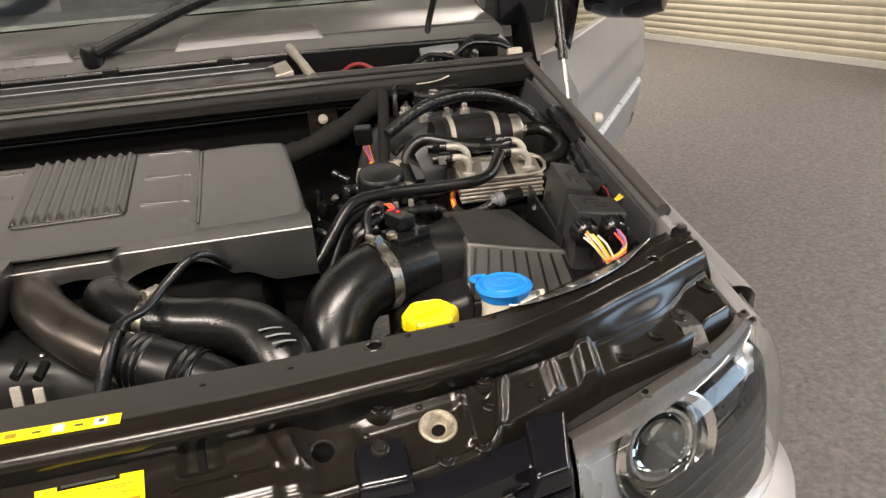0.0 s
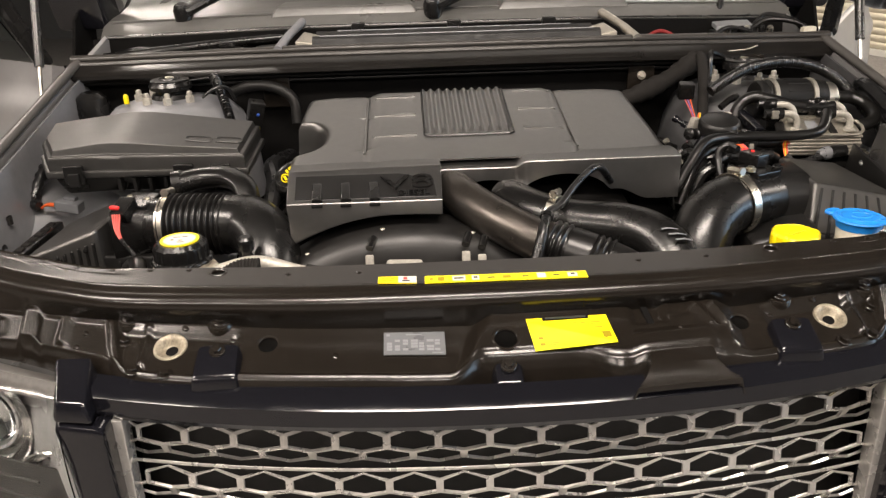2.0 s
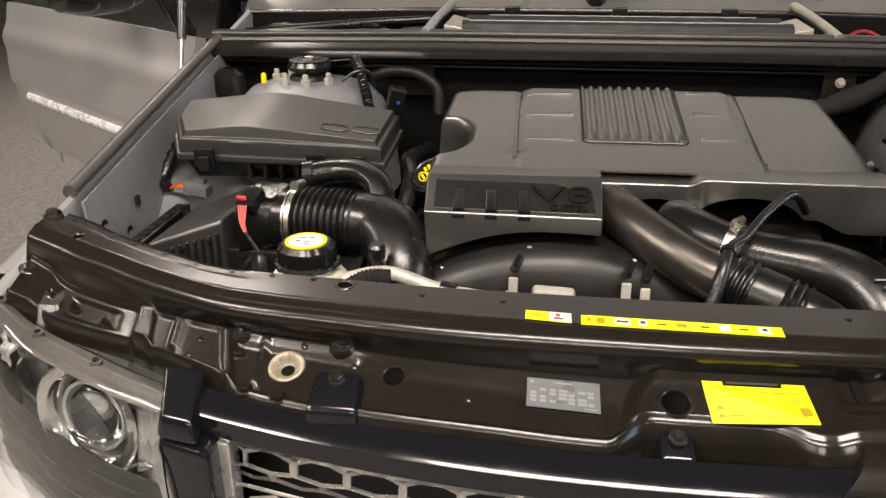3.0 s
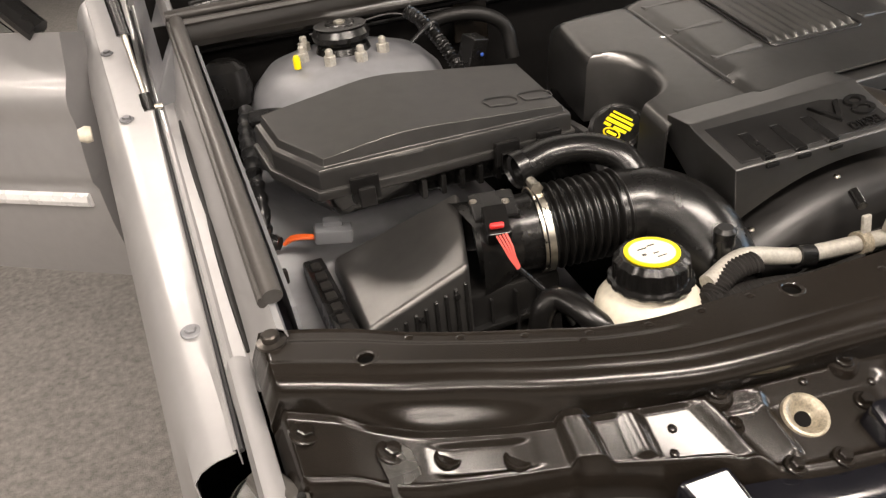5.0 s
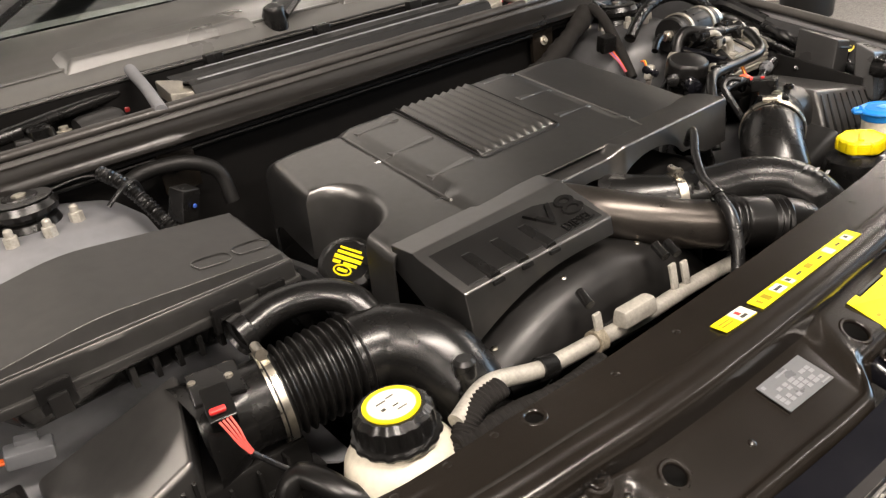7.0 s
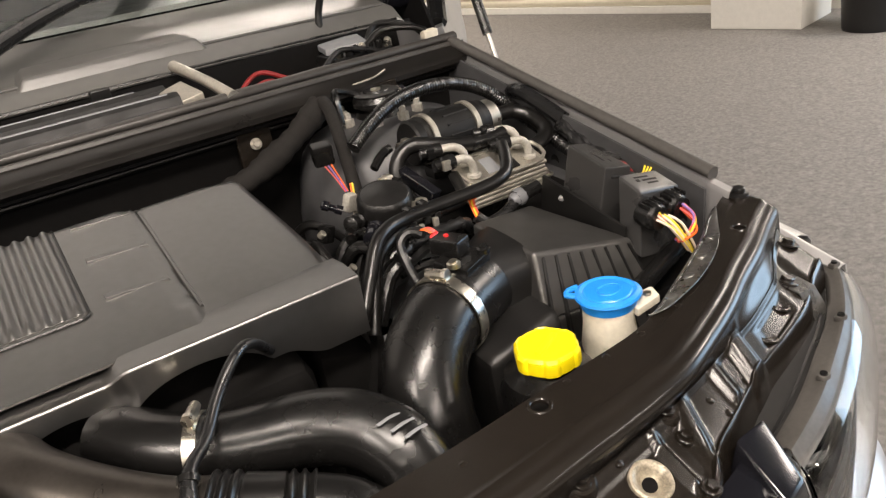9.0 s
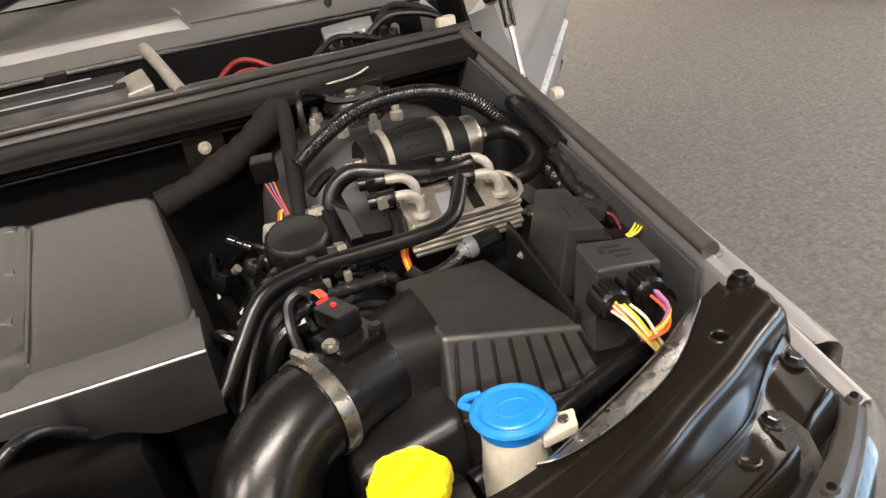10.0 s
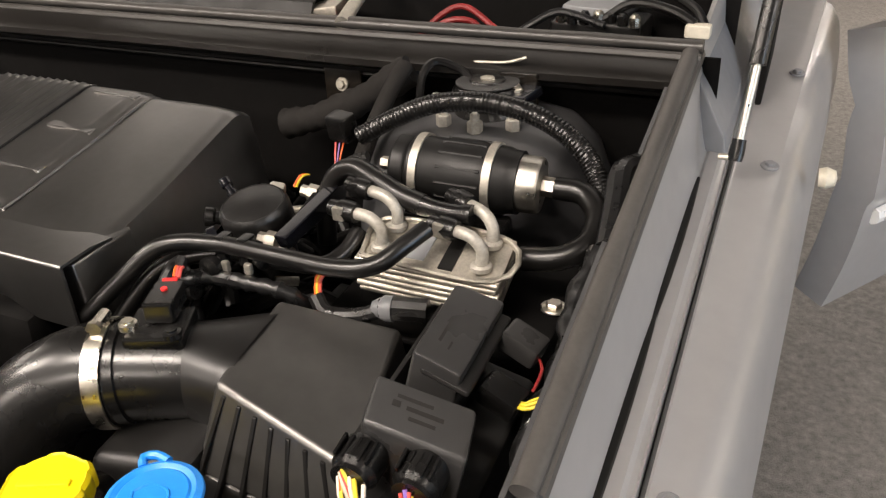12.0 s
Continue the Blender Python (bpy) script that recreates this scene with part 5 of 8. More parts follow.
def headlight(side):
    ob = thing("headlight", (side * 0.70, 0.05, 0.68), "clear-lensed headlight with a projector, slightly dusty", "headlight", "headlights")

    sh = 0.0 if side > 0 else 0.012

    def lens(u, v, inset=0.0):
        a, c, b = spline(FOOT, u), spline(BELLY, u), spline(SEAM, u)
        p = a * (1 - v) ** 2 + c * 2 * v * (1 - v) + b * v * v
        p = p.lerp(Vector((0.66, 0.24, 0.80)), inset)
        return Vector((side * p.x + sh, p.y, p.z))

    def seam(u, out, up):
        # out from the seam line towards the front and up from it
        a, b = spline(SEAM, u), spline(BELLY, u)
        d = Vector((b.x - a.x, b.y - a.y, 0)).normalized()
        q = a + d * out + Vector((0, 0, up))
        return Vector((side * q.x + sh, q.y, q.z))
    back = (-side * 0.5, 1, 0)
    us = steps(0, 1, 36)
    ln = part("lens", thicken(grid(lens, us, steps(0, 0.97, 22)), 0.0025, back), LENS, ob, "clear plastic lens")
    ln.visible_shadow = False
    # grey seam flange round the top of the lens: a flat band with a raised bead
    prof = [(-0.018, -0.012), (-0.017, -0.002), (-0.012, 0.001), (-0.006, 0.0015), (-0.002, 0.0045), (0.003, 0.0045), (0.006, 0.000), (0.012, -0.006), (0.014, -0.014)]
    part("seam_flange", thicken(grid(lambda u, j: seam(u, *prof[int(j)]), us, list(range(len(prof)))), 0.002), SEAM_GREY, ob, "milky grey seam flange", sharp=50)
    part("housing_top", thicken(grid(lambda u, v: seam(u, -0.019 - 0.052 * v, -0.012 - 0.008 * v), us, steps(0, 1, 6)), 0.002), UNIT, ob, "dark grey top of the lamp housing")
    part("housing", thicken(grid(lambda u, v: seam(u, -0.023 - 0.05 * v, -0.010 - 0.20 * v), us, steps(0, 1, 8)), 0.003), PLASTIC, ob, "dark lamp housing")
    # inside: a deep grey bowl, a bright upper reflector, a dark lower mask and the lamps
    part("bowl", thicken(grid(lambda u, v: lens(u, v, 0.03 + 0.28 * min(1.0, 1.6 * math.sin(3.14 * u)) * min(1.0, 1.5 * math.sin(3.14 * min(0.97, v + 0.03)))), steps(0.0, 1.0, 36), steps(0.0, 0.97, 20)), 0.003, back), BOWL, ob, "silvery grey inner bowl")
    part("lower_mask", thicken(grid(lambda u, v: lens(u, v, 0.05 + 0.12 * v), steps(0.03, 0.97, 30), steps(0.02, 0.38, 8)), 0.003, back), MASK, ob, "dark grey lower mask")
    part("side_mask", thicken(grid(lambda u, v: lens(u, v, 0.07), steps(0.74, 0.95, 10), steps(0.06, 0.52, 8)), 0.003, back), MASK, ob)
    part("upper_reflector", thicken(grid(lambda u, v: lens(u, v, 0.10 + 0.10 * (v - 0.5) + 0.022 * abs(math.sin(30 * u)) + 0.010 * math.sin(40 * v)), steps(0.66, 0.95, 56), steps(0.50, 0.90, 22)), 0.002, back), BOWL, ob, "fluted bright upper reflector")
    for v in (0.10, 0.17, 0.24, 0.31):
        part("mask_ridge", tube([lens(u, v, 0.045 + 0.12 * v) for u in steps(0.10, 0.70, 12)], 0.0022, 6, step=0.012), MASK, ob)
    part("mask_lip", tube([lens(u, 0.37, 0.17) for u in steps(0.27, 0.96, 10)], 0.004, 8, step=0.012), CHROME, ob)
    for c, r, nm, lab in ((Vector((0.672, 0.010, 0.858)), 0.047, "projector", "round glass projector lamp"), (Vector((0.572, -0.040, 0.785)), 0.036, "inner_lamp", "small round inner lamp")):
        c.x = c.x * side + sh
        d = Vector((side * 0.22, -1, 0.10)).normalized()
        m = along(c, c + d)
        pr = part(nm, lathe([(r * 1.02, -0.055), (r * 1.16, 0.000), (r * 1.52, 0.012), (r * 1.56, 0.016), (r * 1.50, 0.018), (r * 1.30, 0.012), (r * 1.26, 0.015), (r * 1.20, 0.010), (r * 1.08, 0.004), (r * 0.98, -0.02), (r * 0.98, -0.055)], m, 40), CHROME, ob, lab)
        part("ring", lathe([(r * 0.98, -0.006), (r * 0.97, 0.005), (r * 0.88, 0.004), (r * 0.84, -0.012), (r * 0.98, -0.006)], m, 36), BOWL, pr)
        part("eye", lathe([(r * 0.84, -0.012), (r * 0.76, 0.004), (r * 0.55, 0.015), (r * 0.28, 0.021), (0, 0.022), (0, 0.004), (r * 0.6, -0.002), (r * 0.76, -0.013)], m, 36), LENS, pr)
        part("shell", lathe([(0, -0.050), (r * 0.5, -0.046), (r * 0.86, -0.024), (r * 0.84, -0.020), (r * 0.5, -0.040), (0, -0.046)], m, 28), CHROME if nm == "inner_lamp" else BOWL, pr)
    part("bridge", tube([Vector((side * x + sh, y, z)) for x, y, z in ((0.565, -0.03, 0.845), (0.60, -0.035, 0.822), (0.64, -0.02, 0.800), (0.68, -0.002, 0.790), (0.73, 0.03, 0.80))], 0.009, 10, flat=0.6), CHROME, ob)
    for u in (0.24, 0.48, 0.80):
        part("seam_clip", box(seam(u, -0.001, 0.005), (0.013, 0.009, 0.007), 0.002), SEAM_GREY, ob)
        part("clip_screw", lathe([(0, 0), (0.004, 0), (0.0035, 0.002), (0, 0.0022)], Matrix.Translation(seam(u, -0.001, 0.0085)), 12), SATIN, ob)
    return ob


headlight(1)
headlight(-1)

# bumper below lamps and grille
bumper = thing("front_bumper", (0, 0, 0.30), "silver-painted front bumper with round sensors", "bumper")


def bump(u, v):
    # a rounded plan; the shoulder turns in under the lamps, and the middle dips below the grille
    a = 1.5708 * abs(u)
    k = 1 - 0.075 * ramp01((v - 0.80) / 0.15) ** 2 - 0.09 * ramp01((v - 0.94) / 0.06)
    x = 0.985 * math.sin(a) ** 0.77 * k
    y = 0.30 - 0.46 * max(0.0, math.cos(a)) ** 0.77 * k
    top = 0.60 + 0.100 * ramp01((abs(x) - 0.47) / 0.07) + 0.016 * ramp01((abs(x) - 0.6) / 0.4)
    z = 0.25 + (top - 0.25) * min(1.0, v / 0.94) - 0.01 * ramp01((v - 0.94) / 0.06)
    return Vector((math.copysign(x, u), y, z))


part("skin", thicken(grid(bump, steps(-1, 1, 80), steps(0, 0.8, 10) + [0.84, 0.88, 0.91, 0.94, 0.97, 1.0]), 0.004), SILVER, bumper)
for side in (1, -1):
    p = bump(side * 0.52, 0.68)
    part("sensor", lathe([(0, -0.004), (0.014, -0.004), (0.013, 0.002), (0.009, 0.004), (0, 0.004)], along(p, p + Vector((side * 0.4, -1, 0.1))), 18), SATIN, bumper, "round black parking sensor")
    p = bump(side * 0.74, 0.75)
    part("reflector", lathe([(0, 0), (0.018, 0), (0.016, 0.004), (0, 0.005)], along(p, p + Vector((side * 0.8, -1, 0.1))), 16), CHROME, bumper)


# ---- the engine: cover, shroud, intake hoses ----
cover = thing("engine_cover", (0.0, 0.45, 0.98), "dark grey moulded plastic engine cover with a ribbed centre panel", "engine cover")


def cover_top(x, y):
    """Height of the cover's upper face."""
    z = 1.083 + (y - 0.37) * 0.212
    z -= 0.006 * ramp01((abs(x) - 0.24) / 0.09)
    z += 0.006 * flat_in(x, -0.181, 0.166, 0.006)
    # shallow valleys between the louvre fields and the outer panels
    z -= 0.004 * (bead(x + 0.175, 0.016) + bead(x - 0.158, 0.016)) * flat_in(y, 0.37, 0.70, 0.02)
    z -= 0.016 * ramp01((y - 0.590) / 0.04) ** 2
    return z


def cover_left(y):
    """The left border, with a bay cut out for the oil filler."""
    base = -0.300 + 0.010 * ramp01((y - 0.5) / 0.15)
    d = (y - 0.447) / 0.060
    return base + (0.052 * math.sqrt(max(0.0, 1 - d * d)) if abs(d) < 1 else 0.0)


def cover_right(y):
    return 0.312 - 0.014 * ramp01((y - 0.40) / 0.25)


def cover_pt(u, y):
    xl, xr = cover_left(y), cover_right(y)
    if u < 0:
        return Vector((xl + 0.10 * u * 0.06 - 0.004, y, cover_top(xl, y) - 0.005 + 0.085 * u))
    if u > 1:
        return Vector((xr + 0.014 * (u - 1), y, cover_top(xr, y) - 0.005 - 0.085 * (u - 1)))
    x = xl + (xr - xl) * u
    edge = 0.004 * (1 - ramp01(min(u, 1 - u) / 0.012))
    return Vector((x, y, cover_top(x, y) - edge))


us = [-1, -0.5, -0.1] + steps(0, 0.03, 4) + steps(0.03, 0.97, 110)[1:-1] + steps(0.97, 1, 4) + [1.1, 1.5, 2]
bm = grid(cover_pt, us, steps(0.335, 0.628, 64))
back = [cover_pt(u, 0.628) for u in us]
b2 = bmesh.new()
a = [b2.verts.new(p) for p in back]
b = [b2.verts.new(p + Vector((0, 0.012, -0.09))) for p in back]
for i in range(len(a) - 1):
    b2.faces.new((a[i], a[i + 1], b[i + 1], b[i]))
joined(bm, b2)
thicken(bm, 0.003)
part("shell", bm, COVER, cover, sharp=45)


def over(x, y, up=0.0):
    return Vector((x, y, cover_top(x, y) + up))


# recessed edge lines and ribs
for x in (-0.182, 0.167):
    part("ridge_line", tube([over(x, y, 0.0012) for y in (0.372, 0.45, 0.53, 0.59, 0.618)], 0.0026, 6, step=0.03), COVER, cover)
# corrugated centre panel inside a rounded groove
part("ribs", thicken(grid(lambda x, y: over(x, y, 0.0006 + (0.0026 + 0.0026 * math.cos((x + 0.081) / 0.147 * 2 * math.pi * 9.5)) * ramp01((y - 0.424) / 0.008) * ramp01((0.610 - y) / 0.008)), steps(-0.081, 0.066, 152), steps(0.424, 0.610, 24)), 0.002), COVER, cover, "corrugated centre panel")
ring = []
for cx, cy, a0 in ((0.060, 0.424, -90), (0.060, 0.608, 0), (-0.075, 0.608, 90), (-0.075, 0.424, 180)):
    ring += [(cx + 0.008 * math.cos(radians(a0 + d)), cy + 0.008 * math.sin(radians(a0 + d))) for d in (0, 30, 60, 90)]
loop = []
for k in range(len(ring)):
    (xa, ya), (xb, yb_) = ring[k], ring[(k + 1) % len(ring)]
    n = max(1, int(math.hypot(xb - xa, yb_ - ya) / 0.012))
    loop += [(xa + (xb - xa) * i / n, ya + (yb_ - ya) * i / n) for i in range(n)]
part("rib_border", tube([over(x, y, 0.0006) for x, y in loop + loop[:1]], 0.0018, 6, step=0.006), PLASTIC, cover, "dark groove round the ribs")
# louvres: a raised front edge that runs out to the rear
for x0, x1, rows in ((-0.170, -0.095, (0.421, 0.501, 0.577)), (0.086, 0.156, (0.433, 0.511, 0.590))):
    for y in rows:
        part("louvre", solid8([over(x0, y - 0.001, -0.002), over(x1, y - 0.001, -0.002), over(x1, y + 0.014, -0.002), over(x0, y + 0.014, -0.002)], [over(x0 + 0.002, y, 0.0030), over(x1 - 0.002, y, 0.0030), over(x1 - 0.002, y + 0.012, 0.0006), over(x0 + 0.002, y + 0.012, 0.0006)], 0.0005), COVER, cover)

# front block with the lettering plate
FX0, FX1 = -0.297, -0.062
A0, A1 = Vector((FX0, 0.345, 1.079)), Vector((FX1, 0.340, 1.083))      # rear of its top
R0, R1 = Vector((FX0, 0.305, 1.079)), Vector((FX1, 0.302, 1.083))      # ridge
P0, P1 = Vector((FX0 + 0.004, 0.228, 1.052)), Vector((FX1 - 0.002, 0.222, 1.053))  # plate's lower edge
Q0, Q1 = Vector((-0.290, 0.222, 0.988)), Vector((-0.064, 0.216, 1.030))  # bottom of the face
bm = bmesh.new()
cols = 12
rows = []
for i in range(cols + 1):
    t = i / cols
    q = Q0.lerp(Q1, t) + Vector((0, 0, 0.022 * math.sin(3.14 * t) * (1 - 0.3 * t)))
    line = [A0.lerp(A1, t) + Vector((0, 0, -0.03)), A0.lerp(A1, t), R0.lerp(R1, t), R0.lerp(R1, t) + Vector((0, -0.010, -0.0045)), P0.lerp(P1, t), q + Vector((0, 0.003, 0)), q + Vector((0, 0.05, -0.002))]
    rows.append([bm.verts.new(p) for p in line])
for r0, r1 in zip(rows, rows[1:]):
    for k in range(len(r0) - 1):
        bm.faces.new((r0[k], r1[k], r1[k + 1], r0[k + 1]))
bm.faces.new(rows[0])
bm.faces.new(rows[-1][::-1])
bmesh.ops.recalc_face_normals(bm, faces=bm.faces)
bev(bm, [e for e in bm.edges if len(e.link_faces) == 2 and e.calc_face_angle(0) > radians(18)], 0.0022, 2)
part("front_block", bm, COVER, cover, sharp=40)
pu = (P1 - P0).normalized()
pv = (R0 + Vector((0, -0.010, -0.0045)) - P0).normalized()
pn = pu.cross(pv).normalized()
plate_m = Matrix(((pu.x, pv.x, pn.x, 0), (pu.y, pv.y, pn.y, 0), (pu.z, pv.z, pn.z, 0), (0, 0, 0, 1)))


def plate(u, v, up=0.0):
    return P0.lerp(P1, u) + pv * (v * (R0 - P0).length * 0.93) + pn * up


part("name_plate", solid8([plate(0.05, 0.08, -0.001), plate(0.97, 0.08, -0.001), plate(0.97, 0.92, -0.001), plate(0.05, 0.92, -0.001)], [plate(0.055, 0.10, 0.0012), plate(0.965, 0.10, 0.0012), plate(0.965, 0.90, 0.0012), plate(0.055, 0.90, 0.0012)], 0.0008), PLASTIC, cover, "smooth darker name plate")
for u in (0.16, 0.345, 0.53):
    part("slot_rib", solid8([plate(u, 0.02, -0.001), plate(u + 0.075, 0.02, -0.001), plate(u + 0.075, 0.70, -0.001), plate(u, 0.70, -0.001)], [plate(u + 0.01, 0.04, 0.005), plate(u + 0.065, 0.04, 0.005), plate(u + 0.065, 0.62, 0.002), plate(u + 0.01, 0.62, 0.002)], 0.0015), SATIN, cover)
    part("slot", box(plate(u + 0.037, -0.02, 0.0) + Vector((0, -0.001, -0.003)), (0.016, 0.004, 0.005), 0.001), RUBBER, cover)
lettering("V8", 0.052, 0.0026, Matrix.Translation(plate(0.79, 0.54, 0.002)) @ plate_m, SATIN, cover, spread=1.0).scale = (1.40, 0.92, 1)
lettering("DIESEL", 0.0165, 0.0016, Matrix.Translation(plate(0.82, 0.20, 0.002)) @ plate_m, SATIN, cover)

# right-hand lip of the cover with two arches over the charge pipes
bm = bmesh.new()


def lip_low(x):
    z = 1.030 - 0.018 * ramp01((x - 0.22) / 0.05)
    for c, w, h in ((0.015, 0.055, 0.030), (0.135, 0.072, 0.036)):
        d = (x - c) / w
        if abs(d) < 1:
            z = max(z, 1.022 + h * math.sqrt(1 - d * d))
    return z


rows = []
for x in steps(-0.062, 0.318, 76):
    fall = 0.012 * ramp01((0.075 - x) / 0.02)
    line = [Vector((x, 0.372, 1.080)), Vector((x, 0.345 + fall, 1.083 - fall * 0.4)), Vector((x, 0.3115 + fall, 1.0815 - fall)), Vector((x, 0.3098 + fall, 1.0810 - fall)), Vector((x, 0.3086 + fall, 1.0797 - fall)), Vector((x, 0.3082 + fall, 1.0780 - fall)), Vector((x, 0.308 + fall, min(1.068 - fall, lip_low(x) + 0.012))), Vector((x, 0.308 + fall, lip_low(x) - fall * 0.3))]
    rows.append([bm.verts.new(p) for p in line])
for r0, r1 in zip(rows, rows[1:]):
    for k in range(len(r0) - 1):
        bm.faces.new((r0[k], r1[k], r1[k + 1], r0[k + 1]))
thicken(bm, 0.003)
part("front_lip", bm, COVER, cover, sharp=40)
part("end_cheek", solid8([(0.285, 0.318, 1.005), (0.320, 0.322, 1.010), (0.325, 0.40, 1.0), (0.300, 0.40, 1.0)], [(0.290, 0.320, 1.078), (0.314, 0.324, 1.074), (0.316, 0.40, 1.078), (0.300, 0.40, 1.08)], 0.004), COVER, cover)

# oil filler cap in its bay
oil = thing("oil_filler_cap", (-0.298, 0.445, 0.98), "black oil filler cap with yellow printing", "oil cap")
m = along((-0.303, 0.436, 1.020), (-0.335, 0.392, 1.100))
part("neck", lathe([(0, -0.08), (0.034, -0.08), (0.034, 0.0), (0, 0.0)], m, 28), PLASTIC, oil)
part("cap", lathe([(0, 0), (0.037, 0), (0.038, 0.012), (0.036, 0.022), (0.030, 0.026), (0.028, 0.0245), (0, 0.0245)], m, 48, wave=lambda t: 1 + 0.012 * math.cos(18 * t)), SATIN, oil)
bm = bmesh.new()
for k, (x, y, sx, sy) in enumerate([(0.0, -0.010, 0.034, 0.004), (0.002, -0.016, 0.028, 0.003), (0.0, -0.003, 0.036, 0.005), (-0.006, 0.004, 0.018, 0.004), (0.012, 0.004, 0.010, 0.004)]):
    joined(bm, box((x, y, 0), (sx, sy, 0.0008), 0), 0)
tube([(0.011 * math.cos(a), 0.013 + 0.0065 * math.sin(a), 0) for a in steps(0, 6.2832, 16)], 0.0011, 6, step=0.002, bm=bm)
joined(bm, box((0, 0.013, 0), (0.013, 0.004, 0.0008), 0), 0)
bmesh.ops.transform(bm, matrix=m @ Matrix.Translation((0, 0, 0.0255)) @ Matrix.Rotation(radians(150), 4, "Z"), verts=bm.verts)
part("print", bm, YELLOW, oil, "yellow printed oval badge and lines", smooth=False)

# engine block flanks seen in the gaps
block = thing("engine_block", (0, 0.45, 0.64), "dark engine block and brackets below the cover", "engine")
part("block", solid8([(-0.26, 0.28, 0.64), (0.26, 0.28, 0.64), (0.26, 0.72, 0.64), (-0.26, 0.72, 0.64)], [(-0.25, 0.30, 1.01), (0.25, 0.30, 1.01), (0.24, 0.66, 1.05), (-0.25, 0.66, 1.05)], 0.03), DARK, block)
rnd = random.Random(5)
for side in (1, -1):
    for k in range(14):
        y = 0.34 + 0.024 * k
        x = side * (0.30 + 0.03 * rnd.random())
        z = 0.90 + 0.10 * rnd.random()
        part("pipe", tube([(x, y, z - 0.06), (x + 0.02 * side, y + 0.02 * rnd.random(), z), (x + 0.01 * side, y + 0.06, z + 0.01 * rnd.random())], 0.006 + 0.008 * rnd.random(), 8), SATIN if k % 3 else DARK, block)
    part("rocker_cover", solid8([(side * 0.26, 0.33, 0.86), (side * 0.38, 0.33, 0.84), (side * 0.38, 0.66, 0.84), (side * 0.26, 0.66, 0.86)], [(side * 0.26, 0.34, 0.99), (side * 0.35, 0.34, 0.96), (side * 0.35, 0.65, 0.97), (side * 0.26, 0.65, 1.0)], 0.02), DARK, block)
part("loom", tube([(-0.34, 0.62, 1.02), (-0.36, 0.52, 1.03), (-0.345, 0.44, 1.02), (-0.35, 0.38, 0.98)], 0.014, 10), TAPE, block, "taped cable loom")

# fan shroud: an arched black duct in front of the engine
shroud = thing("fan_shroud", (-0.10, 0.17, 0.66), "black plastic fan shroud with a rounded arch", "fan shroud")
SC, SR = Vector((-0.115, 0.0, 0.74)), 0.262
sprof = [(0.010, 0.285), (0.0125, 0.240), (0.010, 0.218), (0.002, 0.202), (-0.012, 0.193), (-0.035, 0.188), (-0.09, 0.186), (-0.18, 0.186)]
part("arch", thicken(grid(lambda a, j: Vector((SC.x + (SR * 1.12 + sprof[int(j)][0]) * math.cos(a), sprof[int(j)][1], SC.z + (SR + sprof[int(j)][0]) * math.sin(a))), steps(0.25, 2.9, 72), list(range(len(sprof)))), 0.003), ARCH, shroud, sharp=50)
for k in range(3):
    part("rim_rib", tube([Vector((SC.x + (SR * 1.12 - 0.055 - 0.03 * k) * math.cos(a), 0.185, SC.z + (SR - 0.055 - 0.03 * k) * math.sin(a))) for a in steps(0.5, 2.6, 14)], 0.003, 6, step=0.02), ARCH, shroud)
pin = to_mesh("rivet", lathe([(0, 0), (0.004, 0), (0.003, 0.002), (0, 0.0025)], Matrix(), 10), STEEL)
for ang in (0.9, 1.25, 1.7, 2.1, 2.4):
    placed("rivet", pin, shroud, Matrix.Translation((SC.x + (SR * 1.12 + 0.010) * math.cos(ang), 0.222, SC.z + (SR + 0.0105) * math.sin(ang))))

# alloy coolant rail behind the crossmember
rail_t = thing("coolant_pipe", (-0.10, 0.155, 0.94), "matt alloy coolant pipe with brackets and hose ends", "pipe")
RP = [(-0.385, 0.150, 0.985), (-0.33, 0.165, 0.990), (-0.26, 0.160, 0.972), (-0.17, 0.158, 0.962), (-0.10, 0.152, 0.960), (0.0, 0.158, 0.950), (0.125, 0.168, 0.930)]
part("pipe", tube(RP, 0.0095, 14), PALE_ALLOY, rail_t)
part("sensor_block", solid8([(-0.150, 0.138, 0.968), (-0.095, 0.134, 0.968), (-0.095, 0.156, 0.968), (-0.150, 0.160, 0.968)], [(-0.148, 0.140, 0.990), (-0.097, 0.136, 0.990), (-0.097, 0.154, 0.990), (-0.148, 0.158, 0.990)], 0.005), PALE_ALLOY, rail_t)
for x, h in ((-0.172, 0.03), (-0.035, 0.030), (-0.012, 0.024)):
    part("bracket", solid8([(x - 0.006, 0.152, 0.955), (x + 0.006, 0.152, 0.955), (x + 0.006, 0.157, 0.955), (x - 0.006, 0.157, 0.955)], [(x - 0.006, 0.158, 0.965 + h), (x + 0.006, 0.158, 0.965 + h), (x + 0.006, 0.163, 0.965 + h), (x - 0.006, 0.163, 0.965 + h)], 0.002), PALE_ALLOY, rail_t)
    part("stud", lathe([(0, 0), (0.006, 0), (0.006, 0.022), (0, 0.024)], along((x, 0.168, 0.972 + h), (x + 0.01, 0.20, 0.985 + h)), 12), SATIN, rail_t)
part("hose_clip", lathe([(0.0098, 0), (0.0135, 0.0), (0.0135, 0.012), (0.0098, 0.012), (0.0098, 0)], along((-0.182, 0.158, 0.963), (-0.15, 0.157, 0.961)), 20), RUST, rail_t)
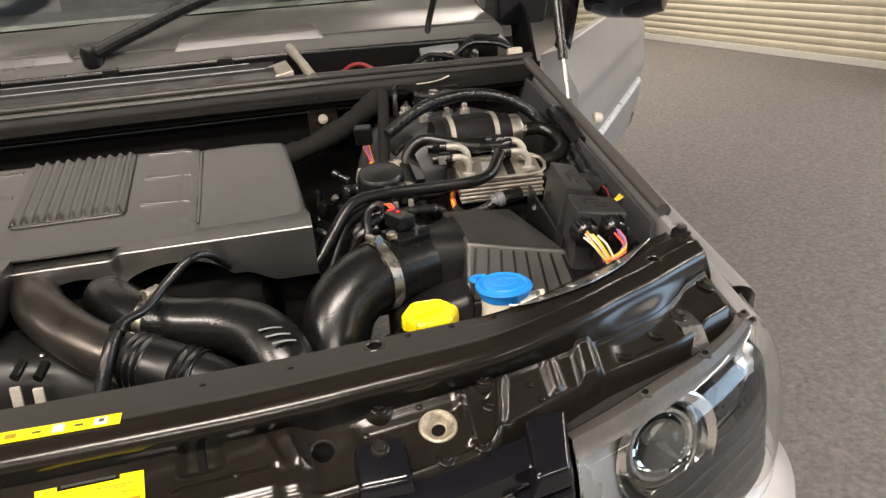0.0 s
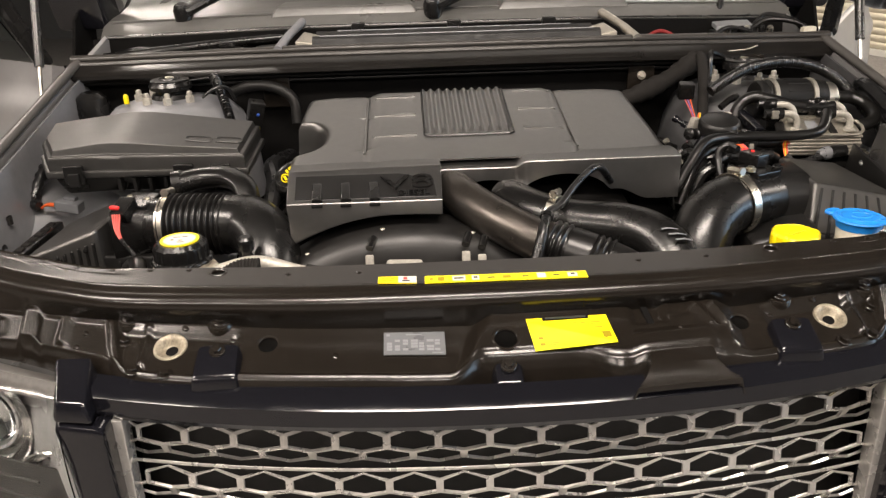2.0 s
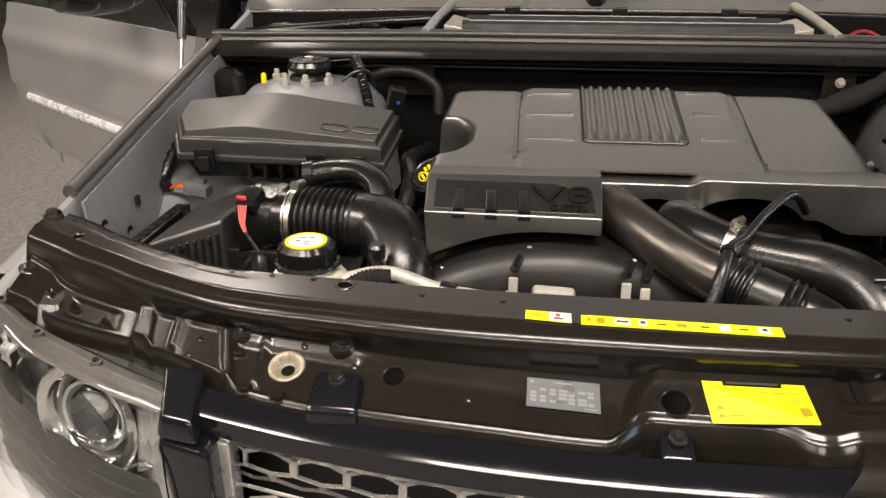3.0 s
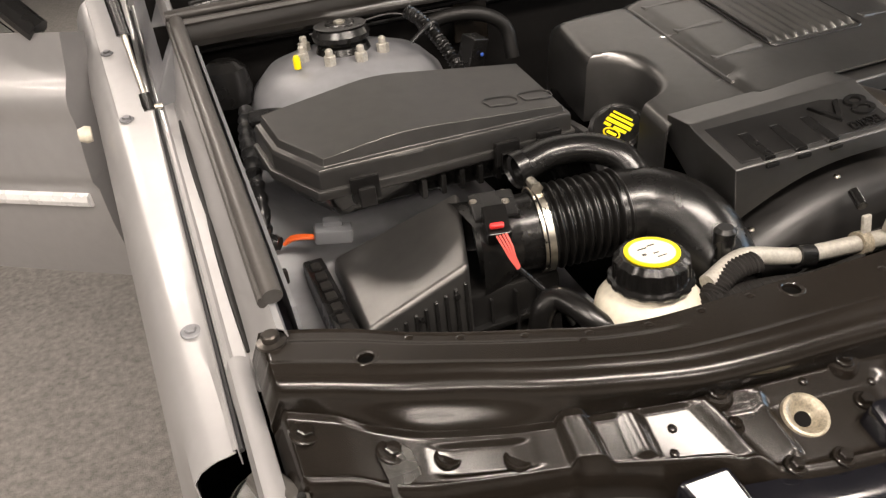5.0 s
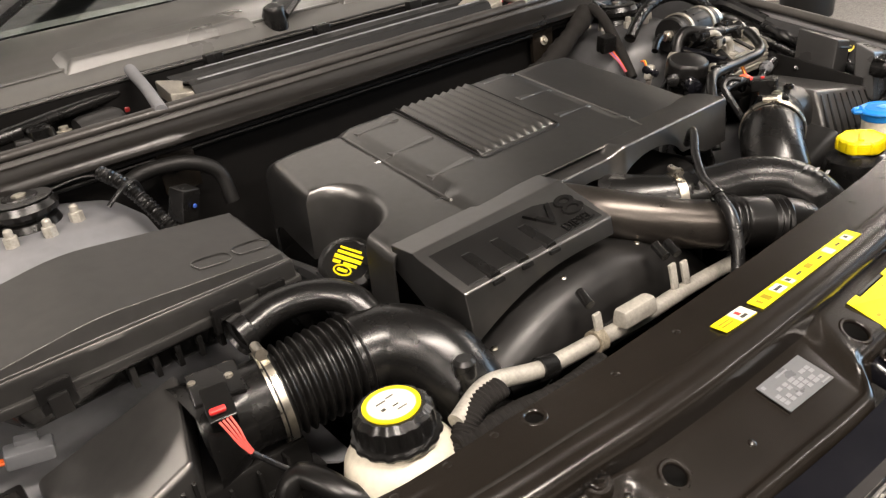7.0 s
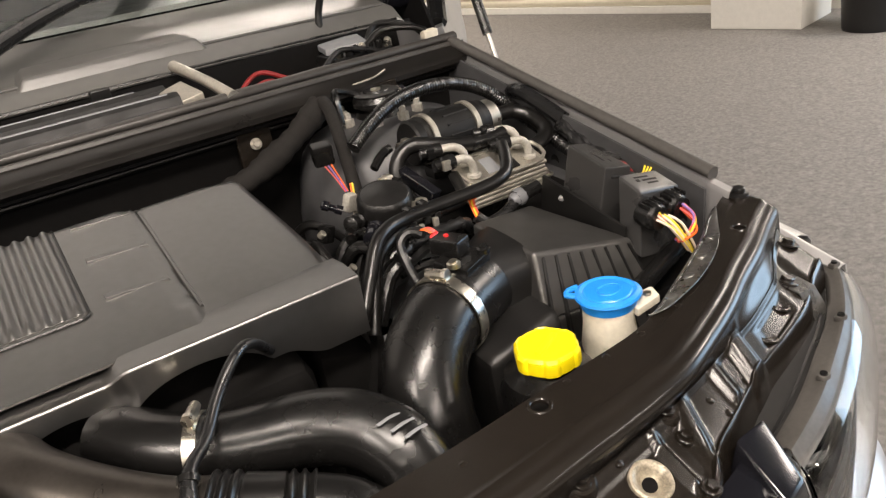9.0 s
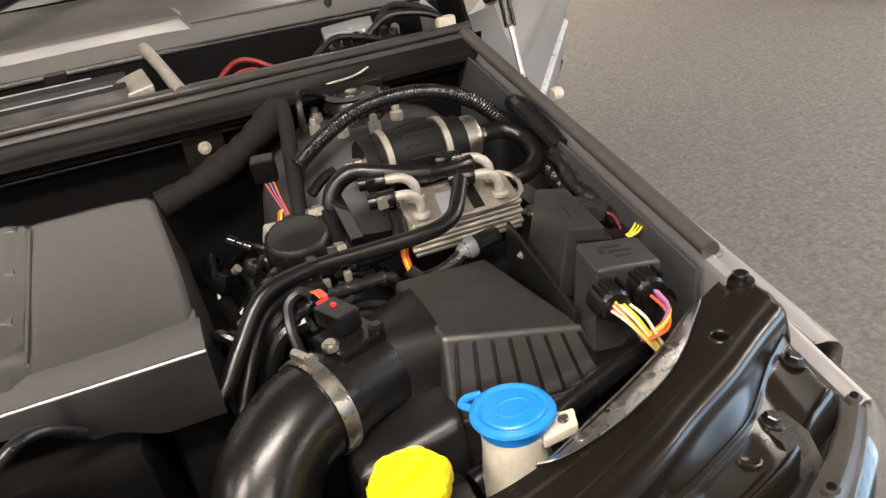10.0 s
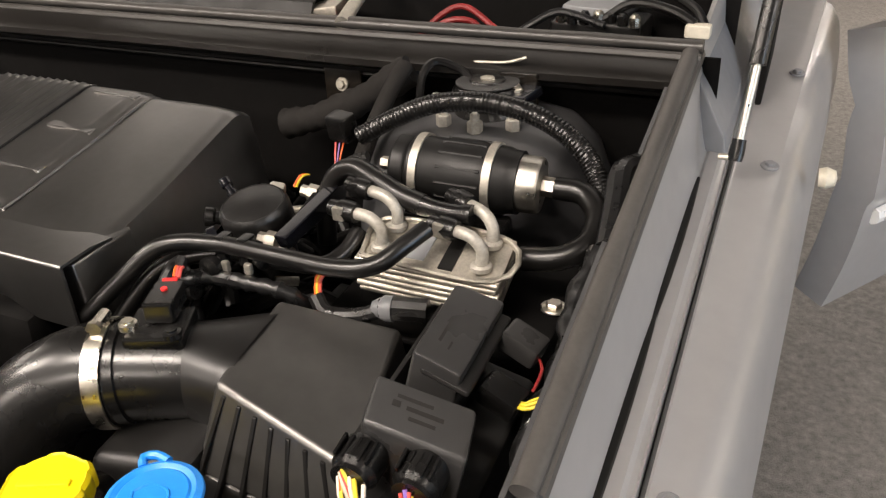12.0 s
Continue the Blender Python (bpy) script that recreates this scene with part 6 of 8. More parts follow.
part("bleed_valve", lathe([(0, 0), (0.010, 0), (0.010, 0.012), (0.0075, 0.013), (0.0075, 0.030), (0.011, 0.031), (0.0115, 0.046), (0.008, 0.050), (0, 0.050)], Matrix.Translation((-0.346, 0.176, 0.975)), 18), SATIN, rail_t, "black plastic bleed valve")
part("valve_body", tube([(-0.346, 0.176, 0.955), (-0.352, 0.172, 0.975)], 0.010, 12), WHITE, rail_t)
part("corner_joint", lathe([(0, 0), (0.013, 0), (0.013, 0.02), (0, 0.02)], along((-0.245, 0.159, 0.968), (-0.28, 0.162, 0.976)), 16), SATIN, rail_t)
part("feed_hose", tube([(-0.40, 0.135, 0.975), (-0.33, 0.135, 0.968), (-0.26, 0.135, 0.955), (-0.19, 0.14, 0.95)], lambda s, d: 0.0105 + 0.0012 * math.sin(d * 900), 12, step=0.002), SLEEVE, rail_t, "ribbed grey feed hose")
part("end_hose", tube([(0.115, 0.167, 0.932), (0.15, 0.170, 0.925), (0.19, 0.172, 0.90)], 0.014, 12), HOSE, rail_t)


# ---- things in the bay, driver's side (negative x) ----
# fuse box
fuse = thing("fuse_box", (-0.56, 0.47, 0.97), "black plastic fuse box with a sloping lid and side clips", "fuse box")
CORNERS = [Vector(p) for p in ((-0.742, 0.532, 1.108), (-0.736, 0.468, 1.098), (-0.700, 0.398, 1.090), (-0.600, 0.390, 1.092), (-0.385, 0.412, 1.080), (-0.380, 0.550, 1.096), (-0.587, 0.556, 1.112))]


def eased(a, c, b):
    """Five points that round the corner c between a and b."""
    return [a.lerp(c, t).lerp(c.lerp(b, t), t) for t in (0.0, 0.25, 0.5, 0.75, 1.0)]


def folded(pts):
    """The outline with its two fold corners, the fourth and the seventh, rounded."""
    return pts[:3] + eased(pts[3].lerp(pts[2], 0.30), pts[3], pts[3].lerp(pts[4], 0.16)) + pts[4:6] + eased(pts[6].lerp(pts[5], 0.16), pts[6], pts[6].lerp(pts[0], 0.22))


def shrunk(pts, d, dz):
    c = sum(CORNERS, Vector()) / len(CORNERS)
    return [p + (Vector((c.x, c.y, p.z)) - p).normalized() * d + Vector((0, 0, dz)) for p in pts]


def lid_shell(rings):
    """Walls between the rings and a top softly folded between its rounded corners."""
    bm = bmesh.new()
    vs = [[bm.verts.new(p) for p in r] for r in rings]
    n = len(vs[0])
    for r0, r1 in zip(vs, vs[1:]):
        for k in range(n):
            bm.faces.new((r0[k], r0[(k + 1) % n], r1[(k + 1) % n], r1[k]))
    t = vs[-1]
    bm.faces.new((t[14], t[0], t[1], t[2], t[3]))
    for k in range(4):
        bm.faces.new((t[3 + k], t[4 + k], t[13 - k], t[14 - k]))
    bm.faces.new((t[7], t[8], t[9], t[10]))
    bmesh.ops.recalc_face_normals(bm, faces=bm.faces)
    bev(bm, [e for e in bm.edges if len(e.link_faces) == 2 and e.calc_face_angle(0) > radians(20)], 0.0018, 2)
    return bm


top = shrunk(CORNERS, 0.011, 0.011)
for k, dz in ((3, 0.010), (6, 0.011), (0, 0.001)):
    top[k].z += dz
rings = [[p + Vector((0, 0, -0.026)) for p in CORNERS], [p + Vector((0, 0, -0.004)) for p in CORNERS], shrunk(CORNERS, 0.002, 0.001), shrunk(CORNERS, 0.008, 0.002), top]
part("lid", lid_shell([folded(r) for r in rings]), DUSTY, fuse, "smooth folded lid", sharp=40)
part("lid_flange", solid8([p + Vector((0, 0, -0.034)) for p in shrunk(CORNERS, -0.006, 0)], [p + Vector((0, 0, -0.022)) for p in shrunk(CORNERS, -0.006, 0)], 0.003), DUSTY, fuse)
part("lower_body", solid8([p + Vector((0, 0, -0.066)) for p in shrunk(CORNERS, 0.022, 0)], [p + Vector((0, 0, -0.033)) for p in shrunk(CORNERS, 0.006, 0)], 0.006), SATIN, fuse)
for i, t in ((2, 0.45), (3, 0.55), (3, 0.82)):
    a, b = CORNERS[i], CORNERS[i + 1]
    p = a.lerp(b, t)
    d = (b - a).normalized()
    r = d.to_track_quat("X", "Z").to_matrix().to_4x4()
    part("clip", box(p + Vector((0, -0.010, -0.026)), (0.032, 0.009, 0.030), 0.002, r), SATIN, fuse)
    part("clip_tongue", box(p + Vector((0, -0.016, -0.034)), (0.018, 0.005, 0.022), 0.0015, r), PLASTIC, fuse)
for t in steps(0.06, 0.96, 8):
    p = CORNERS[3].lerp(CORNERS[4], t)
    part("rib", solid8([p + Vector((-0.003, -0.004, -0.06)), p + Vector((0.003, -0.004, -0.06)), p + Vector((0.003, 0.02, -0.06)), p + Vector((-0.003, 0.02, -0.06))], [p + Vector((-0.003, -0.006, -0.036)), p + Vector((0.003, -0.006, -0.036)), p + Vector((0.003, 0.02, -0.036)), p + Vector((-0.003, 0.02, -0.036))], 0.001), SATIN, fuse)
fold_n = (top[4] - top[3]).cross(top[5] - top[3]).normalized()
for ex, ey in ((-0.464, 0.440), (-0.415, 0.446)):
    outline = []
    for dx, dy in ((-0.018, -0.009), (0.018, -0.007), (0.018, 0.011), (-0.018, 0.009), (-0.018, -0.009)):
        p = Vector((ex + dx, ey + dy, 0))
        p.z = top[3].z - ((p.x - top[3].x) * fold_n.x + (p.y - top[3].y) * fold_n.y) / fold_n.z + 0.0008
        outline.append(p)
    part("emboss", tube(outline, 0.0010, 6, step=0.004), DUSTY, fuse)

# air filter box: a sloped wedge with ribbed walls
air_l = thing("air_filter_box", (-0.63, 0.32, 0.80), "black wedge-shaped air filter box with ribbed sides", "air filter box", "air filter boxes")
T = [Vector(p) for p in ((-0.697, 0.424, 0.970), (-0.552, 0.376, 1.038), (-0.590, 0.264, 1.011), (-0.706, 0.262, 0.970))]
low = [Vector((p.x, p.y, 0.80)) for p in T]
low[0] += Vector((-0.02, 0.02, 0))
part("housing", solid8(low, T, 0.007, 3), DUSTY_LIT, air_l, sharp=30)
part("front_body", solid8([(-0.60, 0.270, 0.82), (-0.468, 0.282, 0.82), (-0.468, 0.37, 0.82), (-0.60, 0.37, 0.82)], [(-0.60, 0.270, 0.968), (-0.474, 0.285, 0.955), (-0.474, 0.37, 0.955), (-0.60, 0.37, 0.968)], 0.006), PLASTIC, air_l)
part("body_flange", solid8([(-0.60, 0.262, 0.918), (-0.465, 0.275, 0.912), (-0.465, 0.30, 0.912), (-0.60, 0.30, 0.918)], [(-0.60, 0.262, 0.926), (-0.465, 0.275, 0.920), (-0.465, 0.30, 0.920), (-0.60, 0.30, 0.926)], 0.002), SATIN, air_l)
for x in (-0.565, -0.535, -0.505):
    part("body_rib", solid8([(x - 0.0015, 0.264, 0.85), (x + 0.0015, 0.264, 0.85), (x + 0.0015, 0.29, 0.85), (x - 0.0015, 0.29, 0.85)], [(x - 0.0015, 0.270, 0.955), (x + 0.0015, 0.270, 0.955), (x + 0.0015, 0.29, 0.955), (x - 0.0015, 0.29, 0.955)], 0.0006), PLASTIC, air_l)


def mouth(k, t):
    """From the sensor tube (t = 0) to the squarer outlet of the housing (t = 1)."""
    ca, sa = math.cos(2 * math.pi * k), math.sin(2 * math.pi * k)
    ring = Vector((-0.512, 0.315, 0.998)) + 0.0436 * (ca * Vector((-0.24, -0.97, 0)) + sa * Vector((0, 0, 1)))
    sq = (abs(ca) ** 5 + abs(sa) ** 5) ** -0.2
    return ring.lerp(Vector((-0.570, 0.322 - 0.050 * ca * sq, 0.990 + 0.045 * sa * sq)), ramp01(t * 1.4))


part("outlet", grid(mouth, steps(0, 1, 64), steps(0, 1, 12)), SATIN, air_l, "squared outlet of the housing", sharp=50)
part("lower_flange", solid8([p + (p - Vector((-0.63, 0.31, p.z))).normalized() * 0.010 + Vector((0, 0, 0.10)) for p in low], [p + (p - Vector((-0.63, 0.31, p.z))).normalized() * 0.010 + Vector((0, 0, 0.112)) for p in low], 0.003), SATIN, air_l)
for t in steps(0.06, 0.95, 9):
    p = T[3].lerp(T[2], t)
    part("rib", solid8([p + Vector((-0.002, -0.006, -0.10)), p + Vector((0.002, -0.006, -0.10)), p + Vector((0.002, 0.01, -0.10)), p + Vector((-0.002, 0.01, -0.10))], [p + Vector((-0.002, -0.003, -0.018)), p + Vector((0.002, -0.003, -0.018)), p + Vector((0.002, 0.01, -0.014)), p + Vector((-0.002, 0.01, -0.014))], 0.0008), PLASTIC, air_l)
for t in (0.15, 0.5, 0.85):
    p = T[3].lerp(T[2], t) + Vector((0, -0.004, -0.024))
    part("clip_pin", lathe([(0, 0), (0.0035, 0), (0.003, 0.003), (0, 0.0035)], along(p, p + Vector((0, -1, 0.2))), 10), SATIN, air_l)
# ladder of vents on the outer edge
va, vb = Vector((-0.722, 0.428, 0.968)), Vector((-0.722, 0.252, 0.969))
part("vent_bar", solid8([va + Vector((-0.014, 0, -0.05)), va + Vector((0.014, 0, -0.05)), vb + Vector((0.014, 0, -0.05)), vb + Vector((-0.014, 0, -0.05))], [va + Vector((-0.012, 0, 0.004)), va + Vector((0.012, 0, 0.004)), vb + Vector((0.012, 0, 0.004)), vb + Vector((-0.012, 0, 0.004))], 0.003), SATIN, air_l)
for t in steps(0.12, 0.90, 6):
    part("vent", box(va.lerp(vb, t) + Vector((0, 0, 0.004)), (0.012, 0.014, 0.006), 0.0015), SLEEVE, air_l)

# air flow sensor, corrugated hose and elbow
duct = thing("intake_hose", (-0.43, 0.29, 0.86), "black corrugated intake hose with a smooth elbow and steel clamp", "intake hose", "intake hoses")
part("sensor_tube", tube([(-0.556, 0.328, 0.995), (-0.530, 0.320, 0.997), (-0.488, 0.309, 1.000)], 0.043, 32), SATIN, duct)
part("sensor_base", box((-0.535, 0.318, 1.036), (0.050, 0.050, 0.012), 0.003, pose(0, 0, 0, 8, 0, -14)), SATIN, duct)
part("sensor_head", box((-0.548, 0.284, 1.036), (0.026, 0.040, 0.020), 0.003, pose(0, 0, 0, 24, 0, -14)), SATIN, duct)
part("red_catch", box((-0.555, 0.267, 1.045), (0.015, 0.006, 0.006), 0.002, pose(0, 0, 0, 24, 0, -14)), RED, duct, "red plastic catch")
for dx, dy in ((-0.018, 0.016), (0.013, 0.000), (0.02, 0.02)):
    part("screw", lathe([(0, 0), (0.005, 0), (0.004, 0.003), (0, 0.003)], Matrix.Translation((-0.535 + dx, 0.315 + dy, 1.041)), 10), STEEL, duct)
for k in range(4):
    part("sensor_wire", tube([(-0.558 + 0.0035 * k, 0.262, 1.036), (-0.555 + 0.003 * k, 0.252, 1.026), (-0.552 + 0.002 * k, 0.246, 1.016), (-0.546 + 0.001 * k, 0.242, 1.004)], 0.0012, 6), RED_WIRE, duct, "pinkish red wire")
part("sensor_loom", tube([(-0.545, 0.242, 1.004), (-0.530, 0.236, 0.985), (-0.512, 0.228, 0.962), (-0.495, 0.22, 0.93)], 0.0030, 8), TAPE, duct)
CORR = [(-0.492, 0.310, 1.000), (-0.445, 0.302, 1.002), (-0.395, 0.296, 1.002)]
part("bellows", tube(CORR, lambda s, d: 0.0455 + 0.0035 * math.sin(2 * math.pi * 10.5 * s), 36, step=0.0009), HOSE, duct, sharp=80)
part("elbow", tube([(-0.398, 0.297, 1.002), (-0.362, 0.285, 1.002), (-0.333, 0.252, 0.990), (-0.322, 0.215, 0.955), (-0.322, 0.198, 0.90), (-0.322, 0.19, 0.84)], lambda s, d: 0.0465 - 0.002 * s, 36), SATIN, duct)
clamp_band((-0.486, 0.309, 1.000), (1, -0.2, 0.05), 0.0462, duct, 0.013, (-0.3, 0.2, 1))
# breather snorkel from behind the hose
part("snorkel", tube([(-0.478, 0.362, 1.052), (-0.440, 0.366, 1.058), (-0.400, 0.352, 1.060), (-0.372, 0.325, 1.052), (-0.362, 0.300, 1.030)], lambda s, d: 0.019 + 0.002 * (1 - s), 20, flat=0.85), SATIN, duct)
part("snorkel_mouth", lathe([(0.014, 0.006), (0.020, 0.004), (0.0215, 0), (0.0215, 0.014), (0.019, 0.016), (0.014, 0.016), (0.014, 0.006)], along((-0.490, 0.360, 1.050), (-0.44, 0.365, 1.057)), 24), SATIN, duct)

# expansion reservoir
res = thing("coolant_reservoir", (-0.436, 0.172, 0.84), "milky white fluid reservoir with a black ribbed screw cap", "reservoir")
cm = Matrix.Translation((-0.436, 0.172, 0))
part("tank", lathe([(0, 0.84), (0.052, 0.84), (0.056, 0.86), (0.056, 0.958), (0.053, 0.972), (0.045, 0.983), (0.036, 0.988), (0.033, 0.997), (0, 0.997)], cm, 40), CREAM, res, "milky plastic tank")
part("outlet", tube([(-0.395, 0.160, 0.955), (-0.372, 0.150, 0.968), (-0.350, 0.145, 0.962)], 0.009, 12), CREAM, res)
cap = part("cap", lathe([(0, 0.995), (0.0405, 0.995), (0.0415, 0.9975), (0.0405, 1.000), (0.0365, 1.001), (0.0365, 1.014), (0.0355, 1.020), (0.030, 1.0255), (0, 1.0255)], cm, 96, wave=lambda t: 1 + 0.035 * (1 if math.cos(16 * t) > 0.1 else 0)), SATIN, res, "black ribbed cap", sharp=25)
part("cap_ring", lathe([(0.0225, 1.0252), (0.0225, 1.0272), (0.0268, 1.0272), (0.0268, 1.0252), (0.0225, 1.0252)], cm, 40), YELLOW, cap, "yellow ring")
bm = lathe([(0, 1.0252), (0.0226, 1.0252), (0.0226, 1.0268), (0, 1.0268)], cm, 40)
for k, (x, y, sx, sy) in enumerate([(-0.006, 0.008, 0.010, 0.0012), (0.005, 0.010, 0.008, 0.0012), (-0.010, -0.002, 0.004, 0.003), (0.002, -0.004, 0.006, 0.0012), (0.004, -0.011, 0.010, 0.0010)]):
    joined(bm, box((-0.436 + x, 0.172 + y, 1.0270), (sx, sy, 0.0008), 0), 1)
part("cap_label", bm, [LABEL_WHITE, INK], cap, "white printed disc", smooth=False)
part("hose", tube([(-0.536, 0.219, 0.9), (-0.536, 0.219, 0.935), (-0.53, 0.218, 0.965), (-0.517, 0.214, 0.975), (-0.508, 0.192, 0.975), (-0.497, 0.168, 0.965), (-0.467, 0.148, 0.94)], 0.0125, 16), HOSE, res, "thick black hose beside the tank")
part("braided_sleeve", tube([(-0.415, 0.118, 0.958), (-0.385, 0.140, 0.978), (-0.355, 0.150, 0.990), (-0.325, 0.150, 0.992)], lambda s, d: 0.012 + 0.0012 * math.sin(d * 1400), 14, step=0.0012, flat=0.7), SLEEVE, res, "grey woven sleeve")

# wing loom, connectors behind the fuse box
loom = thing("wing_loom", (-0.75, 0.5, 0.98), "taped black cable loom along the wing", "cable loom", "looms")
part("loom", tube([(-0.735, 0.66, 1.085), (-0.748, 0.60, 1.07), (-0.755, 0.53, 1.055), (-0.760, 0.48, 1.03), (-0.765, 0.455, 1.00), (-0.752, 0.442, 0.995)], lambda s, d: 0.0095 + 0.0015 * math.sin(80 * s), 10), TAPE, loom)
part("side_loom", tube([(-0.735, 0.62, 1.085), (-0.70, 0.60, 1.088), (-0.665, 0.575, 1.080), (-0.63, 0.57, 1.06)], 0.011, 10), TAPE, loom)
for k in range(3):
    part("orange_wire", tube([(-0.748, 0.442, 0.992), (-0.738, 0.438 + 0.003 * k, 0.998), (-0.726, 0.433 + 0.003 * k, 0.999), (-0.714, 0.428 + 0.003 * k, 0.998)], 0.0022, 6), ORANGE, loom, "bright orange wire")
part("connector", box((-0.692, 0.424, 1.000), (0.044, 0.022, 0.018), 0.003, pose(0, 0, 0, 5, 8, -10)), LABEL_GREY, loom, "grey plug connector")
part("connector_clip", box((-0.690, 0.430, 1.011), (0.022, 0.012, 0.008), 0.002, pose(0, 0, 0, 5, 8, -10)), LABEL_GREY, loom)
part("white_plug", box((-0.762, 0.36, 1.0), (0.006, 0.010, 0.016), 0.002), SLEEVE, loom, "small grey plug on the inner wing")
rear = thing("rear_loom", (-0.45, 0.64, 1.0), "corrugated loom and plugs beside the strut tower", "cable loom", "looms")
part("conduit", tube([(-0.485, 0.690, 1.165), (-0.470, 0.660, 1.150), (-0.455, 0.630, 1.120), (-0.440, 0.600, 1.080), (-0.43, 0.57, 1.04)], lambda s, d: 0.0085 + 0.0014 * math.sin(d * 1100), 14, step=0.0013), SATIN, rear, "ribbed black conduit")
part("hose", tube([(-0.46, 0.722, 1.128), (-0.42, 0.715, 1.140), (-0.37, 0.700, 1.138), (-0.335, 0.690, 1.115), (-0.33, 0.68, 1.07)], 0.0105, 14), RUBBER, rear)
part("plug", box((-0.405, 0.655, 1.100), (0.030, 0.030, 0.046), 0.004, pose(0, 0, 0, 10, 12, 20)), SATIN, rear)
part("blue_lock", box((-0.398, 0.638, 1.098), (0.006, 0.004, 0.006), 0.002, pose(0, 0, 0, 10, 12, 20)), BLUE_WIRE, rear, "blue plug lock")
part("earth_wire", tube([(-0.50, 0.640, 1.135), (-0.475, 0.645, 1.150), (-0.455, 0.66, 1.148), (-0.445, 0.675, 1.12)], 0.003, 8), TAPE, rear)
part("thin_pipe", tube([(-0.62, 0.725, 1.150), (-0.56, 0.728, 1.152), (-0.50, 0.722, 1.158), (-0.470, 0.705, 1.150)], 0.0013, 8), UNIT, rear, "thin steel pipe")
part("yellow_plug", box((-0.405, 0.668, 1.065), (0.005, 0.005, 0.007), 0.002), YELLOW_WIRE, rear, "small yellow plug")
part("turret_pod", lathe([(0, 0), (0.030, 0), (0.034, 0.02), (0.030, 0.05), (0.018, 0.06), (0, 0.06)], Matrix.Translation((-0.745, 0.735, 1.075)), 20), SATIN, rear)
for side in (1, -1):
    bk = thing("bulkhead_bracket", (side * 0.373, 0.735, 1.08), "black steel bracket with a bright bolt on the bulkhead", "bracket", "bulkhead brackets")
    part("plate", box((side * 0.373, 0.735, 1.13), (0.055, 0.012, 0.075), 0.003), BLACK_PAINT, bk)
    placed("bolt", to_mesh("bolt", hex_bolt(0.006, 0.009, 0.006), CAST), bk, along((side * 0.373, 0.728, 1.132), (side * 0.373, 0.60, 1.16)))

# ---- charge-air hoses crossing in front of the engine ----
ha = thing("charge_hose", (0.08, 0.19, 0.88), "dark metal charge pipe with a ribbed rubber joint", "charge hose", "charge hoses")
part("pipe", tube([(-0.045, 0.330, 1.035), (-0.025, 0.280, 1.030), (0.015, 0.232, 1.015), (0.060, 0.195, 1.000), (0.100, 0.172, 0.992)], 0.0315, 28), PIPE, ha)
part("joint", tube([(0.090, 0.178, 0.994), (0.130, 0.155, 0.985), (0.165, 0.137, 0.976)], lambda s, d: 0.034 + 0.0022 * (math.sin(2 * math.pi * 3 * s / 0.32) if s < 0.32 or s > 0.72 else 0), 28, step=0.0015), HOSE, ha)
part("end", tube([(0.160, 0.140, 0.978), (0.190, 0.122, 0.965), (0.212, 0.105, 0.935), (0.22, 0.095, 0.89)], 0.0325, 28), SATIN, ha)
hb = thing("charge_hose", (0.2, 0.2, 0.86), "thick glossy black charge-air hose with a steel clamp", "charge hose", "charge hoses")
part("hose", tube([(0.040, 0.330, 1.015), (0.075, 0.282, 1.010), (0.110, 0.252, 1.005), (0.160, 0.228, 1.003), (0.205, 0.208, 1.002), (0.240, 0.178, 0.995), (0.260, 0.142, 0.975), (0.266, 0.112, 0.935), (0.268, 0.098, 0.88)], lambda s, d: 0.0335 + 0.003 * ramp01((s - 0.3) / 0.3), 30), SATIN, hb)
clamp_band((0.107, 0.254, 1.005), (0.85, -0.5, -0.05), 0.0335, hb, 0.012, (0, 0.1, 1))
for k in range(3):
    part("white_print", tube([(0.238 + 0.007 * k, 0.142 - 0.011 * k, 1.0235 - 0.004 * k), (0.252 + 0.007 * k, 0.146 - 0.011 * k, 1.0225 - 0.004 * k), (0.266 + 0.006 * k, 0.151 - 0.011 * k, 1.0180 - 0.004 * k)], 0.0022, 6, flat=0.4), LABEL_PALE, hb)
cb = thing("crossing_cable", (0.09, 0.2, 0.93), "glossy black taped cable over the charge hoses", "cable")
part("cable", tube([(0.205, 0.300, 1.045), (0.185, 0.280, 1.072), (0.165, 0.262, 1.078), (0.135, 0.240, 1.060), (0.110, 0.212, 1.042), (0.085, 0.180, 1.040), (0.072, 0.150, 1.020), (0.060, 0.132, 0.985), (0.04, 0.120, 0.945)], lambda s, d: 0.0055 + 0.0028 * ramp01((s - 0.5) / 0.3), 12), TAPE, cb)
part("tie", lathe([(0.008, 0), (0.0098, 0), (0.0098, 0.006), (0.008, 0.006), (0.008, 0)], along((0.083, 0.178, 1.038), (0.076, 0.160, 1.028)), 16), SATIN, cb)


# ---- things in the bay, passenger's side (positive x) ----
air_r = thing("air_filter_box", (0.57, 0.33, 0.80), "black air filter box with a sloping lid and finned front", "air filter box", "air filter boxes")
T = [Vector(p) for p in ((0.508, 0.374, 1.052), (0.518, 0.268, 1.040), (0.652, 0.246, 1.016), (0.618, 0.398, 1.032))]
low = [Vector((0.485, 0.39, 0.82)), Vector((0.470, 0.195, 0.82)), Vector((0.70, 0.215, 0.82)), Vector((0.66, 0.43, 0.82))]
mid = [T[0] + Vector((-0.006, 0, -0.06)), T[1] + Vector((-0.012, -0.030, -0.075)), T[2] + Vector((0.012, -0.018, -0.06)), T[3] + Vector((0.012, 0, -0.06))]
bm = solid8(low, mid, 0.004)
solid8(mid, T, 0.005, 3, bm)
part("housing", bm, DUSTY_LIT, air_r, sharp=30)


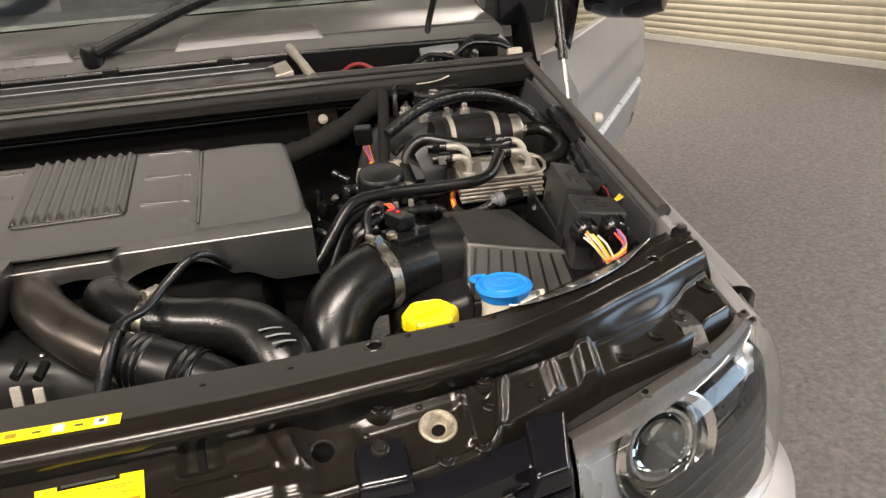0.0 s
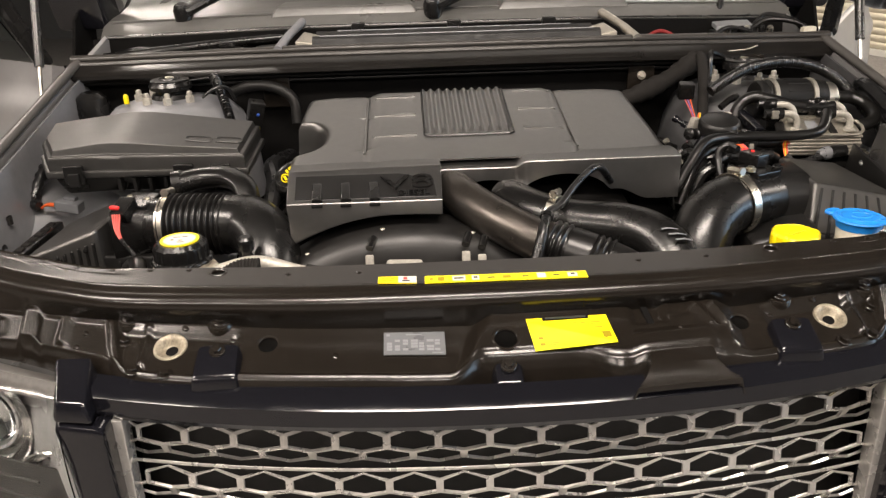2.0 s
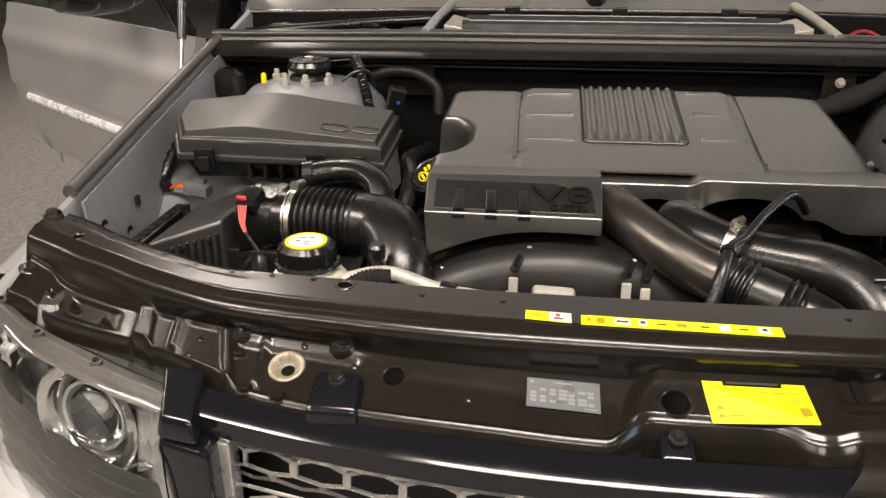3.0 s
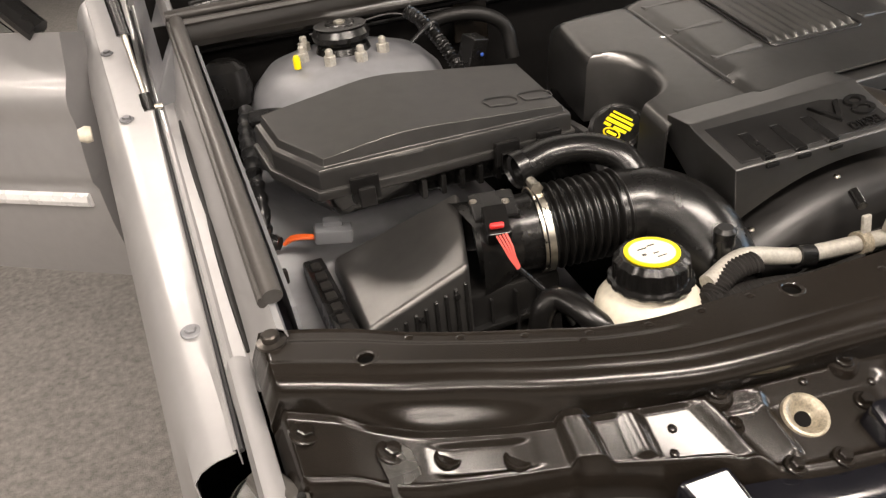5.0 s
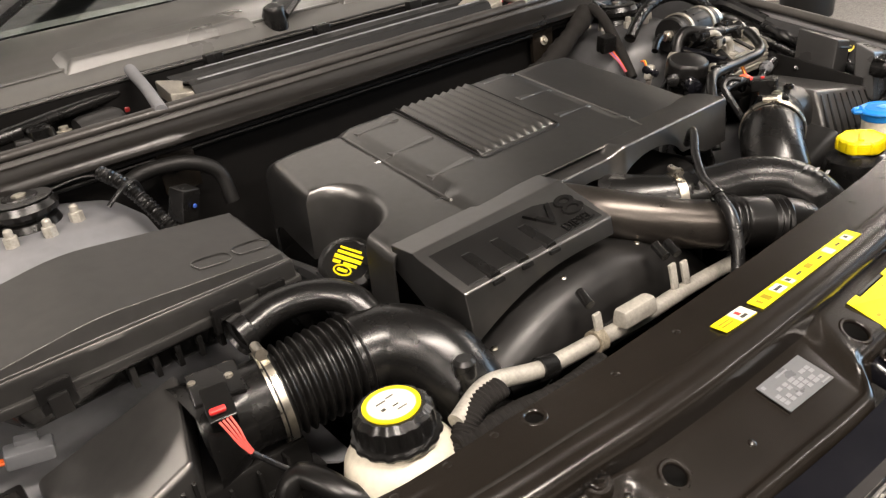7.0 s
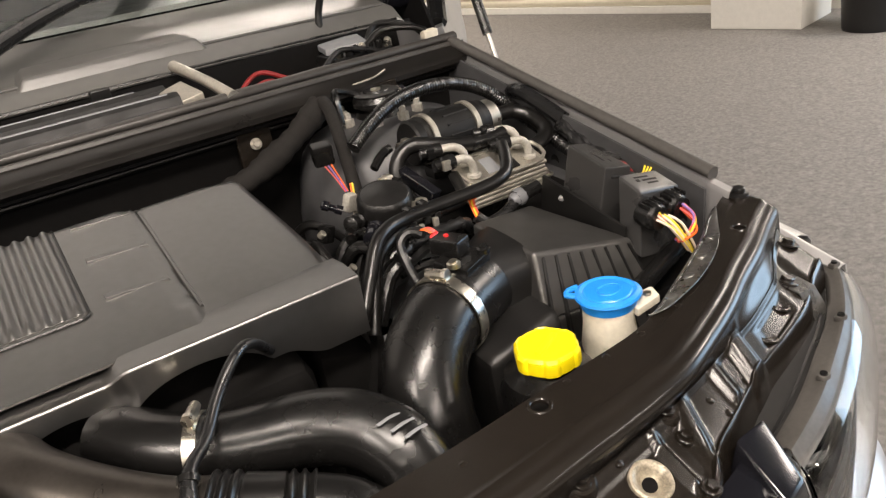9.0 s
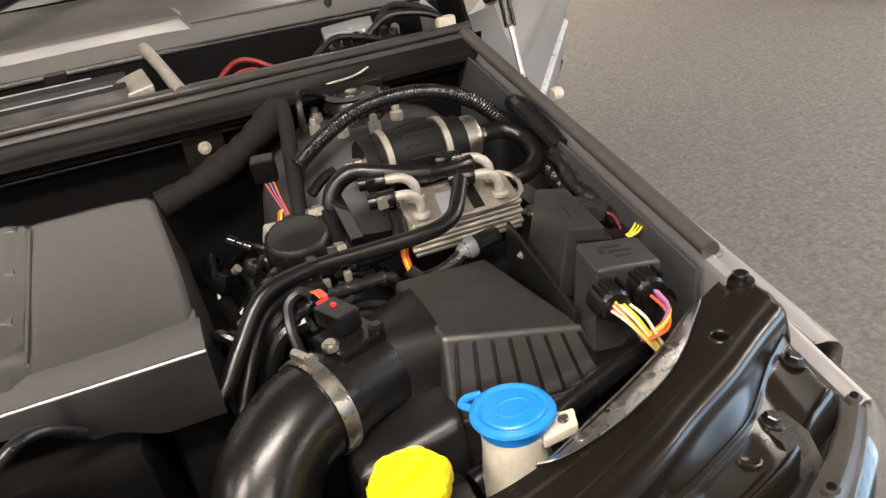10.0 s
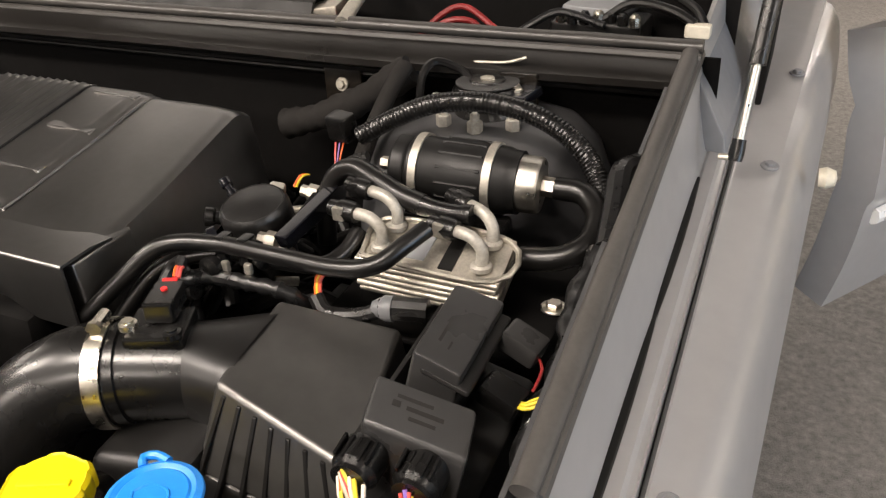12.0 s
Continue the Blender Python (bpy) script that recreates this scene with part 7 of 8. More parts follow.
def flare(k, t):
    """From the round tube (t = 0) to the squarer mouth of the housing (t = 1)."""
    a = 2 * math.pi * k
    ca, sa = math.cos(a), math.sin(a)
    round_ = Vector((0.462, 0.305, 1.007)) + 0.0440 * (ca * Vector((0.42, -0.90, 0)) + sa * Vector((0, 0, 1)))
    sq = (abs(ca) ** 3.5 + abs(sa) ** 3.5) ** (-1 / 3.5)
    w, h = 0.056 * ca * sq, 0.052 * sa * sq
    mouth = Vector((0.520 + 0.05 * w, 0.324 - w, 0.996 + h - 0.10 * w))
    return round_.lerp(mouth, ramp01(t))


part("flared_neck", grid(flare, steps(0, 1, 64), steps(0, 1, 16)), PLASTIC, air_r, "smooth flared neck", sharp=60)
for t in steps(0.08, 0.95, 7):
    p, q = T[1].lerp(T[2], t), mid[1].lerp(mid[2], t)
    r = low[1].lerp(low[2], t)
    part("fin", solid8([r + Vector((-0.002, -0.008, 0.05)), r + Vector((0.002, -0.008, 0.05)), r + Vector((0.002, 0.02, 0.05)), r + Vector((-0.002, 0.02, 0.05))], [p + Vector((-0.002, -0.004, -0.006)), p + Vector((0.002, -0.004, -0.006)), p + Vector((0.002, 0.01, -0.006)), p + Vector((-0.002, 0.01, -0.006))], 0.0008), PLASTIC, air_r)
part("front_duct", solid8([(0.40, 0.20, 0.82), (0.50, 0.17, 0.82), (0.50, 0.28, 0.82), (0.40, 0.30, 0.82)], [(0.405, 0.215, 0.965), (0.515, 0.220, 0.985), (0.515, 0.285, 0.995), (0.405, 0.30, 0.975)], 0.012), PLASTIC, air_r)
part("lower_pipe", tube([(0.50, 0.185, 0.94), (0.58, 0.205, 0.955), (0.66, 0.222, 0.970), (0.72, 0.235, 0.98)], 0.012, 12), SATIN, air_r)

duct = thing("intake_hose", (0.38, 0.26, 0.84), "smooth black intake elbow with a wide steel clamp", "intake hose", "intake hoses")
part("sensor_tube", tube([(0.478, 0.313, 1.005), (0.455, 0.302, 1.008), (0.400, 0.276, 1.010)], 0.0435, 36), SATIN, duct)
part("elbow", tube([(0.412, 0.282, 1.010), (0.372, 0.262, 1.006), (0.338, 0.236, 0.985), (0.322, 0.208, 0.945), (0.324, 0.192, 0.90)], lambda s, d: 0.0465 - 0.001 * s, 36), SATIN, duct)
part("bellows", tube([(0.324, 0.194, 0.905), (0.328, 0.184, 0.87), (0.335, 0.178, 0.83)], lambda s, d: 0.0465 + 0.004 * math.sin(2 * math.pi * 5 * s), 32, step=0.0012), HOSE, duct, sharp=80)
clamp_band((0.396, 0.274, 1.009), (0.9, 0.42, 0.02), 0.0472, duct, 0.015, (0.05, 0.1, 1))
part("sensor_base", box((0.440, 0.297, 1.052), (0.052, 0.046, 0.014), 0.003, pose(0, 0, 0, 5, 0, 24)), SATIN, duct)
part("sensor_head", box((0.436, 0.312, 1.070), (0.026, 0.040, 0.020), 0.003, pose(0, 0, 0, 0, 0, 24)), SATIN, duct)
part("red_catch", box((0.428, 0.330, 1.0795), (0.014, 0.005, 0.004), 0.002, pose(0, 0, 0, 0, 0, 24)), RED, duct, "red plastic catch")
part("red_dot", lathe([(0, 0), (0.003, 0), (0.003, 0.002), (0, 0.002)], Matrix.Translation((0.435, 0.315, 1.080)), 10), RED, duct)
for dx, dy in ((-0.020, -0.010), (0.024, -0.006)):
    part("screw_boss", lathe([(0, 0), (0.008, 0), (0.008, 0.005), (0.005, 0.006), (0.005, 0.008), (0, 0.008)], Matrix.Translation((0.440 + dx, 0.292 + dy, 1.058)), 14), STEEL if dx < 0 else SATIN, duct)
part("sensor_loom", tube([(0.424, 0.345, 1.078), (0.415, 0.360, 1.080), (0.400, 0.362, 1.070), (0.395, 0.345, 1.05), (0.398, 0.325, 1.02)], 0.0055, 8), TAPE, duct)
for k in range(3):
    part("sensor_wire", tube([(0.428 + 0.003 * k, 0.335, 1.080), (0.424 + 0.003 * k, 0.343, 1.084), (0.420 + 0.003 * k, 0.350, 1.081)], 0.0016, 6), RED_WIRE if k else ORANGE, duct, "red wire")

# washer bottle with the blue cap, and the yellow-capped filler
wb = thing("washer_bottle", (0.54, 0.172, 0.88), "cream washer bottle neck with a blue snap cap", "washer bottle")
part("neck", lathe([(0, 0.86), (0.033, 0.86), (0.032, 0.95), (0.028, 0.985), (0.0285, 1.000), (0.0285, 1.004), (0, 1.004)], Matrix.Translation((0.538, 0.170, 0)), 32), CREAM, wb)
part("tab", solid8([(0.550, 0.138, 0.993), (0.580, 0.134, 1.000), (0.586, 0.152, 1.002), (0.556, 0.166, 0.993)], [(0.550, 0.138, 1.003), (0.580, 0.134, 1.010), (0.586, 0.152, 1.012), (0.556, 0.166, 1.003)], 0.002), CREAM, wb)
part("tab_screw", lathe([(0, 0), (0.005, 0), (0.004, 0.003), (0, 0.003)], Matrix.Translation((0.573, 0.146, 1.0085)), 10), STEEL, wb)
cm = Matrix.Translation((0.538, 0.170, 0))
cp = part("cap", lathe([(0, 1.002), (0.0290, 1.002), (0.0300, 1.005), (0.0300, 1.012), (0.0345, 1.0135), (0.0355, 1.0155), (0.0345, 1.0180), (0.0300, 1.0205), (0.0280, 1.0195), (0.0262, 1.0185), (0.0245, 1.0200), (0.0120, 1.0212), (0, 1.0214)], cm, 60, wave=lambda t: 1 + 0.06 * max(0, math.cos(t + 0.55)) ** 10), BLUE, wb, "blue plastic snap cap")
part("hinge_lug", tube([(0.510, 0.190, 1.0165), (0.504, 0.197, 1.0175), (0.512, 0.203, 1.0175), (0.524, 0.202, 1.0170)], 0.0036, 8), BLUE, cp)
bm = bmesh.new()
tube([(0.524, 0.166, 1.0212), (0.531, 0.177, 1.0214), (0.547, 0.176, 1.0214), (0.553, 0.166, 1.0212), (0.545, 0.158, 1.0212), (0.531, 0.158, 1.0212), (0.524, 0.166, 1.0212)], 0.0012, 6, bm=bm, step=0.003)
part("emboss", bm, BLUE, cp)
yb = thing("power_steering_reservoir", (0.44, 0.161, 0.90), "black reservoir with a knurled yellow cap", "reservoir")
part("tank", lathe([(0, 0.86), (0.052, 0.86), (0.052, 0.955), (0.047, 0.972), (0.031, 0.981), (0.029, 0.986), (0, 0.986)], Matrix.Translation((0.440, 0.157, 0)), 32), SATIN, yb)
cap = part("cap", lathe([(0, 0.984), (0.030, 0.984), (0.0325, 0.986), (0.0330, 0.992), (0.0325, 1.001), (0.0300, 1.0045), (0.0285, 1.0030), (0, 1.0022)], Matrix.Translation((0.440, 0.157, 0)), 96, wave=lambda t: 1 + 0.075 * ramp01((math.cos(6 * t) - 0.15) / 0.35)), YELLOW, yb, "yellow plastic cap with lobes", sharp=30)
part("cap_rib", box((0.440, 0.157, 1.0040), (0.040, 0.007, 0.004), 0.0015, pose(0, 0, 0, 0, 0, 25)), YELLOW, cap)

# two control units with their plugs
def block6(quad, down):
    return solid8([Vector(p) + Vector(down) for p in quad], [Vector(p) for p in quad], 0.0035, 2)


cu1 = thing("control_unit", (0.70, 0.35, 1.0), "black box-shaped control unit with fine print and side plugs", "control unit", "control units")
q1 = [(0.680, 0.384, 1.102), (0.676, 0.309, 1.085), (0.717, 0.305, 1.076), (0.720, 0.390, 1.090)]
part("case", block6(q1, (-0.018, 0.0, -0.075)), UNIT, cu1)
part("rim", block6([Vector(p) + Vector((0.006, -0.002, -0.012)) for p in q1], (0.0, 0, -0.006)), PLASTIC, cu1)
cu2 = thing("control_unit", (0.70, 0.26, 0.98), "black box-shaped control unit with fine print and a wired plug", "control unit", "control units")
q2 = [(0.665, 0.277, 1.086), (0.669, 0.244, 1.070), (0.744, 0.251, 1.053), (0.738, 0.286, 1.068)]
part("case", block6(q2, (-0.016, -0.012, -0.080)), UNIT, cu2)


def print_bars(quad, parent, lines):
    bm = bmesh.new()
    p = [Vector(c) for c in quad]
    n = (p[1] - p[0]).cross(p[2] - p[0]).normalized()
    n = -n if n.z < 0 else n
    for u0, u1, v0, v1 in lines:
        c = [p[0].lerp(p[3], u).lerp(p[1].lerp(p[2], u), v) + n * 0.0006 for u, v in ((u0, v0), (u1, v0), (u1, v1), (u0, v1))]
        solid8([x - n * 0.0012 for x in c], c, 0, 1, bm)
    part("print", bm, SLEEVE, parent, "fine grey print", smooth=False)


print_bars(q1, cu1, [(0.30, 0.36, 0.35, 0.75), (0.42, 0.47, 0.30, 0.60), (0.53, 0.57, 0.40, 0.80), (0.62, 0.66, 0.45, 0.70)])
print_bars(q2, cu2, [(0.25, 0.60, 0.25, 0.32), (0.22, 0.30, 0.38, 0.50), (0.36, 0.72, 0.42, 0.50), (0.40, 0.66, 0.60, 0.67)])
for k, (x, y, z) in enumerate(((0.733, 0.378, 1.062), (0.731, 0.335, 1.042))):
    part("plug", box((x + 0.006, y, z), (0.034, 0.026, 0.020), 0.004, pose(0, 0, 0, 0, 20, -8)), UNIT if not k else SATIN, cu1)
for k in range(3):
    part("plug_wire", tube([(0.748, 0.330 + 0.003 * k, 1.040), (0.757, 0.322 + 0.003 * k, 1.046), (0.764, 0.320 + 0.005 * k, 1.050), (0.776, 0.326 + 0.006 * k, 1.054)], 0.0013, 6), YELLOW_WIRE, cu1, "yellow wire")
part("red_wire", tube([(0.750, 0.375, 1.058), (0.760, 0.362, 1.054), (0.758, 0.345, 1.044)], 0.0014, 6), RED_CABLE, cu1)
for x, y, z in ((0.672, 0.232, 1.050), (0.715, 0.238, 1.046)):
    pl = part("round_plug", lathe([(0, 0), (0.017, 0), (0.0175, 0.004), (0.0175, 0.020), (0.014, 0.024), (0.014, 0.028), (0, 0.028)], along((x, y + 0.012, z - 0.006), (x, y - 0.03, z - 0.010)), 24), SATIN, cu2)
    for k in range(5):
        part("plug_rib", box((x - 0.012 + 0.006 * k, y - 0.002, z + 0.008), (0.0025, 0.018, 0.005), 0.0008, pose(0, 0, 0, 10)), SATIN, pl)
rnd = random.Random(8)
cols = [YELLOW_WIRE, PINK_WIRE, ORANGE, PINK_WIRE, YELLOW_WIRE, PINK_WIRE, RED_WIRE, YELLOW_WIRE, PINK_WIRE]
for k in range(9):
    w, v = rnd.uniform(-0.010, 0.010), rnd.uniform(-0.006, 0.006)
    part("wire", tube([(0.674 + w, 0.216, 1.046 + v), (0.682 + w * 0.9, 0.206 + v, 1.034), (0.694 + w * 0.6, 0.200 + v, 1.012), (0.706 + w * 0.4, 0.200 + v, 0.992)], 0.0016, 6), cols[k], cu2)
for k, mt in enumerate((RED_WIRE, ORANGE, VIOLET_WIRE, RED_WIRE, PINK_WIRE, RED_WIRE, YELLOW_WIRE)):
    w, v = rnd.uniform(-0.010, 0.008), rnd.uniform(-0.006, 0.006)
    part("wire", tube([(0.718 + w, 0.220, 1.040 + v), (0.722 + w * 0.5, 0.208, 1.026 + v), (0.708, 0.200 + v, 1.018 + w * 0.5), (0.686, 0.202 + v, 1.014 + w * 0.5)], 0.0016, 6), mt, cu2)
cb = thing("control_unit_carrier", (0.68, 0.33, 0.92), "black plastic carrier under the control units", "carrier")
part("tray", solid8([(0.645, 0.235, 0.93), (0.745, 0.225, 0.93), (0.752, 0.40, 0.95), (0.650, 0.41, 0.95)], [(0.648, 0.240, 1.000), (0.740, 0.232, 0.985), (0.745, 0.395, 1.015), (0.655, 0.405, 1.026)], 0.006), PLASTIC, cb)
part("wall_fin", solid8([(0.640, 0.25, 0.95), (0.645, 0.25, 0.95), (0.652, 0.42, 0.97), (0.647, 0.42, 0.97)], [(0.646, 0.25, 1.030), (0.650, 0.25, 1.030), (0.658, 0.41, 1.060), (0.653, 0.41, 1.060)], 0.001), PLASTIC, cb)
part("stud", lathe([(0, 0), (0.0045, 0), (0.0045, 0.006), (0, 0.007)], along((0.652, 0.372, 1.035), (0.64, 0.355, 1.05)), 12), SATIN, cb)

# fuel pump in its rubber sleeve with two bands
fp = thing("fuel_pump", (0.61, 0.56, 1.05), "cylindrical fuel pump in a black sleeve with bright bands", "fuel pump")
A, B = Vector((0.528, 0.560, 1.112)), Vector((0.700, 0.572, 1.106))


def at(t):
    return A.lerp(B, t)


part("sleeve", lathe([(0, 0), (0.030, 0), (0.033, 0.003), (0.033, 0.014), (0.031, 0.017), (0.0345, 0.020), (0.0345, 0.052), (0.036, 0.056), (0.036, 0.092), (0.0345, 0.096), (0.0345, 0.118), (0.032, 0.122), (0.032, 0.132), (0, 0.132)], along(at(0.06), B), 36), RUBBER, fp)
for k in range(14):
    a = 2 * math.pi * k / 14
    ax = (B - A).normalized()
    e1 = ax.orthogonal().normalized()
    e2 = ax.cross(e1)
    off = (e1 * math.cos(a) + e2 * math.sin(a)) * 0.0348
    part("sleeve_rib", tube([at(0.36) + off, at(0.62) + off], 0.0018, 6), RUBBER, fp)
part("end_can", lathe([(0, 0), (0.0285, 0), (0.0285, 0.022), (0.027, 0.025), (0, 0.0255)], along(at(0.80), B), 36), ALU, fp, "bare aluminium end")
for t in (0.20, 0.64):
    part("band", lathe([(0.0345, 0), (0.0372, 0), (0.0372, 0.0080), (0.0345, 0.0080), (0.0345, 0)], along(at(t), B), 36), CAST, fp, "dull metal band")
part("outlet_nut", lathe([(0, 0), (0.010, 0), (0.010, 0.014), (0, 0.014)], along(at(0.95), B + (B - A)), 6), STEEL, fp)
part("inlet_nut", lathe([(0, 0), (0.011, 0), (0.011, 0.012), (0.007, 0.014), (0.007, 0.022), (0, 0.022)], along(at(0.08), A - (B - A)), 6), STEEL, fp)
part("lead", tube([(0.505, 0.556, 1.118), (0.488, 0.552, 1.112), (0.470, 0.545, 1.100)], 0.0065, 8), SATIN, fp)
part("foot", box((0.610, 0.545, 1.066), (0.11, 0.03, 0.018), 0.004), SATIN, fp)
part("return_hose", tube([(0.704, 0.572, 1.106), (0.732, 0.572, 1.104), (0.752, 0.552, 1.094), (0.752, 0.520, 1.080), (0.730, 0.502, 1.070), (0.695, 0.500, 1.064)], lambda s, d: 0.0115 + 0.0003 * math.sin(d * 2200), 16), HOSE, fp, "ribbed rubber loop hose")
part("feed_hose", tube([(0.600, 0.490, 1.108), (0.575, 0.494, 1.112), (0.545, 0.502, 1.120), (0.515, 0.512, 1.125), (0.492, 0.512, 1.112), (0.482, 0.505, 1.085), (0.48, 0.50, 1.04)], 0.0105, 14), HOSE, fp, "ribbed rubber feed hose")
part("feed_joint", tube([(0.652, 0.486, 1.108), (0.625, 0.487, 1.107), (0.596, 0.490, 1.108)], lambda s, d: 0.0085 + 0.0015 * (abs(s - 0.5) > 0.35), 12), SATIN, fp)

# thick harness over the pump
bh = thing("engine_harness", (0.64, 0.55, 0.95), "thick glossy conduit arched over the fuel pump", "cable harness", "looms")
part("conduit", tube([(0.470, 0.600, 1.120), (0.510, 0.612, 1.142), (0.555, 0.620, 1.160), (0.610, 0.622, 1.167), (0.665, 0.620, 1.160), (0.710, 0.612, 1.140), (0.740, 0.595, 1.112), (0.756, 0.560, 1.085), (0.760, 0.500, 1.060), (0.762, 0.440, 1.035), (0.766, 0.38, 1.01)], lambda s, d: 0.0105 + 0.0004 * math.sin(d * 1400), 14, step=0.0012), SATIN, bh)
for k, dx in enumerate((0.0, 0.012)):
    part("branch", tube([(0.770 - dx * 0.3, 0.50, 1.085), (0.772 - dx, 0.44, 1.06), (0.768 + dx * 0.4, 0.38, 1.045), (0.772 - dx, 0.33, 1.02), (0.770, 0.28, 0.99)], lambda s, d: 0.0085 + 0.002 * math.sin(38 * s + k), 10), TAPE, bh)
part("tower_loop", tube([(0.772, 0.62, 1.12), (0.765, 0.585, 1.125), (0.770, 0.545, 1.11), (0.775, 0.50, 1.09)], 0.012, 10), TAPE, bh)

# fuel cooler: stack of alloy plates with four stub pipes
fc = thing("fuel_cooler", (0.625, 0.465, 1.03), "alloy plate-type fuel cooler with four curved stub pipes", "fuel cooler")
CQ = [Vector((0.560, 0.487, 1.090)), Vector((0.553, 0.438, 1.070)), Vector((0.690, 0.446, 1.064)), Vector((0.690, 0.496, 1.084))]
for k in range(6):
    q = [p + Vector((0, -0.004 * 0, -0.0062 * k)) for p in CQ]
    grow = 0.0 if k % 2 else 0.0025
    c = sum(q, Vector()) / 4
    part("plate", solid8([p + (p - c).normalized() * grow + Vector((0, 0, -0.0050)) for p in q], [p + (p - c).normalized() * grow for p in q], 0.002), CAST, fc)


def on_cooler(u, v, up=0.0):
    return CQ[1].lerp(CQ[2], u).lerp(CQ[0].lerp(CQ[3], u), v) + Vector((0, -0.25 * up, up))


part("top_rim", tube([on_cooler(u, v, 0.001) for u, v in ((0.03, 0.06), (0.97, 0.06), (0.97, 0.94), (0.03, 0.94), (0.03, 0.06))], 0.003, 8, step=0.01), CAST, fc)
part("data_sticker", solid8([on_cooler(0.30, 0.2, 0), on_cooler(0.46, 0.2, 0), on_cooler(0.46, 0.8, 0), on_cooler(0.30, 0.8, 0)], [on_cooler(0.30, 0.2, 0.001), on_cooler(0.46, 0.2, 0.001), on_cooler(0.46, 0.8, 0.001), on_cooler(0.30, 0.8, 0.001)], 0), LABEL_PALE, fc)
part("rubber_patch", solid8([on_cooler(0.58, 0.1, 0), on_cooler(0.68, 0.1, 0), on_cooler(0.68, 0.9, 0), on_cooler(0.58, 0.9, 0)], [on_cooler(0.58, 0.1, 0.002), on_cooler(0.68, 0.1, 0.002), on_cooler(0.68, 0.9, 0.002), on_cooler(0.58, 0.9, 0.002)], 0), RUBBER, fc)
for (u, v, dx, dy) in ((0.13, 0.30, -0.030, 0.004), (0.14, 0.80, -0.034, 0.010), (0.86, 0.28, -0.030, 0.008), (0.86, 0.80, -0.030, 0.016)):
    p = on_cooler(u, v)
    q = p + Vector((dx, dy, 0.030))
    st = part("stub_pipe", tube([p, p + Vector((0, 0.002, 0.018)), p + Vector((dx * 0.35, dy * 0.4, 0.029)), q], 0.0058, 14), PALE_ALLOY, fc)
    part("collar", lathe([(0, 0), (0.010, 0), (0.010, 0.004), (0.0075, 0.006), (0, 0.006)], Matrix.Translation(p), 16), PALE_ALLOY, st)
    part("quick_coupling", lathe([(0, -0.004), (0.0095, -0.004), (0.0105, 0.002), (0.0105, 0.014), (0.008, 0.016), (0.008, 0.026), (0, 0.026)], along(q, q + Vector((dx, dy, 0))), 12), SATIN, st)
    part("release_tab", box(q + Vector((dx * 0.4, dy * 0.4 - 0.008, 0.0)), (0.012, 0.006, 0.014), 0.0015), CAST if v < 0.5 else SATIN, st)

# two fuel hoses running back to the engine
hs = thing("fuel_hose_pair", (0.45, 0.38, 1.0), "pair of black fuel hoses with clips", "fuel hose")
part("upper_hose", tube([(0.300, 0.318, 1.018), (0.318, 0.322, 1.022), (0.345, 0.345, 1.050), (0.380, 0.372, 1.082), (0.430, 0.392, 1.084), (0.500, 0.396, 1.082), (0.560, 0.397, 1.082), (0.592, 0.408, 1.086), (0.610, 0.430, 1.098), (0.622, 0.452, 1.106)], 0.0085, 14), HOSE, hs)
part("lower_hose", tube([(0.330, 0.330, 0.99), (0.345, 0.345, 1.020), (0.375, 0.375, 1.058), (0.430, 0.400, 1.070), (0.490, 0.408, 1.068), (0.525, 0.418, 1.066), (0.540, 0.440, 1.072), (0.545, 0.462, 1.085)], 0.0078, 14), HOSE, hs)
for x, y in ((0.435, 0.393), (0.458, 0.397)):
    part("clip", box((x, y + 0.004, 1.078), (0.012, 0.018, 0.030), 0.003), SATIN, hs)
    part("clip_end", box((x + 0.008, y - 0.008, 1.066), (0.008, 0.006, 0.012), 0.002), CAST, hs)
part("front_loom", tube([(0.395, 0.365, 1.05), (0.425, 0.378, 1.055), (0.470, 0.382, 1.055), (0.505, 0.388, 1.05), (0.52, 0.40, 1.03)], lambda s, d: 0.0075 + 0.0012 * math.sin(60 * s), 10), TAPE, hs)
for k, mt in enumerate((ORANGE, YELLOW_WIRE, ORANGE, RED_WIRE)):
    part("orange_wire", tube([(0.531 + 0.0018 * k, 0.398, 1.045), (0.529 + 0.002 * k, 0.404, 1.060), (0.534 + 0.002 * k, 0.412, 1.068), (0.545, 0.415 + 0.001 * k, 1.062)], 0.0013, 6), mt, hs, "thin coloured wire")
part("low_loom", tube([(0.531, 0.398, 1.046), (0.545, 0.392, 1.034), (0.575, 0.396, 1.036), (0.60, 0.402, 1.045)], 0.0075, 10), TAPE, hs)
cn = part("plug", tube([(0.598, 0.402, 1.046), (0.618, 0.405, 1.048), (0.640, 0.410, 1.048)], 0.011, 10), SATIN, hs)
part("plug_sleeve", lathe([(0, 0), (0.006, 0.0), (0.012, 0.012), (0.012, 0.020), (0, 0.020)], along((0.590, 0.400, 1.046), (0.62, 0.405, 1.048)), 12), LABEL_GREY, cn, "grey plug")

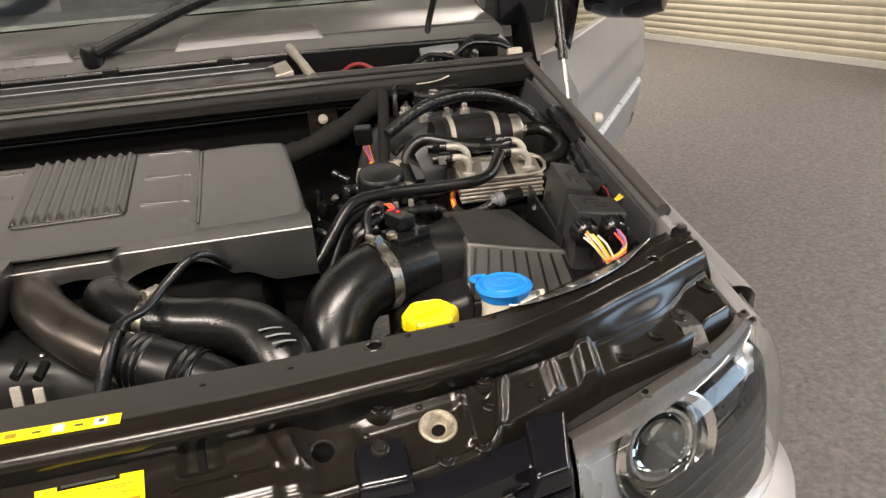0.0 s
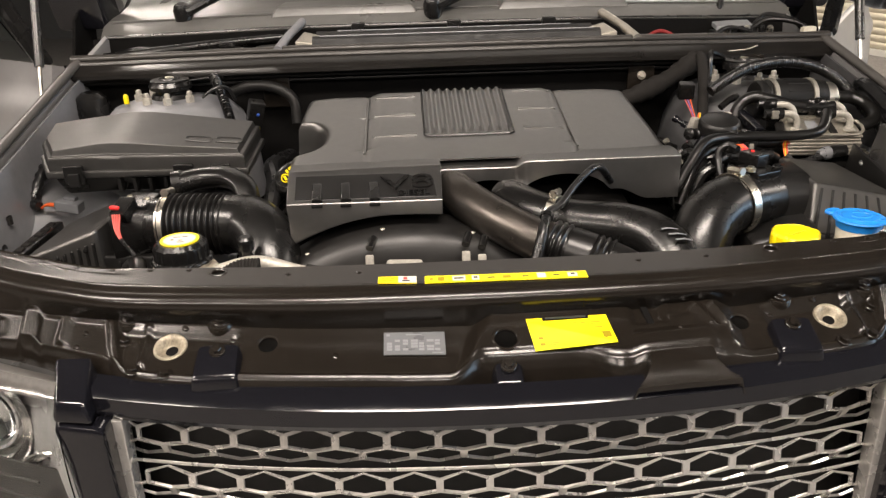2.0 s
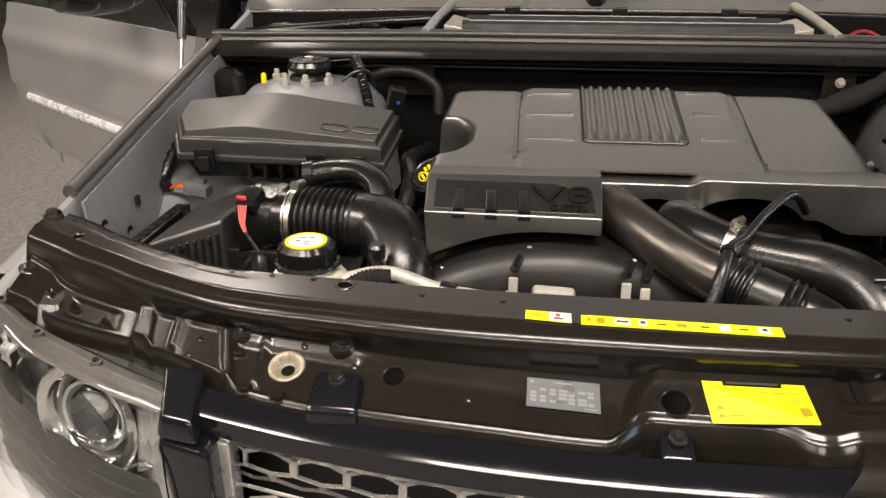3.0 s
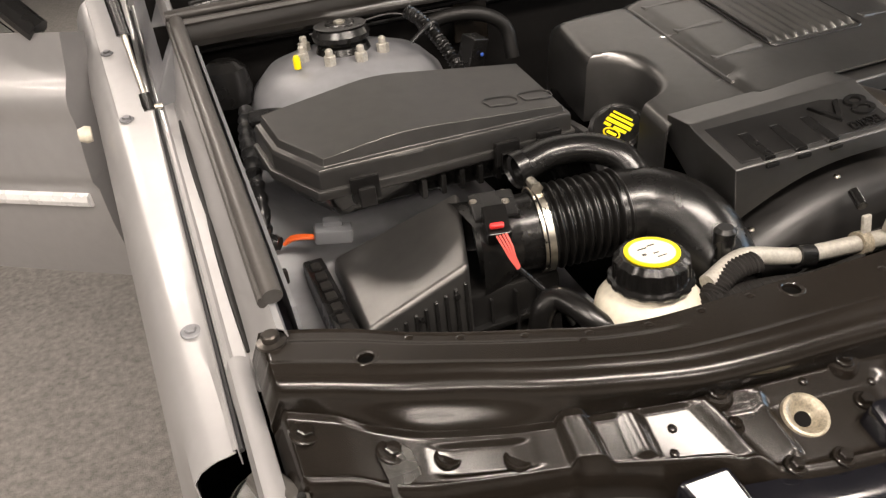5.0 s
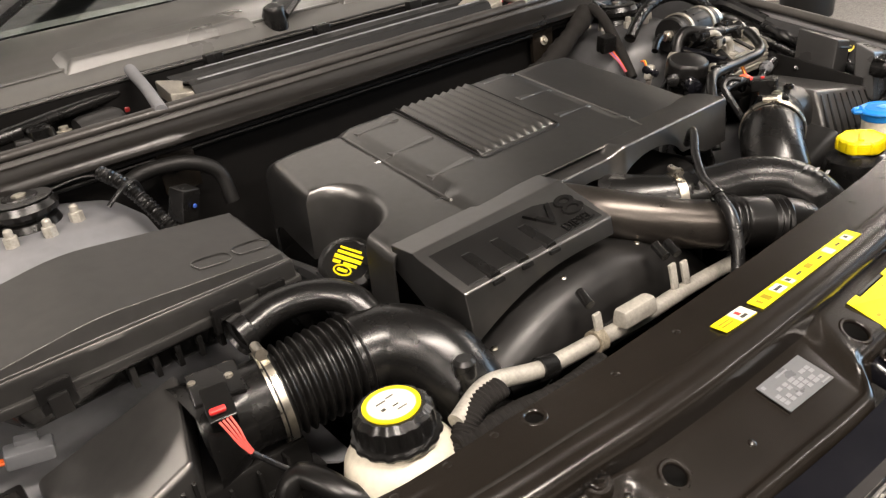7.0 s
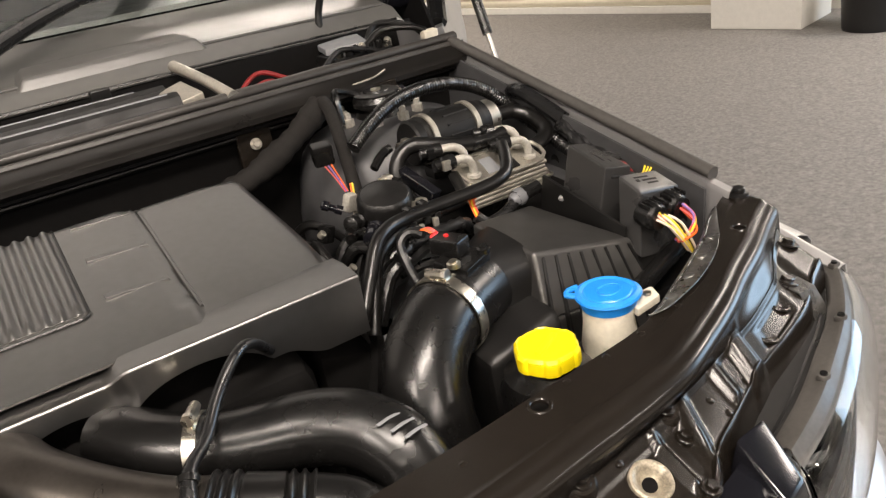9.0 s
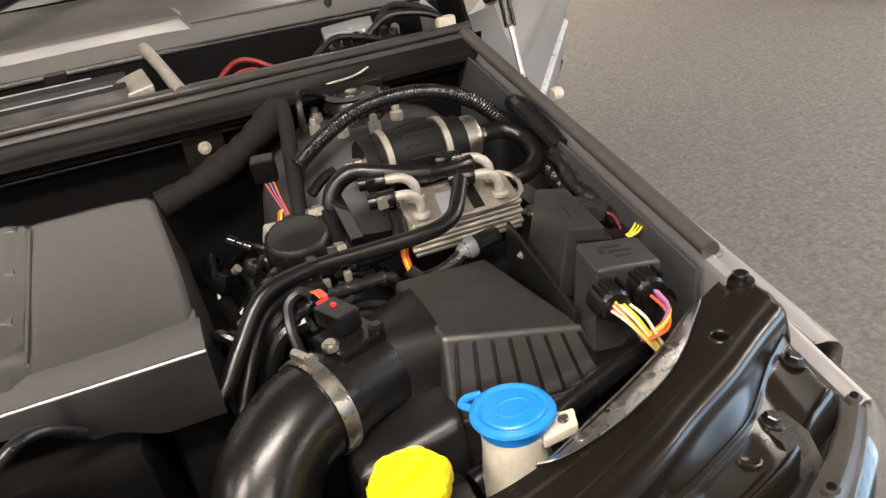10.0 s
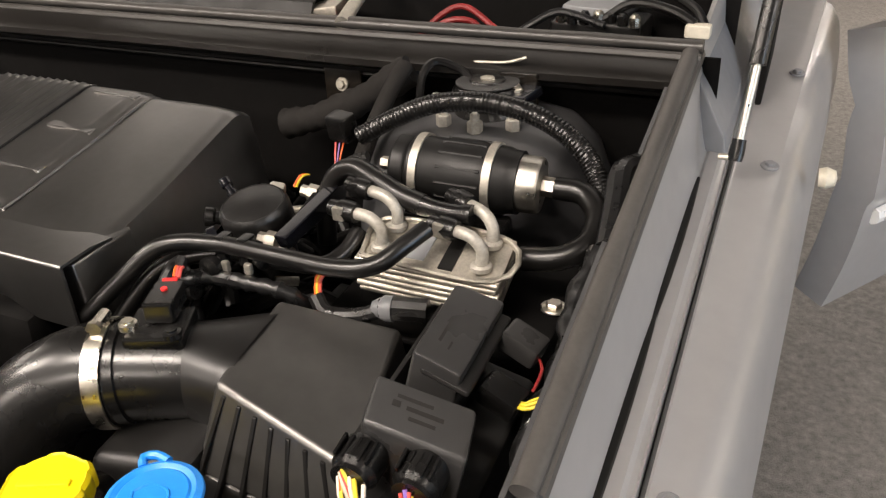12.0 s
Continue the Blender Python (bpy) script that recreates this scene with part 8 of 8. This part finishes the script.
# vacuum valve with a domed black cap, fittings round it
vv = thing("vacuum_valve", (0.435, 0.47, 1.0), "round black vacuum valve among metal fittings", "valve")
m = along((0.434, 0.462, 1.045), (0.432, 0.446, 1.115))
part("body", lathe([(0, -0.03), (0.026, -0.03), (0.028, 0.01), (0.033, 0.018), (0.036, 0.024), (0.036, 0.036), (0, 0.036)], m, 32), SATIN, vv)
part("cap", lathe([(0, 0.036), (0.0355, 0.036), (0.0355, 0.050), (0.0340, 0.0545), (0.0315, 0.0575), (0.0300, 0.0570), (0.0290, 0.0575), (0.015, 0.0605), (0, 0.0615)], m, 60, wave=lambda t: 1 + 0.008 * math.cos(44 * t)), PLASTIC, vv, "knurled black cap")
part("pale_plug", box((0.412, 0.515, 1.078), (0.018, 0.014, 0.026), 0.004, pose(0, 0, 0, 12, 10, 20)), PALE_ALLOY, vv, "pale plastic plug")
for k in range(2):
    part("plug_wire", tube([(0.424 + 0.003 * k, 0.530, 1.082), (0.428 + 0.003 * k, 0.538, 1.092), (0.432 + 0.002 * k, 0.548, 1.090)], 0.0013, 6), (ORANGE, YELLOW_WIRE)[k], vv, "orange wire")
part("bracket", solid8([(0.486, 0.520, 1.085), (0.497, 0.520, 1.085), (0.492, 0.420, 1.075), (0.481, 0.420, 1.075)], [(0.484, 0.524, 1.108), (0.499, 0.524, 1.108), (0.496, 0.412, 1.092), (0.481, 0.412, 1.092)], 0.002), GLOSS_TRIM, vv, "glossy black bracket")
for p in ((0.472, 0.505, 1.092), (0.474, 0.425, 1.078)):
    part("bracket_nut", lathe([(0, 0), (0.009, 0), (0.009, 0.010), (0.006, 0.011), (0.006, 0.018), (0, 0.018)], along(p, Vector(p) + Vector((-1, -0.2, 0.2))), 6), CAST, vv)
for k, (p, d, rr) in enumerate((((0.398, 0.455, 1.075), (-0.02, -0.012, 0.004), 0.010), ((0.402, 0.425, 1.070), (-0.016, -0.02, -0.004), 0.012), ((0.455, 0.408, 1.072), (0.02, -0.008, 0.0), 0.009), ((0.385, 0.480, 1.085), (-0.02, 0.01, 0.012), 0.006), ((0.430, 0.402, 1.065), (0.0, -0.022, 0.0), 0.011))):
    part("union", lathe([(0, 0), (rr, 0), (rr, 0.008), (rr * 0.7, 0.010), (rr * 0.7, 0.016), (rr * 1.05, 0.018), (rr * 1.05, 0.026), (rr * 0.6, 0.028), (0, 0.028)], along(p, Vector(p) + Vector(d)), 16), GLOSS_TRIM if k % 2 else SATIN, vv)
part("lever", solid8([(0.470, 0.500, 1.085), (0.486, 0.510, 1.085), (0.480, 0.430, 1.060), (0.466, 0.430, 1.060)], [(0.470, 0.500, 1.098), (0.486, 0.510, 1.098), (0.480, 0.430, 1.072), (0.466, 0.430, 1.072)], 0.002), SATIN, vv)
part("fitting", tube([(0.452, 0.436, 1.07), (0.470, 0.430, 1.068), (0.488, 0.428, 1.066)], lambda s, d: 0.006 + 0.003 * (0.3 < s < 0.6), 10), STEEL, vv, "brass-coloured fitting")
rnd = random.Random(11)
for k in range(14):
    x, y, z = 0.385 + 0.13 * rnd.random(), 0.425 + 0.10 * rnd.random(), 1.02 + 0.035 * rnd.random()
    d = Vector((rnd.uniform(-1, 1), rnd.uniform(-1, 1), rnd.uniform(-0.2, 0.5))).normalized() * 0.024
    part("fitting", tube([(x, y, z), Vector((x, y, z)) + d], 0.004 + 0.004 * rnd.random(), 10), (SATIN, CAST, SATIN, DARK)[k % 4], vv)
for k in range(5):
    x, y = 0.345 + 0.03 * rnd.random(), 0.36 + 0.03 * k
    part("hose_end", tube([(x, y, 0.98), (x + 0.03, y + 0.01, 1.03), (x + 0.06, y + 0.02 * rnd.random(), 1.04)], 0.009, 10), SATIN, vv)

rnd = random.Random(21)
gap = thing("side_plumbing", (0.37, 0.52, 0.95), "black hoses and connectors packed beside the engine cover", "plumbing")
for k in range(16):
    x, y, z = 0.335 + 0.075 * rnd.random(), 0.38 + 0.26 * rnd.random(), 0.985 + 0.05 * rnd.random()
    a = rnd.uniform(0.4, 2.6)
    d = Vector((math.cos(a), math.sin(a), 0)) * rnd.uniform(0.02, 0.045)
    if k % 4:
        part("hose", tube([Vector((x, y, z - 0.03)) - d, Vector((x, y, z)) - d * 0.3, Vector((x, y, z + 0.012)) + d * 0.4, Vector((x, y, z - 0.01)) + d], 0.0045 + 0.0045 * rnd.random(), 10), (SATIN, HOSE, TAPE)[k % 3], gap)
    else:
        part("connector", box((x, y, z), (0.022, 0.018, 0.026), 0.003, pose(0, 0, 0, 20 * rnd.random(), 20 * rnd.random(), 90 * rnd.random())), SATIN, gap)
for p in ((0.352, 0.415, 1.035), (0.362, 0.52, 1.045)):
    part("clip_end", lathe([(0, 0), (0.005, 0), (0.005, 0.008), (0, 0.008)], along(p, Vector(p) + Vector((0.5, -0.5, 0.6))), 10), CAST, gap)
# fabric-sleeved pipe from the bulkhead, taped branch and orange-wired plug
sp = thing("sleeved_pipe", (0.42, 0.70, 1.0), "pipe in a dull grey fabric sleeve under the bulkhead", "pipe")
part("sleeve", tube([(0.482, 0.712, 1.165), (0.458, 0.708, 1.150), (0.412, 0.706, 1.122), (0.360, 0.702, 1.098), (0.30, 0.70, 1.080)], lambda s, d: 0.0185 + 0.0016 * math.sin(14 * s) + 0.0012 * math.sin(57 * s), 16), SLEEVE, sp)
part("branch", tube([(0.480, 0.700, 1.172), (0.478, 0.675, 1.160), (0.470, 0.640, 1.125), (0.462, 0.610, 1.085), (0.455, 0.585, 1.05)], 0.010, 12), SLEEVE, sp)
part("plug", box((0.432, 0.625, 1.118), (0.030, 0.024, 0.032), 0.004, pose(0, 0, 0, 10, 0, -12)), SATIN, sp)
for k in range(3):
    part("plug_wire", tube([(0.428 + 0.005 * k, 0.615, 1.102), (0.434 + 0.003 * k, 0.600, 1.085), (0.440 + 0.002 * k, 0.590, 1.065)], 0.0010, 6), (RED_WIRE, VIOLET_WIRE, ORANGE)[k], sp, "thin coloured wire")
part("vacuum_line", tube([(0.50, 0.690, 1.13), (0.503, 0.700, 1.165), (0.512, 0.720, 1.175), (0.54, 0.728, 1.165), (0.555, 0.722, 1.155)], 0.005, 8), HOSE, sp)
part("thin_pipe", tube([(0.50, 0.735, 1.165), (0.54, 0.738, 1.172), (0.59, 0.740, 1.175), (0.615, 0.742, 1.182)], 0.0018, 8), CAST, sp, "thin steel pipe")
lp = thing("lifting_plate", (0.595, 0.728, 1.13), "black steel plate with two bright bolts on the bulkhead", "bracket")
part("plate", solid8([(0.555, 0.690, 1.140), (0.632, 0.690, 1.142), (0.640, 0.735, 1.142), (0.556, 0.735, 1.140)], [(0.557, 0.692, 1.150), (0.630, 0.692, 1.152), (0.637, 0.735, 1.154), (0.558, 0.735, 1.152)], 0.003), GLOSS_TRIM, lp)
part("stay", box((0.60, 0.742, 1.13), (0.06, 0.012, 0.07), 0.003), BLACK_PAINT, lp)
for x in (0.580, 0.612):
    placed("bolt", to_mesh("bolt", hex_bolt(0.007, 0.010, 0.006), STEEL), lp, Matrix.Translation((x, 0.712, 1.152)))
# filler of dark plumbing below the cooler
lo = thing("lower_plumbing", (0.55, 0.50, 0.85), "dark hoses and brackets low beside the engine", "plumbing")
rnd = random.Random(3)
for k in range(22):
    x, y, z = 0.36 + 0.38 * rnd.random(), 0.44 + 0.18 * rnd.random(), 0.93 + 0.08 * rnd.random()
    a = rnd.uniform(-0.6, 0.6)
    part("hose", tube([(x - 0.06 * math.cos(a), y - 0.05 * math.sin(a), z - 0.02), (x, y, z + 0.015 * rnd.random()), (x + 0.06 * math.cos(a), y + 0.05 * math.sin(a) + 0.01, z - 0.01)], 0.005 + 0.006 * rnd.random(), 8), (HOSE, SATIN, TAPE, DARK)[k % 4], lo)
part("bracket_plate", solid8([(0.52, 0.40, 0.98), (0.74, 0.42, 0.98), (0.74, 0.60, 0.99), (0.52, 0.58, 0.99)], [(0.52, 0.40, 1.012), (0.74, 0.42, 1.010), (0.74, 0.60, 1.02), (0.52, 0.58, 1.02)], 0.006), DARK, lo)
placed("bolt", to_mesh("bolt", hex_bolt(0.008, 0.013, 0.006), STEEL), lo, Matrix.Translation((0.728, 0.50, 1.016)))
